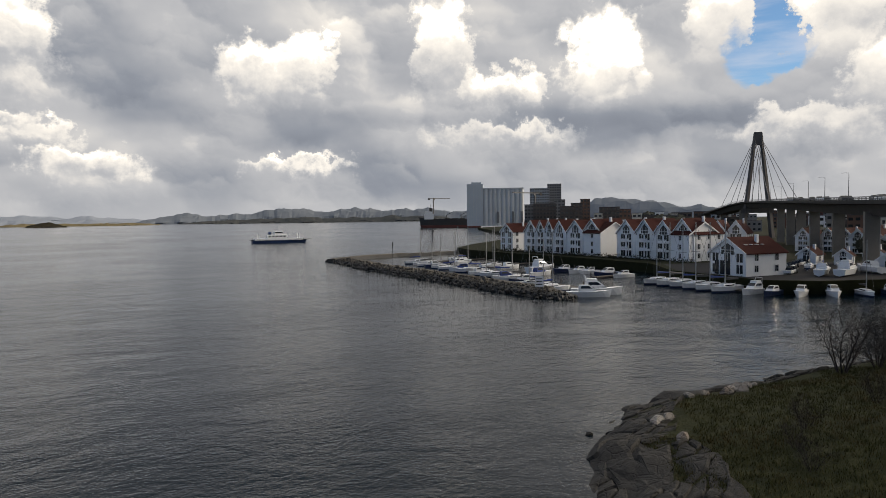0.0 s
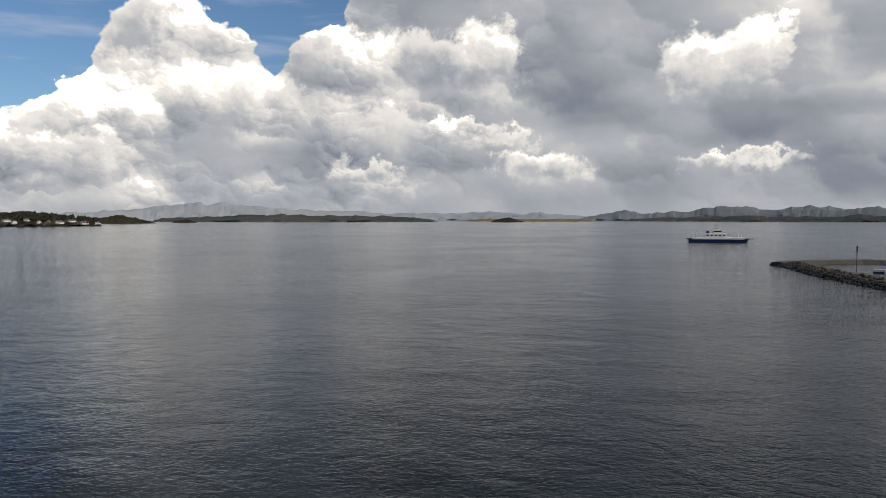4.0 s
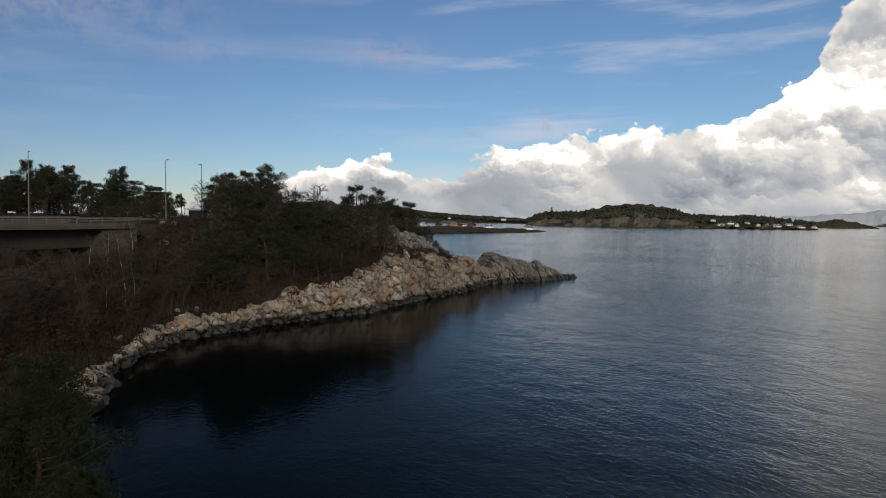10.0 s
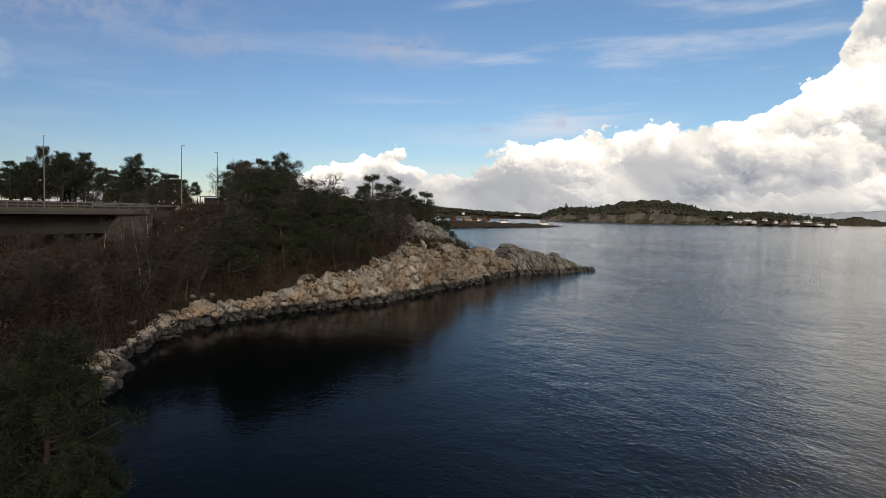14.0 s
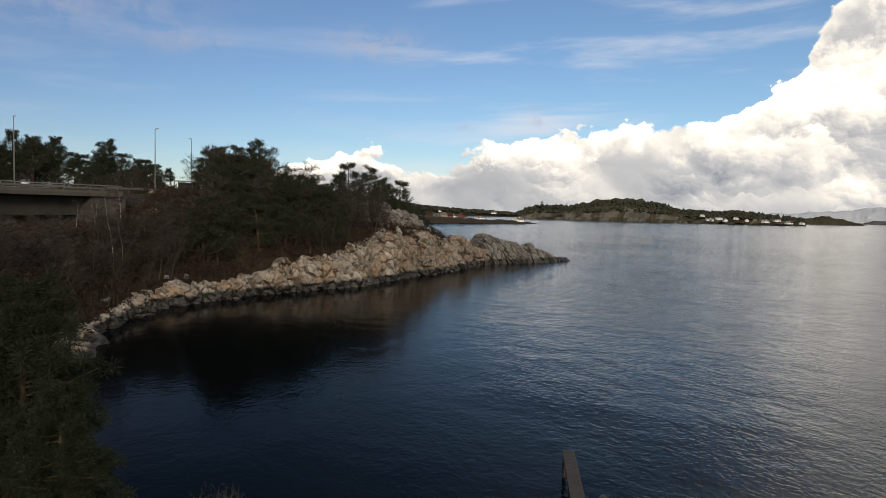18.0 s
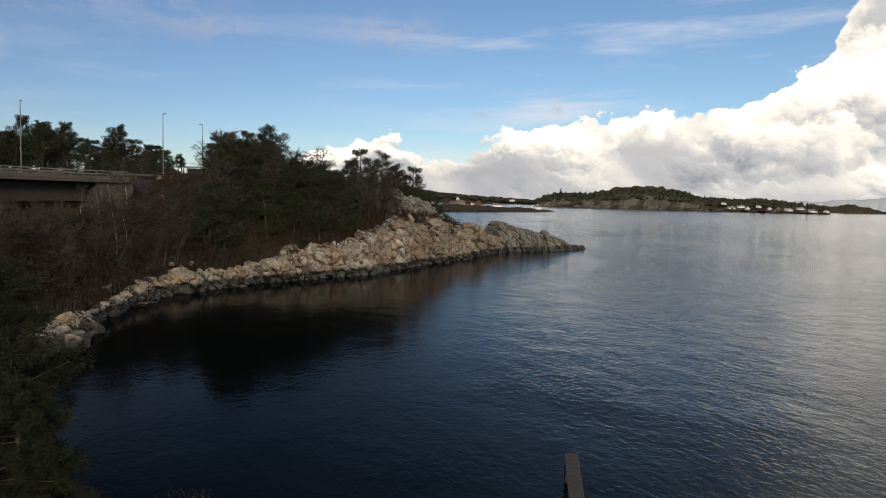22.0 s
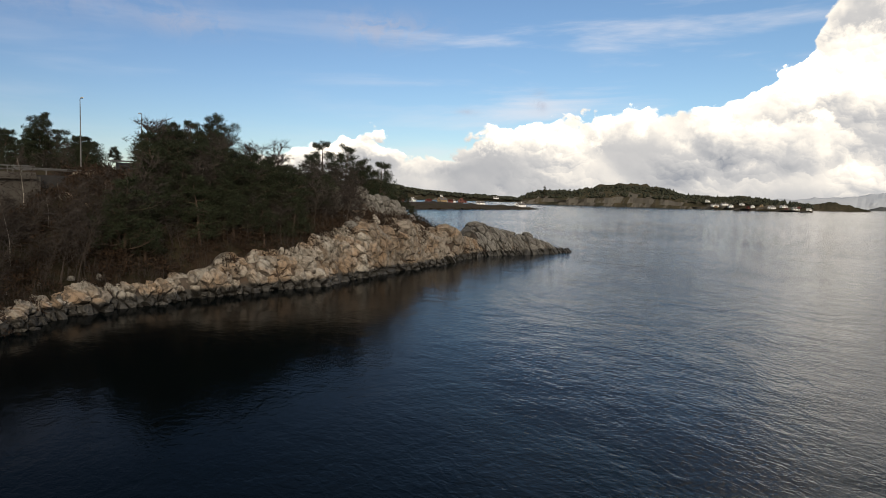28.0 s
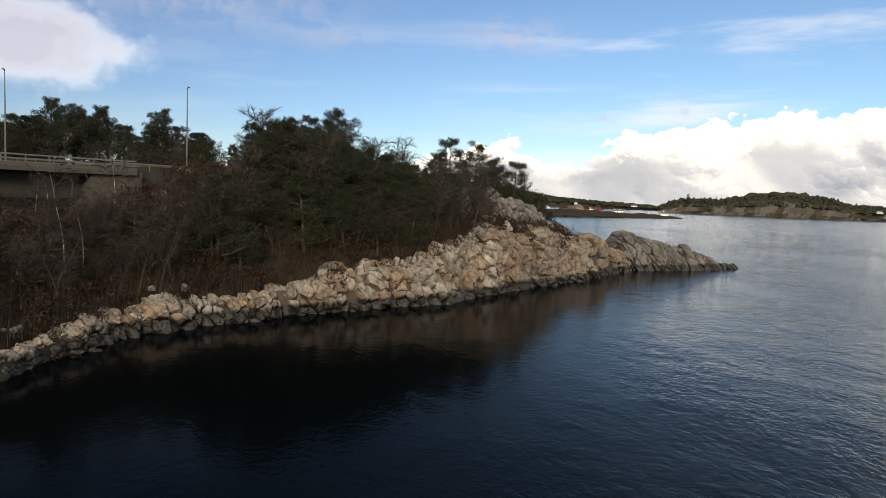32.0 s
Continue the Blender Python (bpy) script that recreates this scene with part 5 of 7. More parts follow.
jointed(shore_rock, bX, bY, bZ, bs, 14, M_SLAB, 1.7, 0.6, 0.5, 0.10, 0.0, 200, 0.2)
boulder([stone_mesh(391, M_BLOCK)], -22.0, 16.4, 1.25, z=-0.25, flat=0.45, label="angular rock with yellow moss beside the plank jetty", group="")
boulder([stone_mesh(392, M_BLOCK)], -23.4, 14.9, 0.55, z=0.0, flat=0.7, label="small grey rock beside the plank jetty", group="")
boulder([stone_mesh(393, M_BLOCK)], -20.6, 17.9, 0.9, z=-0.2, flat=0.5, label="angular rock with yellow moss in the water", group="")
moss = Mesh()
r0 = random.Random(5)
for _ in range(420):
    x, y = -21.9 + r0.gauss(0, 0.75), 16.4 + r0.gauss(0, 0.6)
    tuft(moss, r0, Vector((x, y, 0.42 - 0.16 * ((x + 22.0) ** 2 + (y - 16.4) ** 2))), 0.13, 8, 0.6)
tagged(new("moss", moss.data("moss", leaf_material("yellow_moss", (0.03, 0.04, 0.012), (0.15, 0.12, 0.025)))), "yellow moss and grass on top of the shore rock", "moss", kind="stuff")

# plank jetty
jetty = thing("jetty", "narrow weathered plank jetty reaching over the water", "jetty", pose(-22.0, 13.2, 0.9, 0, 0, math.degrees(math.atan2(2.2, -4.6))))
plank = Mesh().box(0, 0, 0, 0.42, 0.56, 0.05, bevel=0.008).data("plank", M_WET_WOOD)
for k in range(13):
    ob = part("plank", plank, M_WET_WOOD, jetty)
    ob.location = (0.2 + k * 0.44, 0, 0.12)
for y in (-0.2, 0.2):
    part("beam", Mesh().box(2.8, y, 0, 5.6, 0.1, 0.12), M_WET_WOOD, jetty)
    for x in (1.6, 5.2):
        part("post", Mesh().tube([(x, y, -3.0), (x, y, 0.1)], 0.08, 8), M_WET_WOOD, jetty)


# ---- bridge ----
LINE = [(352, 388, 14.6), (328, 350.5, 17.6), (300, 306, 20.6), (274, 270.4, 21.2), (248, 232.5, 20.6), (222.6, 201.2, 19.9), (193.3, 166.4, 19.0), (166.9, 135.6, 18.2), (147.6, 111.5, 17.6),
        (125, 82, 17.0), (95, 40, 16.4), (55, -8, 15.9), (15, -36, 15.5), (-30, -50, 15.0), (-70, -44, 13.6), (-88, -35, 13.1), (-99, -26.5, 13.0), (-109.5, -16.2, 13.1)]
bridge = thing("bridge", "long concrete road bridge with a cable-stayed span", "bridge")
pts = np.array(LINE, float)
arc = np.r_[0, np.cumsum(np.hypot(*np.diff(pts[:, :2], axis=0).T))]
q = np.arange(0, arc[-1], 5.0).tolist() + [arc[-1]]
P3 = np.stack([np.interp(q, arc, pts[:, k]) for k in range(3)], 1)
for _ in range(6):
    P3[1:-1] = (P3[:-2] + 2 * P3[1:-1] + P3[2:]) / 4
tan = np.gradient(P3, axis=0)
tan /= np.linalg.norm(tan[:, :2], axis=1)[:, None]
side = np.stack([-tan[:, 1], tan[:, 0], 0 * tan[:, 0]], 1)


def sweep(profile):
    m = Mesh()
    return m.rings([[tuple(p + s * a + np.array((0, 0, b))) for a, b in profile] for p, s in zip(P3, side)])


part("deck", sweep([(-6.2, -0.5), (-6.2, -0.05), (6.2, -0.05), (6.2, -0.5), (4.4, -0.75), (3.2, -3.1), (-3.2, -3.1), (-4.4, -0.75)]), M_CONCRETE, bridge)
part("roadway", sweep([(-5.0, -0.05), (-5.0, 0.02), (5.0, 0.02), (5.0, -0.05)]), M_ASPHALT, bridge)
for s in (-1, 1):
    part("kerb", sweep([(s * 5.9 - 0.25, -0.05), (s * 5.9 - 0.25, 0.28), (s * 5.9 + 0.25, 0.28), (s * 5.9 + 0.25, -0.05)]), M_CONCRETE, bridge)
    for h in (0.6, 1.0):
        part("rail", sweep([(s * 5.9 - 0.06, h - 0.07), (s * 5.9 - 0.06, h + 0.07), (s * 5.9 + 0.06, h + 0.07), (s * 5.9 + 0.06, h - 0.07)]), M_STEEL, bridge)
rail_post = Mesh().box(0, 0, 0.2, 0.09, 0.09, 0.85).data("rail_post", M_STEEL)
for i in range(len(P3)):
    if P3[i][0] < -40 or 120 < P3[i][0] < 240:
        for s in (-1, 1):
            for f in (0, 0.5):
                if i + 1 < len(P3):
                    w = P3[i] * (1 - f) + P3[i + 1] * f + side[i] * 5.9 * s
                    part("rail_post", rail_post, M_STEEL, bridge).location = tuple(w)
for x, y, top in ((137.9, 103.8, 14.4), (165.5, 134.0, 15.2), (190, 162.5, 15.8), (207, 182.5, 16.4), (222.6, 201.2, 16.9), (240, 222, 17.4), (297, 302, 17.4), (325, 346, 15.4), (110, 62, 13.4), (82, 24, 13.1), (50, -12, 12.6), (12, -37, 12.3), (-30, -50, 11.9), (-68, -45, 11.5)):
    t = math.atan2(0.77, 0.64) if x > 60 else math.atan2(0.2, 1)
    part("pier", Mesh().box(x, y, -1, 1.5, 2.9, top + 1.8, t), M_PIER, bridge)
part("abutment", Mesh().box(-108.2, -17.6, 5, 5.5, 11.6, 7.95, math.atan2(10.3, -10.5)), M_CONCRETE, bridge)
tower = part("tower", Mesh(), M_DARK_CONC, bridge, "tall dark A-shaped concrete tower")
tc = Vector((275.3, 269.5, 0))
ax = Vector((0.72, -0.69, 0))
for s in (-1, 1):
    leg = Mesh()
    foot, head = tc + ax * 7.4 * s, tc + ax * 1.2 * s
    ring = lambda c, z, w: [(c.x + a * w, c.y + b * w, z) for a, b in ((-1, -1), (1, -1), (1, 1), (-1, 1))]
    leg.rings([ring(foot, -1, 1.05), ring(foot.lerp(head, 0.35), 20, 0.85), ring(head, 57.0, 0.62)])
    part("leg", leg, M_DARK_CONC, tower)
part("crosshead", Mesh().box(tc.x, tc.y, 50.5, 3.8, 1.7, 6.8, math.atan2(ax.y, ax.x), 0.2), M_DARK_CONC, tower)
part("crossbeam", Mesh().box(tc.x, tc.y, 15.5, 15.5, 2.2, 2.4, math.atan2(ax.y, ax.x)), M_DARK_CONC, tower)
for s in (-1, 1):
    for (x, y, z) in ((248, 232.5, 20.8), (262, 252, 21.0), (234, 215, 20.4), (300, 306, 20.8), (313, 327, 20.0), (288, 289, 21.2)):
        part("cable", Mesh().tube([tuple(tc + ax * 1.5 * s + Vector((0, 0, 54))), (x + ax.x * 5.5 * s, y + ax.y * 5.5 * s, z)], 0.13, 5), M_DARK_STEEL, bridge)


def street_lamp(x, y, z, height, turn):
    root = thing("street_lamp", "tall grey street lamp with a single arm", "street lamp", pose(x, y, z, 0, 0, turn), "street lamps along the road")
    part("pole", Mesh().tube([(0, 0, 0), (0, 0, height * 0.6), (0, 0, height)], [0.09, 0.07, 0.045], 8), M_STEEL, root)
    part("arm", Mesh().tube([(0, 0, height - 0.05), (0.5, 0, height + 0.05), (0.9, 0, height + 0.05)], 0.04, 6), M_STEEL, root)
    part("lamp_head", Mesh().box(1.15, 0, height - 0.02, 0.75, 0.26, 0.13, bevel=0.04), M_LAMP, root)
    return root


lamp = street_lamp(-105.8, -25.2, 13.1, 9.9, 20)
for x, y, z, h, t in ((-110.8, -8.0, 13.0, 9.9, 20), (-140.1, -3.7, 14.2, 10.3, 200), (-131.7, -28.2, 14.0, 8.3, 20), (-97, -33.5, 14.3, 9.3, 20), (142.5, 113, 17.6, 6.6, 120), (159, 133, 18.2, 6.4, 120), (175, 152, 18.8, 6.0, 120), (197, 177, 19.3, 6.2, 120), (214, 198, 19.8, 5.8, 120), (233, 221, 20.4, 5.3, 120)):
    copy_thing(lamp, pose(x, y, z, 0, 0, t) @ Matrix.Diagonal((1, 1, h / 9.9, 1)))
# road on the headland, shelter and guard rail
road = Mesh()
road_line = [(-108.5, -17.3), (-116, -10), (-124, -5.5), (-134, -4), (-150, -6), (-175, -14)]
rc, _ = resample(road_line, 2.0)
for _ in range(4):
    rc[1:-1] = (rc[:-2] + 2 * rc[1:-1] + rc[2:]) / 4
rt = np.gradient(rc, axis=0)
rt /= np.linalg.norm(rt, axis=1)[:, None]
road.rings([[(c[0] - t[1] * a, c[1] + t[0] * a, 13.15 + dz) for a, dz in ((-4.5, -1.6), (-4.2, 0), (4.2, 0), (4.5, -1.6))] for c, t in zip(rc, rt)])
structure("road", road, M_ASPHALT, "asphalt road running onto the headland", "road")
guard = thing("guard_rail", "galvanised guard rail beside the road", "guard rail")
gr = [(c[0] - t[1] * 4.3, c[1] + t[0] * 4.3, 13.15) for c, t in zip(rc, rt)]
gl = [(c[0] + t[1] * 4.3, c[1] - t[0] * 4.3, 13.15) for c, t in zip(rc, rt)]
for line in (gr, gl):
    part("beam", Mesh().rings([[(x, y, z + 0.55), (x, y, z + 0.85), (x + 0.05, y, z + 0.7)] for x, y, z in line]), M_STEEL, guard)
    for x, y, z in line[::2]:
        part("rail_post", rail_post, M_STEEL, guard).location = (x, y, z - 0.2)
shelter = thing("bus_shelter", "small dark bus shelter beside the road", "shelter", pose(-119, -4.0, 13.2, 0, 0, 70))
part("roof", Mesh().box(0, 0, 2.3, 3.4, 1.9, 0.14, bevel=0.03), M_DARK_STEEL, shelter)
for x in (-1.5, 1.5):
    for y in (-0.8, 0.8):
        part("post", Mesh().box(x, y, 0, 0.09, 0.09, 2.3), M_DARK_STEEL, shelter)
part("pane", Mesh().box(0, 0.82, 0.3, 3.0, 0.03, 1.9), M_GLASS, shelter)
part("bench", Mesh().box(0, 0.5, 0.42, 2.4, 0.4, 0.06), M_TEAK, shelter)


# ---- far shores ----
def ridge(name, pts, width, mat, label, category, rough=0.18, step=8.0, k=0, bumps=0.0, kind="structure", sheer=False):
    """Land along a line of (x, y, height): a foot at the water, a slope, an uneven crest and a back."""
    p = np.array(pts, float)
    s = np.r_[0, np.cumsum(np.hypot(*np.diff(p[:, :2], axis=0).T))]
    q = np.arange(0, s[-1] + step * 0.5, step)
    x, y, h = (np.interp(q, s, p[:, i]) for i in range(3))
    away = np.stack([x, y], 1) / np.hypot(x, y)[:, None]
    h = h * (1 - rough + 2 * rough * fbm(q / (step * 6), q * 0, 4, k)) + bumps * (hash2(np.arange(len(q)), 0, k) - 0.3)
    h[0], h[-1] = -1, -1
    prof = [(0.0, -0.02), (0.05, 0.22), (0.16, 0.5), (0.32, 0.82), (0.5, 1.0), (0.75, 0.7), (1.0, -0.02)]
    if sheer:                                       # a cliff at the foot, woods above it
        prof = [(0.0, -0.02), (0.03, 0.16), (0.07, 0.42), (0.12, 0.62), (0.24, 0.72), (0.5, 1.0), (0.75, 0.7), (1.0, -0.02)]
    j = np.arange(len(prof))
    d = np.array([a for a, _ in prof])[None] * width * (0.5 + 0.5 * np.sqrt(np.maximum(h, 0) / max(1e-3, h.max())))[:, None]
    wob = (fbm(q[:, None] / (step * 3) + 0 * j[None], j[None] * 1.3 + 0 * q[:, None], 3, k + 5) - 0.5)
    Z = h[:, None] * np.array([b for _, b in prof])[None] * (1 + wob * 0.5 * (np.array([b for _, b in prof])[None] > 0.1)) - 0.3
    D = d + wob * width * 0.25
    me = grid_mesh(name, x[:, None] + away[:, :1] * D, y[:, None] + away[:, 1:] * D, Z, mat, False)
    ob = new(name, me)
    return tagged(ob, label, category, kind=kind)


def scaled(pts, k):
    return [(x * k, y * k, 15 + (z - 15) * k) for x, y, z in pts]


ISLE = scaled([(-905, 425, 12), (-893, 452, 24), (-868, 497, 25), (-850, 528, 32), (-837, 547, 36), (-815, 580, 35), (-797, 605, 31), (-784, 621, 23), (-760, 650, 20), (-737, 676, 22), (-710, 704, 18), (-690, 726, 14), (-677, 737, 12)], 1.4)
ridge("island", ISLE, 110, M_ISLE, "dark wooded island with a grey cliff foot", "island", 0.1, 6, 3, 2.5, sheer=True)


def wood(name, line, mat, count, spread, size, label, seed, zoff=0.0, spire=2.4):
    """Far tree crowns along a line, as rough clumps."""
    r, m = random.Random(seed), Mesh()
    p = np.array(line, float)
    s = np.r_[0, np.cumsum(np.hypot(*np.diff(p[:, :2], axis=0).T))]
    for _ in range(count):
        q = r.uniform(0, s[-1])
        x, y, z = (float(np.interp(q, s, p[:, i])) for i in range(3))
        w = Vector((x, y, 0)).normalized()
        dd = r.uniform(0.1, 1.0)
        c = Vector((x, y, 0)) + w * dd * spread
        zz = z * min(1.0, 0.4 + dd) * 0.86 + zoff
        k = size * r.uniform(0.6, 1.3)
        base = len(m.v)
        n = 6
        for lv, (rr, hh) in enumerate(((0.55, 0.0), (1.0, 0.45), (0.75, 0.95))):
            m.v += [(c.x + k * rr * r.uniform(0.7, 1.2) * math.cos(6.283 * i / n), c.y + k * rr * r.uniform(0.7, 1.2) * math.sin(6.283 * i / n), zz + k * hh * r.uniform(0.8, 1.2)) for i in range(n)]
        m.v.append((c.x, c.y, zz + k * r.uniform(1.1, spire)))
        for lv in range(2):
            m.f += [(base + lv * n + i, base + lv * n + (i + 1) % n, base + lv * n + n + (i + 1) % n, base + lv * n + n + i) for i in range(n)]
        m.f += [(base + 2 * n + i, base + 2 * n + (i + 1) % n, base + 3 * n) for i in range(n)]
    return tagged(new(name, m.data(name, mat)), label, "woods", kind="stuff")


M_WOOD = leaf_material("far_tree_crowns", (0.010, 0.014, 0.009), (0.035, 0.036, 0.020))
wood("island_woods", [(x, y, z) for x, y, z in ISLE], M_WOOD, 1500, 60, 3.0, "dark bare and evergreen woods on the island", 3)
BEHIND = scaled([(-905, 60, 30), (-940, 120, 34), (-985, 180, 28), (-974, 225, 33), (-957, 292, 20), (-935, 356, 15), (-916, 403, 13), (-898, 440, 9)], 1.75)
ridge("mainland_hill", BEHIND, 220, M_ISLE, "low wooded mainland hills behind the sound", "hill", 0.12, 12, 9, 3)
wood("mainland_woods", BEHIND, M_WOOD, 900, 80, 4.6, "woods on the low hills behind the sound", 4, 0.0, 1.35)
SPIT = [(-642, 327, 0.8), (-634, 314, 2.0), (-622, 295, 3.2), (-606, 268, 4.2), (-590, 242, 5.0), (-570, 208, 6.0), (-552, 176, 6.5), (-540, 140, 6)]
ridge("spit", SPIT, 60, M_GROUND, "low rocky spit with grass and cottages", "spit", 0.1, 3, 4)
ridge("islet", [(-1381, 1446, 1), (-1355, 1470, 12), (-1327, 1497, 24), (-1300, 1520, 17), (-1275, 1541, 9), (-1250, 1562, 1)], 60, M_ISLE, "small dark wooded islet", "islet", 0.2, 6, 11, 3)
ridge("islet", [(-1405, 1822, 1), (-1385, 1836, 9), (-1365, 1851, 11), (-1342, 1868, 1)], 40, M_ISLE, "small dark rocky islet", "islet", 0.2, 5, 12, 2)
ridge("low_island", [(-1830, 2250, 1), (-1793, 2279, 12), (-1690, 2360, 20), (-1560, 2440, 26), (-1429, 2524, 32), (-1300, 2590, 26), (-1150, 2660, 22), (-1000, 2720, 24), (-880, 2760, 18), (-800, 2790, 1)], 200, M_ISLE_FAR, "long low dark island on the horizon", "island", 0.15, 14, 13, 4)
ridge("skerry", [(-520, 2547, 1), (-500, 2552, 9), (-450, 2561, 18), (-420, 2566, 12), (-392, 2571, 1)], 60, M_ISLE, "small dark skerry far out in the fjord", "skerry", 0.15, 6, 14, 1)
ridge("low_island", [(-800, 3100, 1), (-640, 3140, 12), (-420, 3180, 10), (-250, 3200, 14), (-120, 3205, 1)], 120, M_FARM, "low farmed island on the horizon", "island", 0.2, 12, 15, 3)
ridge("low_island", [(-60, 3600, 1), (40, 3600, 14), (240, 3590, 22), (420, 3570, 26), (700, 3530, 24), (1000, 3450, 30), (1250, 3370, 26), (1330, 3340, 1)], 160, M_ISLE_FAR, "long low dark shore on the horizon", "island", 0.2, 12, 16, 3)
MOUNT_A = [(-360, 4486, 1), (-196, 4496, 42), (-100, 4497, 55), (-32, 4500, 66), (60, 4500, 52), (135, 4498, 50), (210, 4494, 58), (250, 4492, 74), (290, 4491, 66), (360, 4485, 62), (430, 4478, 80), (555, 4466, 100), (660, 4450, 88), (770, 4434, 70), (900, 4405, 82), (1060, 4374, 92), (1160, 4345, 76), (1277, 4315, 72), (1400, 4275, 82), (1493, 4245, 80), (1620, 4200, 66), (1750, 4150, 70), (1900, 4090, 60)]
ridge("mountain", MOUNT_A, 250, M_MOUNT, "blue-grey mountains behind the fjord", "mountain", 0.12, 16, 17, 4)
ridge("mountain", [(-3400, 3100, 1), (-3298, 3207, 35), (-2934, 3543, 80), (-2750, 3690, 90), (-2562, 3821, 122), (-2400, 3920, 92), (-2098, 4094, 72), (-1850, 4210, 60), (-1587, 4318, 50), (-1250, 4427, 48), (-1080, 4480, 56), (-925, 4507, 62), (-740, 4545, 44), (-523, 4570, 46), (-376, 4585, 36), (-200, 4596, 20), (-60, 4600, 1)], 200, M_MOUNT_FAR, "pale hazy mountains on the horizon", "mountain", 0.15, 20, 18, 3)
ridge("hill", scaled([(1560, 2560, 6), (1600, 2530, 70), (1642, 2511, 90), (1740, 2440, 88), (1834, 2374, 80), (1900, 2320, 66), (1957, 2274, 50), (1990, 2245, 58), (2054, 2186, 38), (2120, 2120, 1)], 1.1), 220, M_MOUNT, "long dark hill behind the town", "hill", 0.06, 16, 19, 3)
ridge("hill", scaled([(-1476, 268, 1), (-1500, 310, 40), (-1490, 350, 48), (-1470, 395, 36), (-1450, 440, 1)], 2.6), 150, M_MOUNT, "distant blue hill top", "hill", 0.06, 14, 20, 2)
spruce = make_pine(61, 20, 5.0, 0.1)
tagged(spruce, "tall dark spruce on the island's end", "tree", "far trees")
spruce.matrix_basis = pose(-1255, 648, 16, 0, 0, 0) @ Matrix.Diagonal((1, 1, 1.05, 1))
for x, y, z, k in ((-1240, 668, 18, 0.55), (-1268, 625, 14, 0.5), (-1225, 690, 22, 0.5)):
    copy_thing(spruce, pose(x, y, z, 0, 0, x) @ Matrix.Diagonal((k, k, k, 1)))


# ---- houses ----
def gable_house(name, w, d, eave, top, wall_mat, roof_mat, label, group="", rows=2, cols=2, balcony=False, big=False, front=True):
    """A house with its gable to the front (local -y), its foot at z = 0."""
    root = thing(name, label, "house", group=group)
    ring = lambda y: [(-w / 2, y, 0), (w / 2, y, 0), (w / 2, y, eave), (0, y, top), (-w / 2, y, eave)]
    part("wall", Mesh().rings([ring(0.0), ring(d)]), wall_mat, root)
    for s in (-1, 1):
        o, t = 0.35, 0.22
        sl = (top - eave) / (w / 2)
        e = (s * (w / 2 + o), eave - o * sl)
        prof = [(e[0], e[1] + 0.02), (0, top + 0.02), (0, top + t), (e[0], e[1] + t)]
        part("roof", Mesh().rings([[(x, y, z) for x, z in prof] for y in (-0.35, d + 0.35)]), roof_mat, root)
        board = [(e[0], e[1] - 0.16), (0, top - 0.16), (0, top + t + 0.03), (e[0], e[1] + t + 0.03)]
        part("barge_board", Mesh().rings([[(x, y, z) for x, z in board] for y in (-0.42, -0.35)]), wall_mat, root)
    fh = eave / rows
    win = Mesh().box(0, 0, 0, 0.95, 0.08, 1.35).data("pane", M_GLASS)
    frame_m = Mesh()
    for x, z, sx, sz in ((-0.53, -0.06, 0.1, 1.47), (0.53, -0.06, 0.1, 1.47), (0, -0.06, 1.0, 0.08), (0, 1.33, 1.0, 0.08), (0, 0, 0.06, 1.35)):
        frame_m.box(x, 0, z, sx, 0.14, sz)
    fr = frame_m.data("window_frame", wall_mat)

    def window(x, y, z, turn=0.0, k=1.0, tall=1.0):
        p = part("window", fr, wall_mat, root)
        p.matrix_basis = pose(x, y, z, 0, 0, turn) @ Matrix.Diagonal((k, 1, tall, 1))
        part("pane", win, M_GLASS, p)

    if front:
        for r in range(rows):
            for c in range(cols):
                window(((c + 0.5) / cols - 0.5) * w * (0.62 if balcony else 1.0), -0.02, r * fh + 0.45, 0, min(1.7, w / cols / 1.9), 1.35)
        part("gable_window", Mesh().rings([[(-w * 0.17, y, eave * 0.93), (w * 0.17, y, eave * 0.93), (w * 0.17, y, eave + (top - eave) * 0.36), (0, y, eave + (top - eave) * 0.66), (-w * 0.17, y, eave + (top - eave) * 0.36)] for y in (-0.06, 0.05)]), M_GLASS, root)
        for x in (-w * 0.085, w * 0.085):
            part("mullion", Mesh().box(x, -0.07, eave * 0.93, 0.1, 0.08, (top - eave) * 0.55), wall_mat, root)
        part("transom", Mesh().box(0, -0.07, eave + (top - eave) * 0.18, w * 0.34, 0.08, 0.1), wall_mat, root)
    for s in (-1, 1):
        for c in range(max(1, int(d / 4))):
            for r in range(rows):
                window(s * (w / 2 + 0.02), (c + 0.5) * d / max(1, int(d / 4)), r * fh + 0.8, 90)
    if balcony:
        for r in range(1, rows):
            b = part("balcony", Mesh().box(0, -0.75, r * fh - 0.15, w * 0.62, 1.4, 0.16), wall_mat, root)
            for k in (-1, 0, 1):
                part("baluster", Mesh().box(k * w * 0.29, -1.4, r * fh, 0.09, 0.09, 0.95), wall_mat, b)
            part("handrail", Mesh().box(0, -1.4, r * fh + 0.9, w * 0.62, 0.09, 0.09), wall_mat, b)
            part("lower_rail", Mesh().box(0, -1.4, r * fh + 0.42, w * 0.62, 0.05, 0.34), wall_mat, b)
        for k in (-1, 1):
            part("balcony_post", Mesh().box(k * w * 0.3, -1.4, 0, 0.14, 0.14, fh * (rows - 1)), wall_mat, root)
    if big:
        for k in (-1, 0, 1):
            part("door", Mesh().box(k * 1.5 - 1.3, -0.06, 0.1, 1.1, 0.12, 2.9), M_GLASS, root)
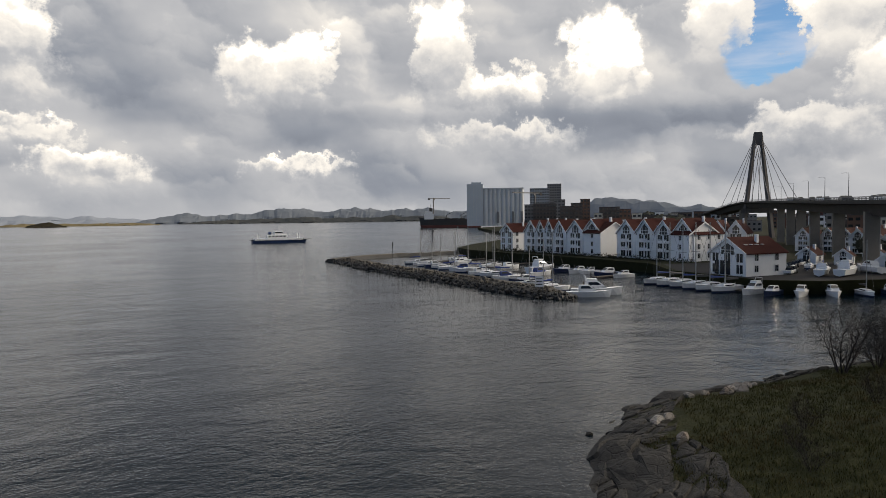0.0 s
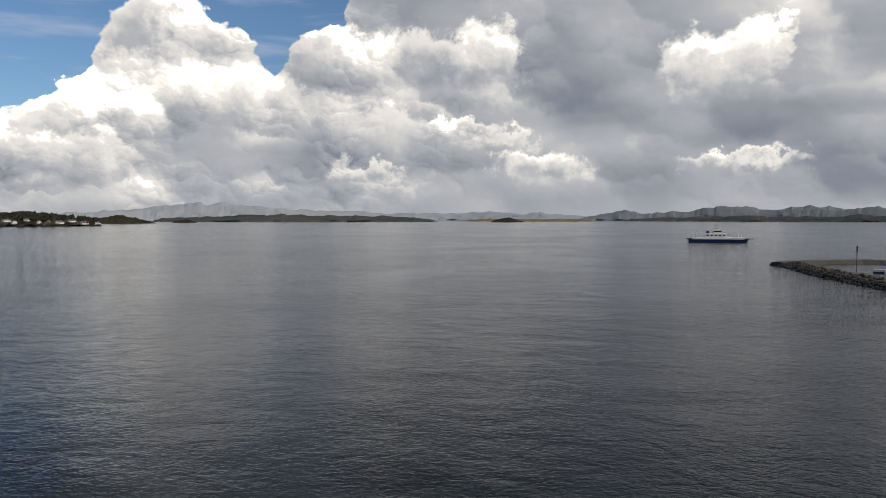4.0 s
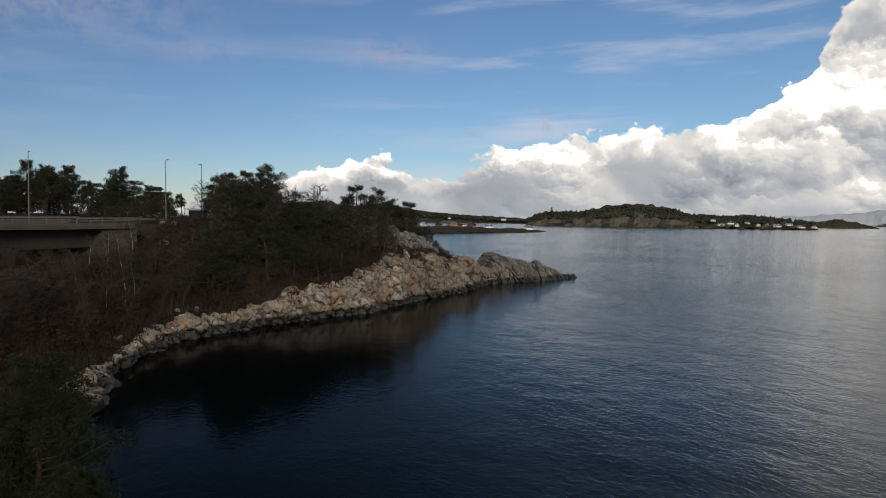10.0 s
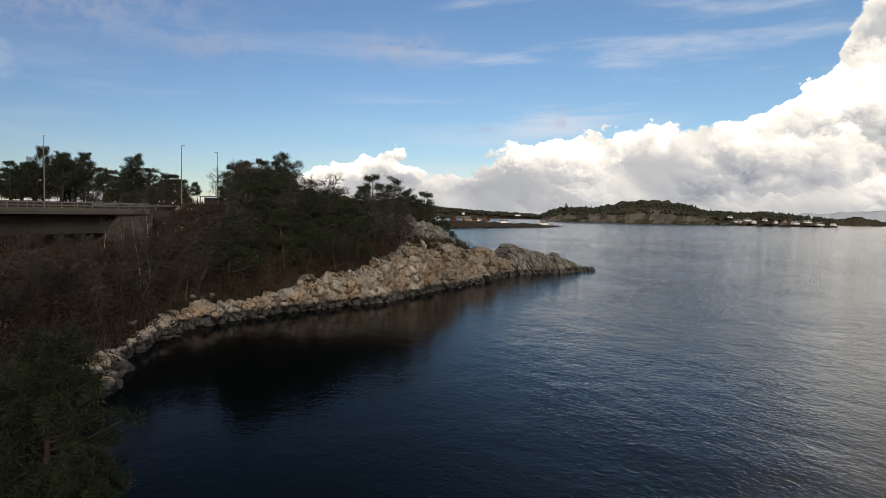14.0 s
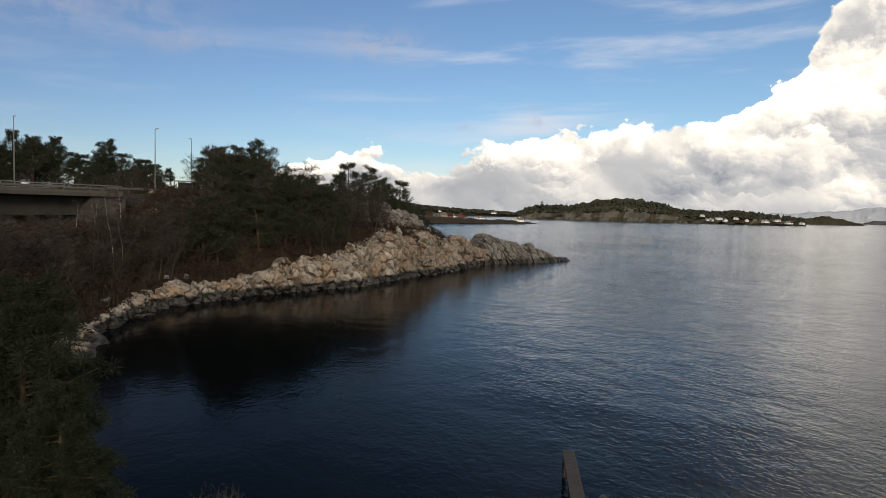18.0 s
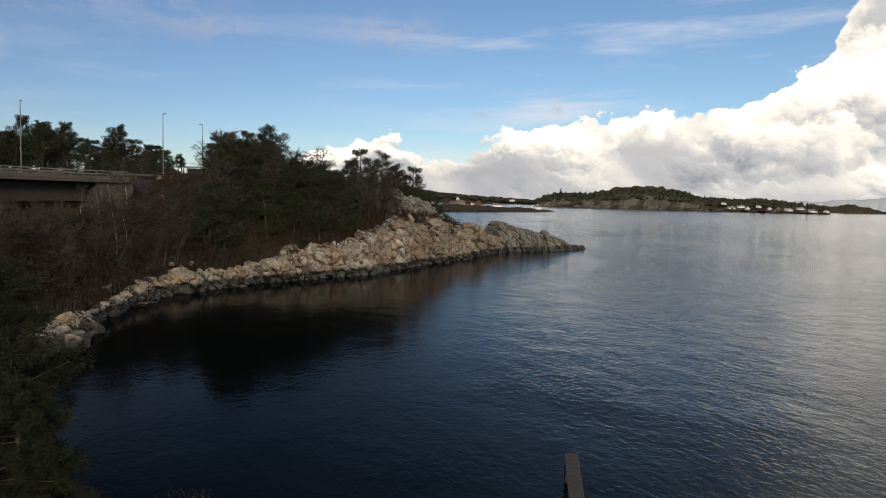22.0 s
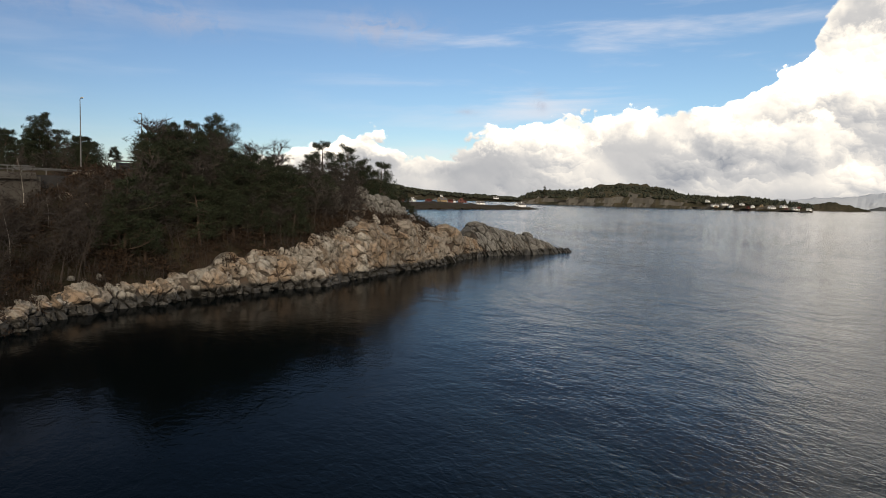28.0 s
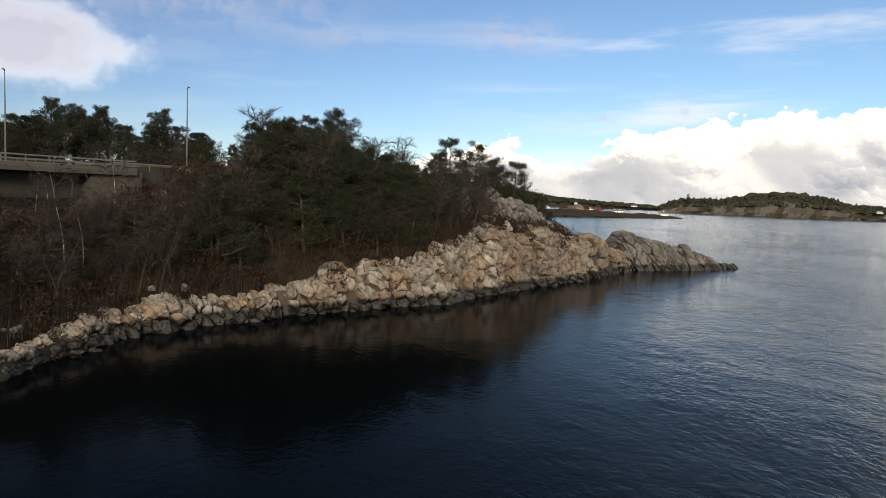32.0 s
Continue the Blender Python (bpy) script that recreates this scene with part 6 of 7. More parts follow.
    part("chimney", Mesh().box(w * 0.18, d * 0.55, top - 1.0, 0.6, 0.6, 1.7, bevel=0.05), wall_mat, root)
    return root


# quay ground behind the marina
QUAY = [(122, 290), (104, 262), (101, 240), (103, 212), (107, 190), (110, 165), (111, 143), (101, 124), (100.5, 97), (108, 91), (128, 86), (210, 70), (600, 30), (2300, 300), (2300, 1900), (1700, 2400), (700, 1500), (520, 900), (430, 870), (330, 760), (240, 500), (170, 350)]
quay = Mesh()
nq = len(QUAY)
quay.add([(x, y, 2.5) for x, y in QUAY] + [(x, y, -2) for x, y in QUAY], [tuple(range(nq))] + [(i, i + nq, (i + 1) % nq + nq, (i + 1) % nq) for i in range(nq)])
structure("quay", quay, M_LAWN, "grassy quay ground in front of the white houses", "ground")
paved = Mesh().add([(x, y, 2.504) for x, y in ((102, 123), (112, 140), (130, 138), (160, 120), (210, 80), (128, 86.5), (108, 91.5), (101, 97.5))], [tuple(range(8))])
structure("pavement", paved, M_ASPHALT, "grey paved yard beside the boat harbour", "pavement")
A, B = Vector((110.3, 230.7, 2.5)), Vector((125.1, 139.5, 2.5))
along_row = (B - A).normalized()
turn_row = math.degrees(math.atan2(along_row.y, along_row.x))
row_label = "white gabled wooden waterfront house with red roof and balconies"
proto = {}
for s, w, kind in ((0.19, 7.5, 1), (0.25, 5.2, 1), (0.302, 4.8, 1), (0.362, 6.4, 1), (0.447, 8.2, 1), (0.532, 8.0, 1), (0.692, 7.4, 1), (0.77, 7.1, 1), (0.845, 7.0, 1), (0.918, 7.0, 1)):
    m = Matrix.Translation(A + along_row * s * 92.4) @ pose(0, 0, 0, 0, 0, turn_row)
    if not proto:
        proto[1] = gable_house("waterfront_house", 7.2, 12, 7.3, 11.2, M_WHITE, M_ROOF, row_label, "white waterfront houses", 3, 2, True)
        proto[1].matrix_basis = m @ Matrix.Diagonal((w / 7.2, 1, 1, 1))
    else:
        copy_thing(proto[1], m @ Matrix.Diagonal((w / 7.2, 1, 1 + 0.02 * math.sin(s * 50), 1)))
end_house = gable_house("waterfront_house", 8.0, 12, 7.0, 10.0, M_WHITE, M_ROOF, "white wooden end house with a red roof and few windows", "white waterfront houses", 3, 2)
end_house.matrix_basis = Matrix.Translation(A + along_row * 2.5) @ pose(0, 0, 0, 0, 0, turn_row)
side_block = gable_house("waterfront_house", 12, 7.5, 7.2, 10.4, M_WHITE, M_ROOF, "white wooden link house with its red roof side to the water", "white waterfront houses", 3, 1, False, False, False)
side_block.matrix_basis = Matrix.Translation(A + along_row * 54.0 + Vector((4.5, 0, 0))) @ pose(0, 0, 0, 0, 0, turn_row + 90)
copy_thing(side_block, Matrix.Translation(A + along_row * 87.5 + Vector((4.5, 0, 0))) @ pose(0, 0, 0, 0, 0, turn_row + 90) @ Matrix.Diagonal((1, 0.8, 1, 1)))
for x, y in ((142.7, 161), (146, 158), (149.5, 154.5)):
    copy_thing(proto[1], pose(x, y, 2.5, 0, 0, turn_row + 25) @ Matrix.Diagonal((0.75, 0.8, 0.95, 1)))
for x, y, k in ((189, 166, 0.8), (193, 160, 0.8), (192, 153, 0.8), (189, 146.5, 0.8), (184, 138, 0.9), (182, 131, 0.8), (178, 124, 0.8)):
    copy_thing(proto[1], pose(x, y, 2.5, 0, 0, turn_row + 5) @ Matrix.Diagonal((0.7, 0.8, k * 0.85, 1)))
boathouse = gable_house("boat_house", 9.6, 11, 4.6, 7.6, M_WHITE, M_ROOF, "large white wooden boat house with a red roof and dark doors", "", 2, 3, False, True)
boathouse.matrix_basis = pose(102.6, 108.4, 2.5, 0, 0, -88)
for k in range(4):
    part("skylight", Mesh().box(2.6, 2.0 + k * 1.5, 6.22, 0.75, 0.6, 0.12), M_HULL_W, boathouse, "bright roof window")
shed = gable_house("shed", 4.2, 5, 2.5, 4.2, M_WHITE, M_ROOF, "small white shed with a gable roof in the boat yard", "sheds in the boat yard", 1, 1)
shed.matrix_basis = pose(140, 122, 2.5, 0, 0, -70)
for x, y, k in ((150, 112, 1.0), (153.5, 107, 1.0), (146, 117, 0.9), (133, 96, 1.1), (137, 93, 1.0)):
    copy_thing(shed, pose(x, y, 2.5, 0, 0, -60) @ Matrix.Diagonal((k, k, k, 1)))
# cottages on the spit and the far shores
cottage = gable_house("cottage", 7, 9, 3.2, 6.2, M_WHITE, M_SLATE, "small white cottage near the water", "far cottages", 1, 2)
red_cottage = gable_house("cottage", 8, 11, 3.4, 6.8, M_RED_HOUSE, M_ROOF, "small red wooden house near the water", "far cottages", 1, 3)
ochre_cottage = gable_house("cottage", 8, 11, 3.2, 6.4, M_OCHRE, M_SLATE, "small ochre wooden house near the water", "far cottages", 1, 3)
cottage.matrix_basis = pose(-640, 300, 2.2, 0, 0, 30) @ Matrix.Diagonal((0.8, 1.3, 0.75, 1))
red_cottage.matrix_basis = pose(-622, 232, 5.0, 0, 0, 60) @ Matrix.Diagonal((0.7, 0.7, 0.7, 1))
ochre_cottage.matrix_basis = pose(-616, 208, 5.5, 0, 0, 20) @ Matrix.Diagonal((0.7, 0.7, 0.7, 1))
for src_ob, spots in ((cottage, ((-626, 250, 5, 1.2), (-606, 178, 6.5, 1.3), (-660, 236, 6, 1), (-596, 150, 6.5, 1.2), (-1052, 896, 6, 2.0), (-1040, 908, 9, 1.8), (-1030, 922, 5, 2.2), (-1022, 936, 10, 1.7), (-1004, 948, 6, 1.9), (-985, 968, 5, 2.2), (-975, 984, 8, 1.8), (-962, 998, 4, 2.0), (-945, 1016, 4, 1.8), (-1060, 890, 14, 1.7), (-1620, 690, 8, 2.0), (-1660, 560, 9, 2))),
                      (red_cottage, ((-630, 222, 6, 1.1), (-612, 194, 6, 1.2), (-640, 240, 6, 1), (-604, 166, 6.5, 1), (-1012, 942, 4, 1.8), (-968, 990, 4, 1.6), (-955, 1006, 7, 1.6))),
                      (ochre_cottage, ((-636, 216, 6.4, 1.2), (-600, 160, 7, 1), (-648, 262, 5, 1), (-1046, 900, 4, 1.7), (-994, 958, 8, 1.7)))):
    for x, y, z, k in spots:
        k *= 0.58
        copy_thing(src_ob, pose(x, y, z - 0.9, 0, 0, (x * 7) % 90 - 20) @ Matrix.Diagonal((k, k, k, 1)))


# ---- town blocks ----
def block(x, y, w, top, mat, label, depth=14.0, roof=M_SLATE, far=False):
    """A flat-roofed building with rows of windows, its front towards the water."""
    turn = math.degrees(math.atan2(y, x)) - 90
    root = thing("town_building", label, "building", pose(x, y, 2.5, 0, 0, turn), "town buildings behind the harbour")
    h = top - 2.5
    part("wall", Mesh().box(0, depth / 2, 0, w, depth, h), mat, root)
    part("parapet", Mesh().box(0, depth / 2, h, w + 0.3, depth + 0.3, 0.4), roof, root)
    fl, n = max(2, int(h / 3.1)), max(2, int(w / 3.0))
    pane = Mesh().box(0, -0.05, 0, w / n * 0.62, 0.12, 1.6).data("window", M_GLASS)
    if far:                                         # too small to tell apart: one mesh
        all_panes = Mesh()
        for r in range(fl):
            for c in range(n):
                all_panes.box((c + 0.5) * w / n - w / 2, -0.05, r * h / fl + 0.9, w / n * 0.5, 0.12, 1.4)
        tagged(part("windows", all_panes, M_GLASS, root), kind="stuff")
        return root
    for r in range(fl):
        for c in range(n):
            part("window", pane, M_GLASS, root).location = ((c + 0.5) * w / n - w / 2, 0, r * h / fl + 0.9)
    return root


for x, y, w, top, mat, label in ((423, 772, 25, 51.6, M_BLUE_GREY, "tall grey concrete tower block by the harbour"), (442, 767, 18, 57.3, M_GREY_B, "tall grey lift tower on the harbour block"), (299, 566, 9, 26.4, M_GREY_B, "grey flat-roofed block of flats"),
                                 (302, 542, 21, 26.8, M_DARK_B, "dark brick block of flats"), (334, 570, 11, 31.1, M_GREY_B, "grey flat-roofed block of flats"), (288, 480, 11, 23.1, M_DARK_B, "dark brick block of flats"), (316, 510, 10, 26.4, M_DARK_B, "dark brick block of flats"),
                                 (349, 548, 9, 31, M_BROWN_B, "brown brick tower block in town"), (317, 462, 16, 22, M_DARK_B, "dark brick block of flats"), (350, 487, 10, 20.4, M_BROWN_B, "brown brick block behind the harbour"), (265, 400, 6, 16.9, M_CREAM, "cream town house behind the harbour")):
    block(x, y, w, top, mat, label)
for x, y, w, top, mat, label in ((310, 417, 7, 16.6, M_CREAM, "cream town house behind the harbour"), (305, 396, 9, 14.8, M_DARK_B, "dark brick town house behind the harbour"), (348, 439, 7, 17.4, M_WHITE, "white town house behind the harbour"), (304, 372, 9, 14.9, M_GREY_B, "grey town house behind the harbour"), (350, 412, 10, 16.6, M_DARK_B, "dark brick town house behind the harbour"),
                                 (346, 388, 13, 17.1, M_BROWN_B, "brown brick block behind the harbour"), (325, 353, 6, 14.9, M_WHITE, "white town house behind the harbour"), (320, 272, 8, 13.6, M_WHITE, "white block behind the bridge"), (333, 273, 6, 14.8, M_GREY_B, "grey block behind the bridge"),
                                 (332, 257, 10, 13.6, M_BROWN_B, "brown brick block behind the bridge"), (297, 238, 4, 11.4, M_DARK_B, "dark block behind the bridge"), (242, 178, 3, 13.1, M_CREAM, "cream block behind the bridge"), (322, 286, 10, 11.8, M_DARK_B, "dark block behind the bridge"), (320, 331, 13, 13.1, M_DARK_B, "dark block beside the bridge tower")):
    block(x, y, w, top, mat, label)
r9 = random.Random(9)
for k in range(95):
    a = radians(r9.uniform(-52, -29))
    rr = r9.uniform(520, 1100)
    block(-math.sin(a) * rr, math.cos(a) * rr, r9.uniform(7, 15), 2.5 + r9.uniform(6, 10) + (rr - 500) * 0.014, r9.choice((M_CREAM, M_WHITE, M_DARK_B, M_GREY_B, M_BROWN_B, M_RED_HOUSE)), "small town house on the slope behind the harbour", 10, far=True)
wood("town_trees", [(175, 190, 3), (240, 300, 6), (300, 380, 8), (360, 470, 10)], M_WOOD, 150, 160, 5.5, "dark bare trees between the town houses", 6, 2.0, 1.35)
wood("bridge_trees", [(165, 118, 3), (185, 140, 4), (200, 165, 4), (230, 200, 5)], M_WOOD, 90, 30, 3.6, "dark bare trees beneath the bridge", 7, 1.0, 1.3)

# grain silo: fluted bins and a lift tower
silo = thing("grain_silo", "tall pale grain silo with fluted concrete bins", "silo", pose(433, 901, 2.5, 0, 0, -25.6))
bin_m = Mesh().tube([(0, 0, 0), (0, 0, 54.5)], 3.75, 16).data("bin", M_SILO)
for k in range(9):
    for j in range(2):
        part("bin", bin_m, M_SILO, silo).location = (-26.4 + k * 6.6, 3.8 + j * 6.6, 0)
part("roof", Mesh().box(0, 7, 54.5, 60, 15, 1.6), M_SILO, silo)
lift = part("lift_tower", Mesh().box(-42, 8, 0, 24, 18, 62.5), M_SILO_SHADE, silo, "bluish lift tower")
part("lift_roof", Mesh().box(-40, 8, 62.5, 15, 14, 2.4), M_SILO_SHADE, lift)
for k in range(6):
    part("rib", Mesh().box(-52 + k * 4, -1.2, 0, 0.5, 0.5, 62), M_SILO, lift)
for x in (-8, 14, 27):
    part("hatch", Mesh().box(x, -0.4, 4, 3.4, 0.8, 17), M_GREY_B, silo)


# ---- ships ----
def hull(L, W, H, flare=0.25, stations=12, sheer=0.12, draft=0.5, stern=0.8, deck_only=False):
    """A boat's hull along +x: bow at +L/2."""
    m, rings = Mesh(), []
    for i in range(stations):
        f = i / (stations - 1)
        x = -L / 2 + L * f
        b = W / 2 * (stern + (1 - stern) * min(1, f * 2.2)) if f < 0.45 else W / 2 * max(0.02, 1 - ((f - 0.45) / 0.55) ** 2.2)
        top = H * (1 + sheer * max(0, (f - 0.35) / 0.65) ** 1.6)
        k = b * (1 - flare * (0.5 + f))
        rings.append([(x, -b, top), (x - 0.03 * L * (f > 0.9), -max(0.01, k), 0.0), (x - 0.05 * L * f, 0, -draft), (x - 0.03 * L * (f > 0.9), max(0.01, k), 0.0), (x, b, top), (x, 0, top + 0.02 * W)])
    return m.rings(rings)


ferry = thing("ferry", "small white and dark blue car ferry crossing the fjord", "ferry", pose(54, 455, 0, 0, 0, 2))
part("hull", hull(36, 9.5, 2.0, 0.1, 12, 0.05, 1.2, 0.75), M_FERRY_B, ferry, "dark blue hull")
part("bulwark", Mesh().box(-1, 0, 1.9, 31, 9.6, 1.1), M_HULL_W, ferry)
house = part("deck_house", Mesh().box(-2, 0, 3.0, 13, 7.5, 2.5, bevel=0.2), M_HULL_W, ferry)
part("wheel_house", Mesh().box(-1, 0, 5.5, 5.5, 5.5, 2.3, bevel=0.3), M_HULL_W, ferry)
for y in (-2.8, 2.8):
    part("window_band", Mesh().box(-1, y, 6.4, 4.8, 0.1, 0.9), M_GLASS, ferry)
for k in range(5):
    part("window", Mesh().box(-7 + k * 2.4, -3.78, 3.9, 1.3, 0.1, 0.9), M_GLASS, house)
part("mast", Mesh().tube([(-1.5, 0, 7.6), (-1.5, 0, 11.0)], 0.12, 6), M_DARK_STEEL, ferry)
part("funnel", Mesh().box(-6.5, 0, 5.5, 1.8, 2.2, 1.8, bevel=0.2), M_FERRY_B, ferry)
for x in (12.5, -14):
    for y in (-4, 4):
        part("ramp_post", Mesh().box(x, y, 2.4, 0.5, 0.5, 3.4), M_HULL_W, ferry)
for s in (-1, 1):
    part("ramp", Mesh().box(s * 17.6 + 0.5, 0, 2.0, 4.5, 6.5, 0.4), M_DARK_STEEL, ferry)
ship = thing("cargo_ship", "old dark cargo ship with red waterline moored by the silo", "ship", pose(384, 995, 0, 0, 0, 160))
part("hull", hull(98, 16, 13, 0.12, 14, 0.25, 2, 0.85), M_SHIP, ship)
part("waterline", hull(96, 15.9, 3.6, 0.02, 14, 0.0, 2, 0.85), M_SHIP_R, ship, "rusty red band at the waterline")
part("superstructure", Mesh().box(33, 0, 13, 15, 14, 9, bevel=0.4), M_HULL_W, ship)
part("bridge_deck", Mesh().box(34, 0, 22, 11, 15, 3.5, bevel=0.3), M_HULL_W, ship)
part("funnel", Mesh().box(30, 0, 25, 5, 5, 6.5, bevel=0.4), M_SHIP, ship)
for x in (5, -18):
    cr = part("deck_crane", Mesh().tube([(x, 0, 12), (x, 0, 20)], 0.8, 8), M_STEEL, ship)
    part("jib", Mesh().tube([(x, 0, 19.5), (x - 12, 0, 26)], 0.4, 6), M_STEEL, cr)
part("mast", Mesh().tube([(30, 0, 25.5), (30, 0, 37)], 0.35, 6), M_DARK_STEEL, ship)
for k in range(4):
    part("hatch", Mesh().box(-32 + k * 12, 0, 13, 9, 10, 1.6), M_SHIP, ship)
for x, y, h, t in ((362, 1010, 44, 20), (345, 640, 38, 200)):
    crane = thing("tower_crane", "thin tower crane on a building site", "crane", pose(x, y, 2, 0, 0, t))
    part("mast", Mesh().box(0, 0, 0, 1.2, 1.2, h), M_STEEL, crane)
    part("jib", Mesh().box(14, 0, h, 42, 0.9, 1.0), M_STEEL, crane)
    part("counterweight", Mesh().box(-9, 0, h - 2, 3, 1.4, 2.6), M_CONCRETE, crane)
    part("cab", Mesh().box(1.5, 0, h - 2.2, 1.6, 1.4, 2.0), M_STEEL, crane)


# ---- breakwater ----
OUT = [(45, 236), (46.3, 194), (49.7, 170), (53.3, 145), (55.7, 125), (58.1, 110), (62.3, 103.4)]
core = Mesh()
oc, _ = resample(OUT, 2.0)
ot = np.gradient(oc, axis=0)
ot /= np.linalg.norm(ot, axis=1)[:, None]
on = np.stack([-ot[:, 1], ot[:, 0]], 1)       # towards the basin
taper = lambda i: min(1.0, (len(oc) - i) / 6 + 0.2, i / 5 + 0.15)
core.rings([[tuple(c + n * a * (0.45 + 0.55 * taper(i))) + (z * taper(i) if z > 0 else z,) for a, z in ((0.6, -1.5), (1.6, 0.9), (3.2, 1.6), (6.6, 1.6), (9.5, -1.5))] for i, (c, n) in enumerate(zip(oc, on))])
breakwater = structure("breakwater", core, M_BLOCK, "breakwater of dumped grey rocks sheltering the marina", "breakwater")
rb = random.Random(3)
placed = 0
for ring_no in range(6):
    for i in range(0, len(oc)):
        if placed >= 300 or (ring_no > 3 and i % 2):
            continue
        a = (0.3, 1.3, 2.3, 3.4, 7.8, 5.2)[ring_no] * (0.45 + 0.55 * taper(i)) + rb.uniform(-.4, .4)
        z = (0.0, 0.55, 1.15, 1.6, 0.6, 1.6)[ring_no] * taper(i)
        c = oc[i] + on[i] * a + ot[i] * rb.uniform(-.8, .8)
        ob = new("rock", rb.choice(DARKR))
        ob.parent = breakwater
        k = rb.uniform(0.4, 0.95)
        ob.matrix_basis = pose(c[0], c[1], z, rb.uniform(0, 360), rb.uniform(0, 360), rb.uniform(0, 360)) @ Matrix.Diagonal((k, k * 0.85, k * 0.75, 1))
        placed += 1
gravel = Mesh()
for _ in range(700):
    i = rb.randrange(len(oc))
    a = rb.uniform(0.2, 4.6)
    c = oc[i] + on[i] * a * (0.45 + 0.55 * taper(i)) + ot[i] * rb.uniform(-1, 1)
    z = float(np.interp(a, (0.2, 1.6, 3.2, 5), (-0.1, 0.8, 1.55, 1.6))) * taper(i)
    me, k = rb.choice(DARKR), rb.uniform(0.2, 0.5)
    m = pose(c[0], c[1], z + 0.1, rb.uniform(0, 360), rb.uniform(0, 360), 0) @ Matrix.Diagonal((k, k * 0.85, k * 0.75, 1))
    gravel.add([m @ v.co for v in me.vertices], [tuple(p.vertices) for p in me.polygons])
tagged(part("small_rocks", gravel, M_BLOCK, breakwater), kind="stuff")
arm = Mesh()
ac, _ = resample([(45, 234), (60, 247), (74.8, 255), (100, 258.5), (112, 268)], 3.0)
at = np.gradient(ac, axis=0)
at /= np.linalg.norm(at, axis=1)[:, None]
arm.rings([[(c[0] - t[1] * a, c[1] + t[0] * a, z + 0.4 * float(hash2(np.array(i), np.array(j)))) for j, (a, z) in enumerate(((-4, -1.5), (-1.6, 1.0), (1.6, 1.0), (4, -1.5)))] for i, (c, t) in enumerate(zip(ac, at))])
structure("breakwater_arm", arm, M_BLOCK, "low rock arm closing the far side of the marina", "breakwater")
sign = thing("harbour_sign", "white harbour notice board on the breakwater end", "sign", pose(57.6, 106.0, 1.5, 0, 0, -28))
part("board", Mesh().box(0, 0, 1.0, 1.5, 0.08, 1.9), M_HULL_W, sign)
for k in range(3):
    part("text_bar", Mesh().box(0, -0.05, 1.35 + k * 0.5, 1.1, 0.03, 0.16), M_DARK_STEEL, sign)
for x in (-0.6, 0.6):
    part("leg", Mesh().box(x, 0.06, 0, 0.09, 0.09, 2.6), M_STEEL, sign)
pole = thing("beacon_pole", "thin dark beacon pole standing in the water", "beacon", pose(154.8, 434.7, 0))
part("shaft", Mesh().tube([(0, 0, -2), (0, 0, 6)], 0.35, 8), M_DARK_STEEL, pole)
part("topmark", Mesh().box(0, 0, 5.2, 1.4, 1.4, 1.8, bevel=0.2), M_DARK_STEEL, pole)
for x, y, h in ((63.9, 221, 7),):
    copy_thing(pole, pose(x, y, 0) @ Matrix.Diagonal((0.25, 0.25, h / 7, 1)))


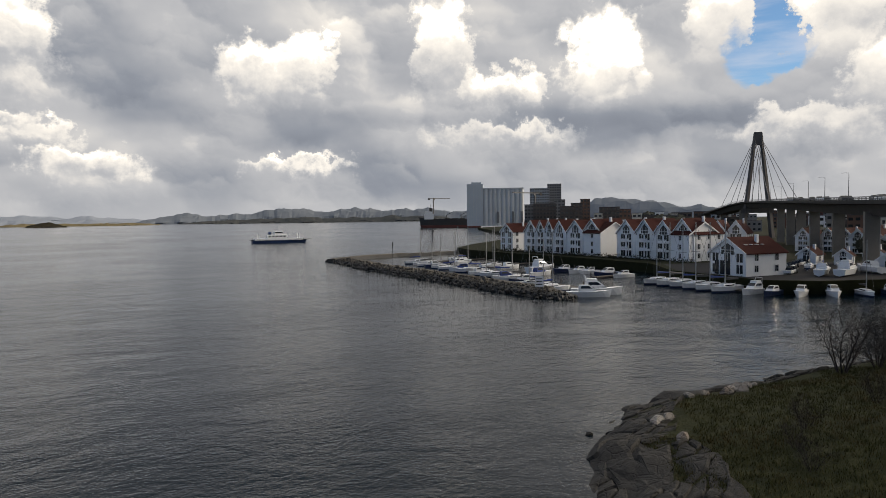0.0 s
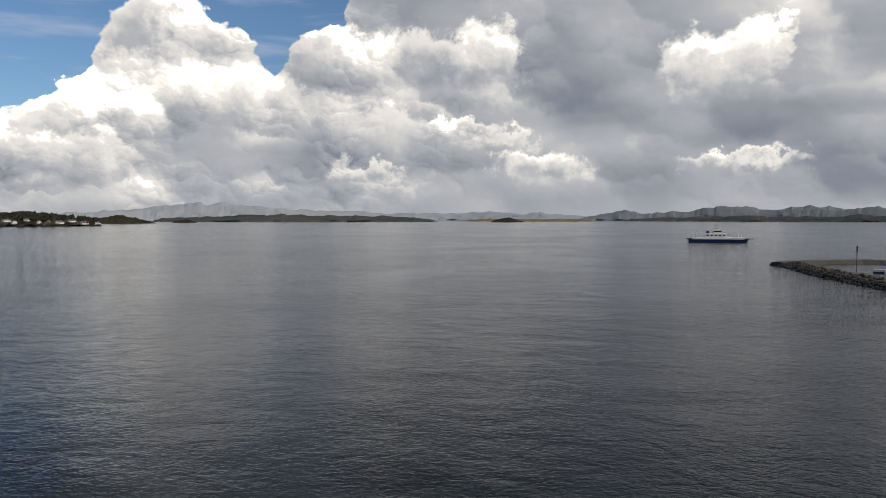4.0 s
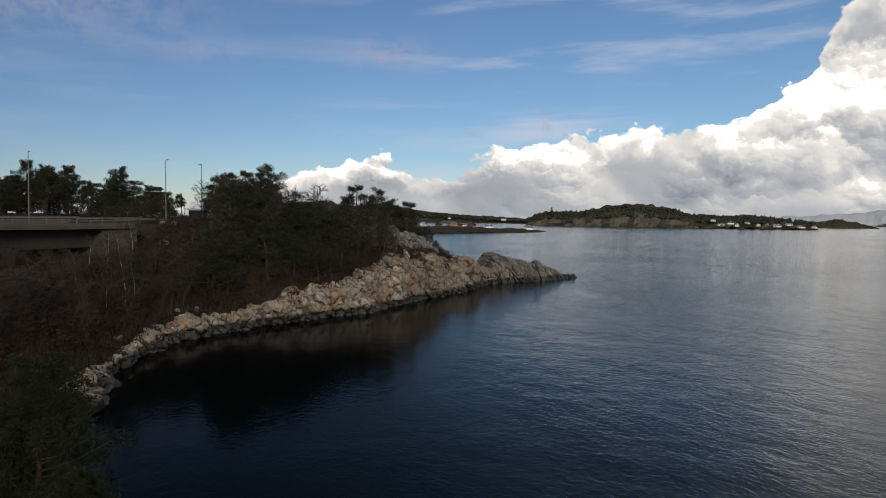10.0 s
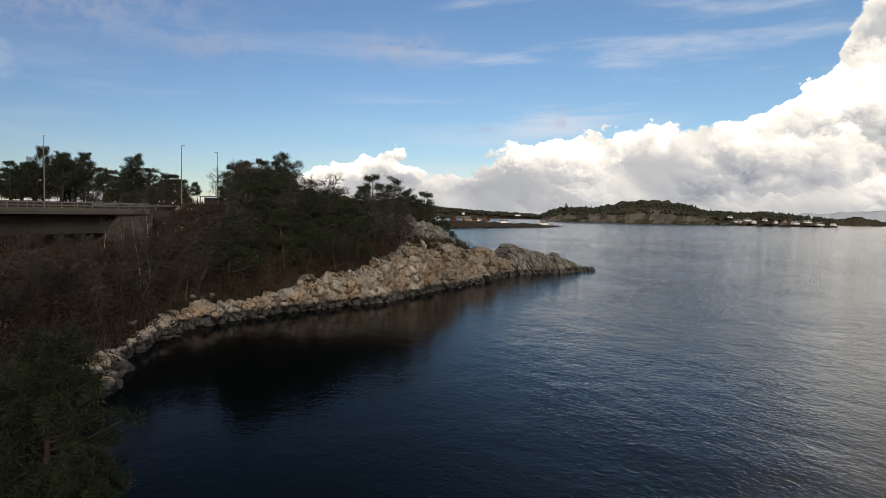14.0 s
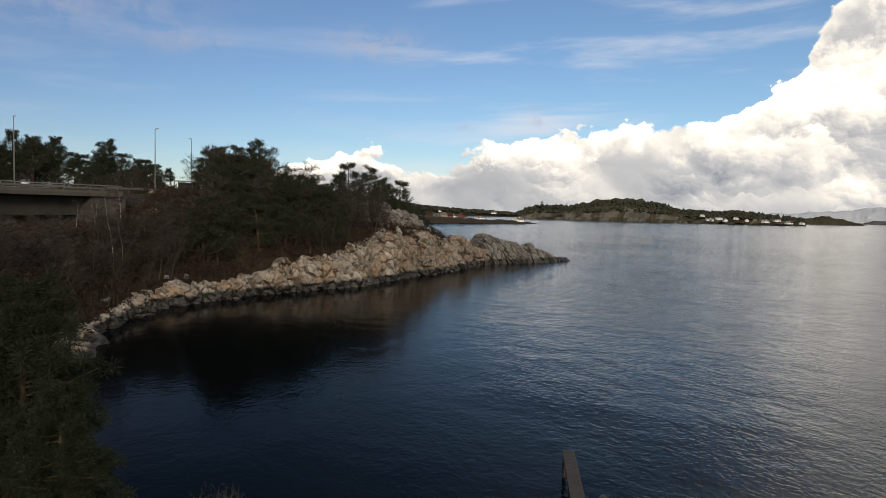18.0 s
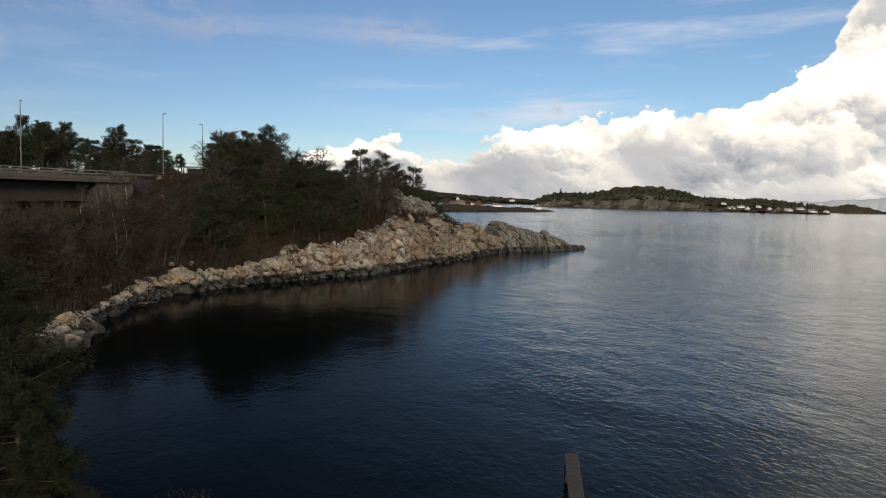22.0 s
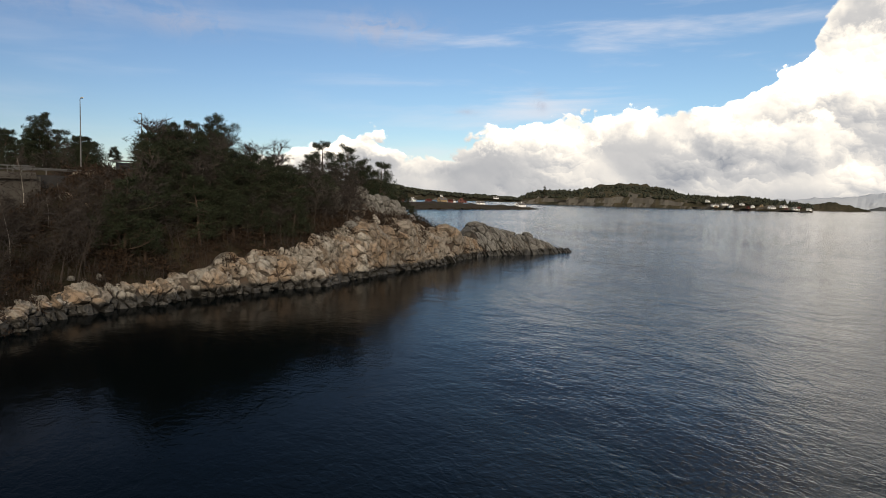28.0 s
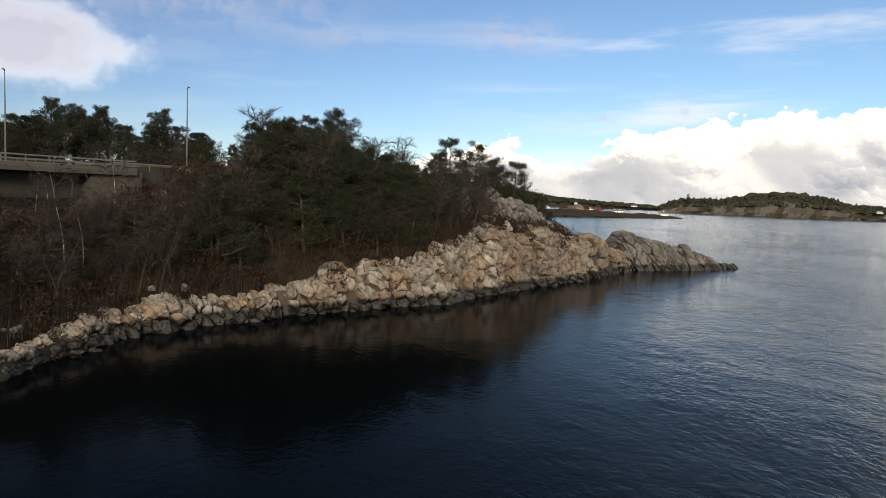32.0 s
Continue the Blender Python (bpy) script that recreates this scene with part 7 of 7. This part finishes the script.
# ---- marina ----
def motor_boat(name, L, hull_mat, label, fly=False, canvas=None):
    root = thing(name, label, "boat", group="boats in the marina")
    W = L * 0.33
    part("hull", hull(L, W, L * 0.12, 0.3, 10, 0.35, 0.4), hull_mat, root)
    cab = Mesh().rings([[(-L * 0.22, -W * 0.36, L * 0.12), (L * 0.2, -W * 0.30, L * 0.12), (L * 0.2, W * 0.30, L * 0.12), (-L * 0.22, W * 0.36, L * 0.12)],
                        [(-L * 0.22, -W * 0.34, L * 0.2), (L * 0.12, -W * 0.28, L * 0.2), (L * 0.12, W * 0.28, L * 0.2), (-L * 0.22, W * 0.34, L * 0.2)],
                        [(-L * 0.2, -W * 0.28, L * 0.265), (L * 0.02, -W * 0.24, L * 0.265), (L * 0.02, W * 0.24, L * 0.265), (-L * 0.2, W * 0.28, L * 0.265)]])
    part("cabin", cab, canvas or M_HULL_W, root)
    for s in (-1, 1):
        part("side_window", Mesh().rings([[(-L * 0.18, s * (W * 0.345 + 0.01), L * 0.195), (L * 0.08, s * (W * 0.30), L * 0.195), (L * 0.0, s * (W * 0.265), L * 0.25), (-L * 0.17, s * (W * 0.30 + 0.01), L * 0.25)], [(-L * 0.18, s * W * 0.30, L * 0.195), (L * 0.08, s * W * 0.26, L * 0.195), (L * 0.0, s * W * 0.22, L * 0.25), (-L * 0.17, s * W * 0.26, L * 0.25)]]), M_GLASS, root)
    part("windscreen", Mesh().rings([[(L * 0.125, -W * 0.26, L * 0.2), (L * 0.125, W * 0.26, L * 0.2), (L * 0.03, W * 0.23, L * 0.262), (L * 0.03, -W * 0.23, L * 0.262)], [(L * 0.1, -W * 0.26, L * 0.2), (L * 0.1, W * 0.26, L * 0.2), (L * 0.01, W * 0.23, L * 0.262), (L * 0.01, -W * 0.23, L * 0.262)]]), M_GLASS, root)
    rail = Mesh()
    rail.tube([(L * 0.1, -W * 0.4, L * 0.2), (L * 0.35, -W * 0.27, L * 0.22), (L * 0.49, 0, L * 0.235), (L * 0.35, W * 0.27, L * 0.22), (L * 0.1, W * 0.4, L * 0.2)], 0.03, 4)
    part("bow_rail", rail, M_STEEL, root)
    if fly:
        part("flybridge", Mesh().box(-L * 0.1, 0, L * 0.265, L * 0.2, W * 0.5, L * 0.05, bevel=0.1), M_HULL_W, root)
        part("radar_arch", Mesh().tube([(-L * 0.2, -W * 0.3, L * 0.26), (-L * 0.24, -W * 0.24, L * 0.38), (-L * 0.24, W * 0.24, L * 0.38), (-L * 0.2, W * 0.3, L * 0.26)], 0.09, 6), M_HULL_W, root)
    return root


def sail_boat(L, label, hull_mat, cover):
    root = thing("sailing_boat", label, "boat", group="boats in the marina")
    W = L * 0.3
    part("hull", hull(L, W, L * 0.11, 0.35, 12, 0.2, 0.5, 0.65), hull_mat, root)
    part("coach_roof", Mesh().box(L * 0.04, 0, L * 0.11, L * 0.36, W * 0.5, L * 0.045, bevel=0.12), M_HULL_W, root)
    for s in (-1, 1):
        part("cabin_window", Mesh().box(L * 0.04, s * W * 0.255, L * 0.122, L * 0.27, 0.05, L * 0.02), M_GLASS, root)
    part("stripe", hull(L * 1.003, W * 1.004, L * 0.03, 0.12, 12, 0.05, 0.3, 0.65), M_HULL_B, root, "navy band at the waterline")
    part("mast", Mesh().tube([(L * 0.08, 0, L * 0.1), (L * 0.08, 0, L * 1.35)], [0.11, 0.08], 6), M_LAMP, root)
    part("boom", Mesh().tube([(L * 0.08, 0, L * 0.24), (-L * 0.32, 0, L * 0.23)], 0.07, 6), M_STEEL, root)
    part("sail_cover", Mesh().tube([(L * 0.07, 0, L * 0.27), (-L * 0.1, 0, L * 0.255), (-L * 0.32, 0, L * 0.245)], [0.22, 0.18, 0.1], 6), cover, root)
    part("forestay", Mesh().tube([(L * 0.08, 0, L * 1.33), (L * 0.49, 0, L * 0.14)], 0.025, 3), M_STEEL, root)
    part("backstay", Mesh().tube([(L * 0.08, 0, L * 1.33), (-L * 0.49, 0, L * 0.12)], 0.025, 3), M_STEEL, root)
    part("spreader", Mesh().box(L * 0.08, 0, L * 0.75, 0.06, W * 0.75, 0.05), M_STEEL, root)
    return root


KINDS = [motor_boat("motor_boat", 8.5, M_HULL_W, "white motor boat with a dark windscreen at its berth"), motor_boat("motor_boat", 11.5, M_HULL_W, "large white motor yacht with a flybridge at its berth", True),
         motor_boat("motor_boat", 7.5, M_HULL_B, "motor boat with navy hull and white cabin"), motor_boat("motor_boat", 7.5, M_HULL_W, "white motor boat under a dark blue canvas cover", False, M_BLUE_CLOTH),
         sail_boat(9.5, "white sailing boat with furled sails and bare mast", M_HULL_W, M_BLUE_CLOTH), sail_boat(8.5, "white sailing boat with a dark sail cover", M_HULL_W, M_DARK_STEEL)]
used = [False] * len(KINDS)


def moor(k, x, y, turn, s=1.0):
    m = pose(x, y, 0.0, 0, 0, turn) @ Matrix.Diagonal((s, s, s, 1))
    if not used[k]:
        used[k] = True
        KINDS[k].matrix_basis = m
        return
    copy_thing(KINDS[k], m)


rm = random.Random(12)
for i in range(17):         # along the inside of the breakwater
    f = i / 16
    moor((4, 0, 5, 2, 5, 4, 3, 4, 0, 5, 4, 3, 5, 2, 4, 5, 4)[i], 61.0 + 10.5 * math.sin(min(1.0, 0.25 + (1 - f) * 1.0) * 2.2), 210 - f * 92, rm.choice((172, -8)) + rm.uniform(-6, 6), rm.uniform(0.85, 1.05))
for k, x, y, t, s in ((0, 68.5, 107.0, -28, 1.15), (1, 72.0, 109.6, -26, 0.85), (1, 90, 164, 20, 1.1), (0, 86, 176, 10, 1.0), (5, 84, 184, 15, 1.0), (2, 93.5, 158, 190, 1.0), (0, 95, 153, 190, 0.95), (0, 96.3, 150, 190, 0.9), (0, 80, 200, 200, 1.0), (4, 83, 207, 200, 1.0), (0, 85, 214, 190, 1.0), (5, 88, 222, 190, 0.9), (2, 96, 141.5, 185, 1.1), (0, 97.5, 137, 190, 0.9), (3, 83, 152, 12, 1.0)):
    moor(k, x, y, t, s)
for k, x, y, t, s in ((4, 95.6, 121, 188, 1.05), (5, 96.0, 117.2, 190, 1.2), (4, 96.2, 113.4, 188, 1.05), (5, 96.4, 109.8, 190, 1.2), (4, 96.6, 106, 188, 1.1), (5, 97.0, 102.4, 190, 1.2), (1, 98.5, 97.5, 195, 0.8), (2, 99.5, 94.2, 200, 0.9), (0, 103.3, 91.2, 215, 1.0), (0, 108.5, 88.8, 230, 1.0), (5, 114, 87, 240, 0.9), (2, 119, 85.5, 240, 0.9)):
    moor(k, x, y, t, s)
for k, x, y, t, s in ((0, 118, 99, 30, 1.1), (4, 124, 104, 40, 0.8), (1, 121, 96, 20, 0.9), (0, 130, 104, 60, 1.0), (0, 131, 99, 70, 1.1), (4, 137, 101, 50, 0.8), (5, 127, 110, 35, 0.8)):
    copy_thing(KINDS[k], pose(x, y, 2.95, 0, 0, t) @ Matrix.Diagonal((s, s, s, 1)))
for x0, y0, x1, y1 in ((68, 210, 74, 113), (101, 160, 88, 158), (102, 190, 82, 187), (99, 123, 98.5, 97), (100, 140, 90, 138), (97, 218, 76, 214)):
    L = math.hypot(x1 - x0, y1 - y0)
    pontoon = thing("pontoon", "grey floating timber pontoon with mooring posts", "pontoon", pose((x0 + x1) / 2, (y0 + y1) / 2, 0.05, 0, 0, math.degrees(math.atan2(y1 - y0, x1 - x0))), "pontoons in the marina")
    part("deck", Mesh().box(0, 0, 0.15, L, 2.0, 0.22, bevel=0.03), M_TEAK, pontoon)
    part("float", Mesh().box(0, 0, -0.3, L * 0.98, 1.7, 0.45), M_DARK_STEEL, pontoon)
    for k in range(max(2, int(L / 8))):
        part("mooring_post", Mesh().tube([(-L / 2 + (k + 0.5) * 8, 0.8, -2), (-L / 2 + (k + 0.5) * 8, 0.8, 1.6)], 0.13, 6), M_TEAK, pontoon)


def parked_car(x, y, z, turn, mat, label):
    root = thing("parked_car", label, "car", pose(x, y, z, 0, 0, turn), "cars in the boat yard")
    part("body", Mesh().box(0, 0, 0.3, 4.3, 1.75, 0.6, bevel=0.12), mat, root)
    part("cabin", Mesh().rings([[(-1.7, -0.8, 0.88), (1.0, -0.8, 0.88), (1.0, 0.8, 0.88), (-1.7, 0.8, 0.88)], [(-1.3, -0.65, 1.45), (0.3, -0.65, 1.45), (0.3, 0.65, 1.45), (-1.3, 0.65, 1.45)]]), M_GLASS, root)
    for a in (-1.35, 1.35):
        for b in (-0.8, 0.8):
            part("wheel", Mesh().tube([(a, b - 0.1, 0.32), (a, b + 0.1, 0.32)], 0.32, 10), M_DARK_STEEL, root)
    return root


car = parked_car(115, 104.5, 2.5, 30, M_HULL_W, "white parked car in the boat yard")
car_b = parked_car(117.5, 106, 2.5, 30, M_DARK_STEEL, "dark parked car in the boat yard")
for k in range(16):
    copy_thing(car if k % 3 == 0 else car_b, pose(114 + k % 8 * 3.6, 107 + k % 8 * 2.2 + k // 8 * 8, 2.5, 0, 0, 30 + rm.uniform(-8, 8)))
for k, f in enumerate((0.04, 0.16, 0.22, 0.3, 0.42, 0.5, 0.62, 0.68, 0.8, 0.93)):
    w = P3[int(np.argmin(abs(P3[:, 0] - (135 + 100 * f))))]
    lane = 2.2 if k % 2 else -2.2
    i = int(np.argmin(abs(P3[:, 0] - w[0])))
    tagged(copy_thing(car if k % 4 == 0 else car_b, pose(w[0] + side[i][0] * lane, w[1] + side[i][1] * lane, w[2] + 0.02, 0, 0, math.degrees(math.atan2(tan[i][1], tan[i][0])))), "car driving over the concrete bridge", "car", "cars on the bridge")
# hedge along the quay in front of the houses
hedge = Mesh()
rh = random.Random(8)
for i in range(620):
    f = rh.random()
    p = A.lerp(B, f) + Vector((-5.0 + rh.uniform(-1.0, 1.0), 0, 0))
    tuft(hedge, rh, Vector((p.x, p.y, 2.5 + rh.uniform(-0.6, 0.9))), 0.9, 14, 0.8)
tagged(new("hedge", hedge.data("hedge", M_HEDGE)), "dark bushes along the quay below the houses", "hedge", kind="stuff")
# a channel marker near the island
copy_thing(pole, pose(-700, 470, 0) @ Matrix.Diagonal((0.5, 0.5, 0.7, 1)))
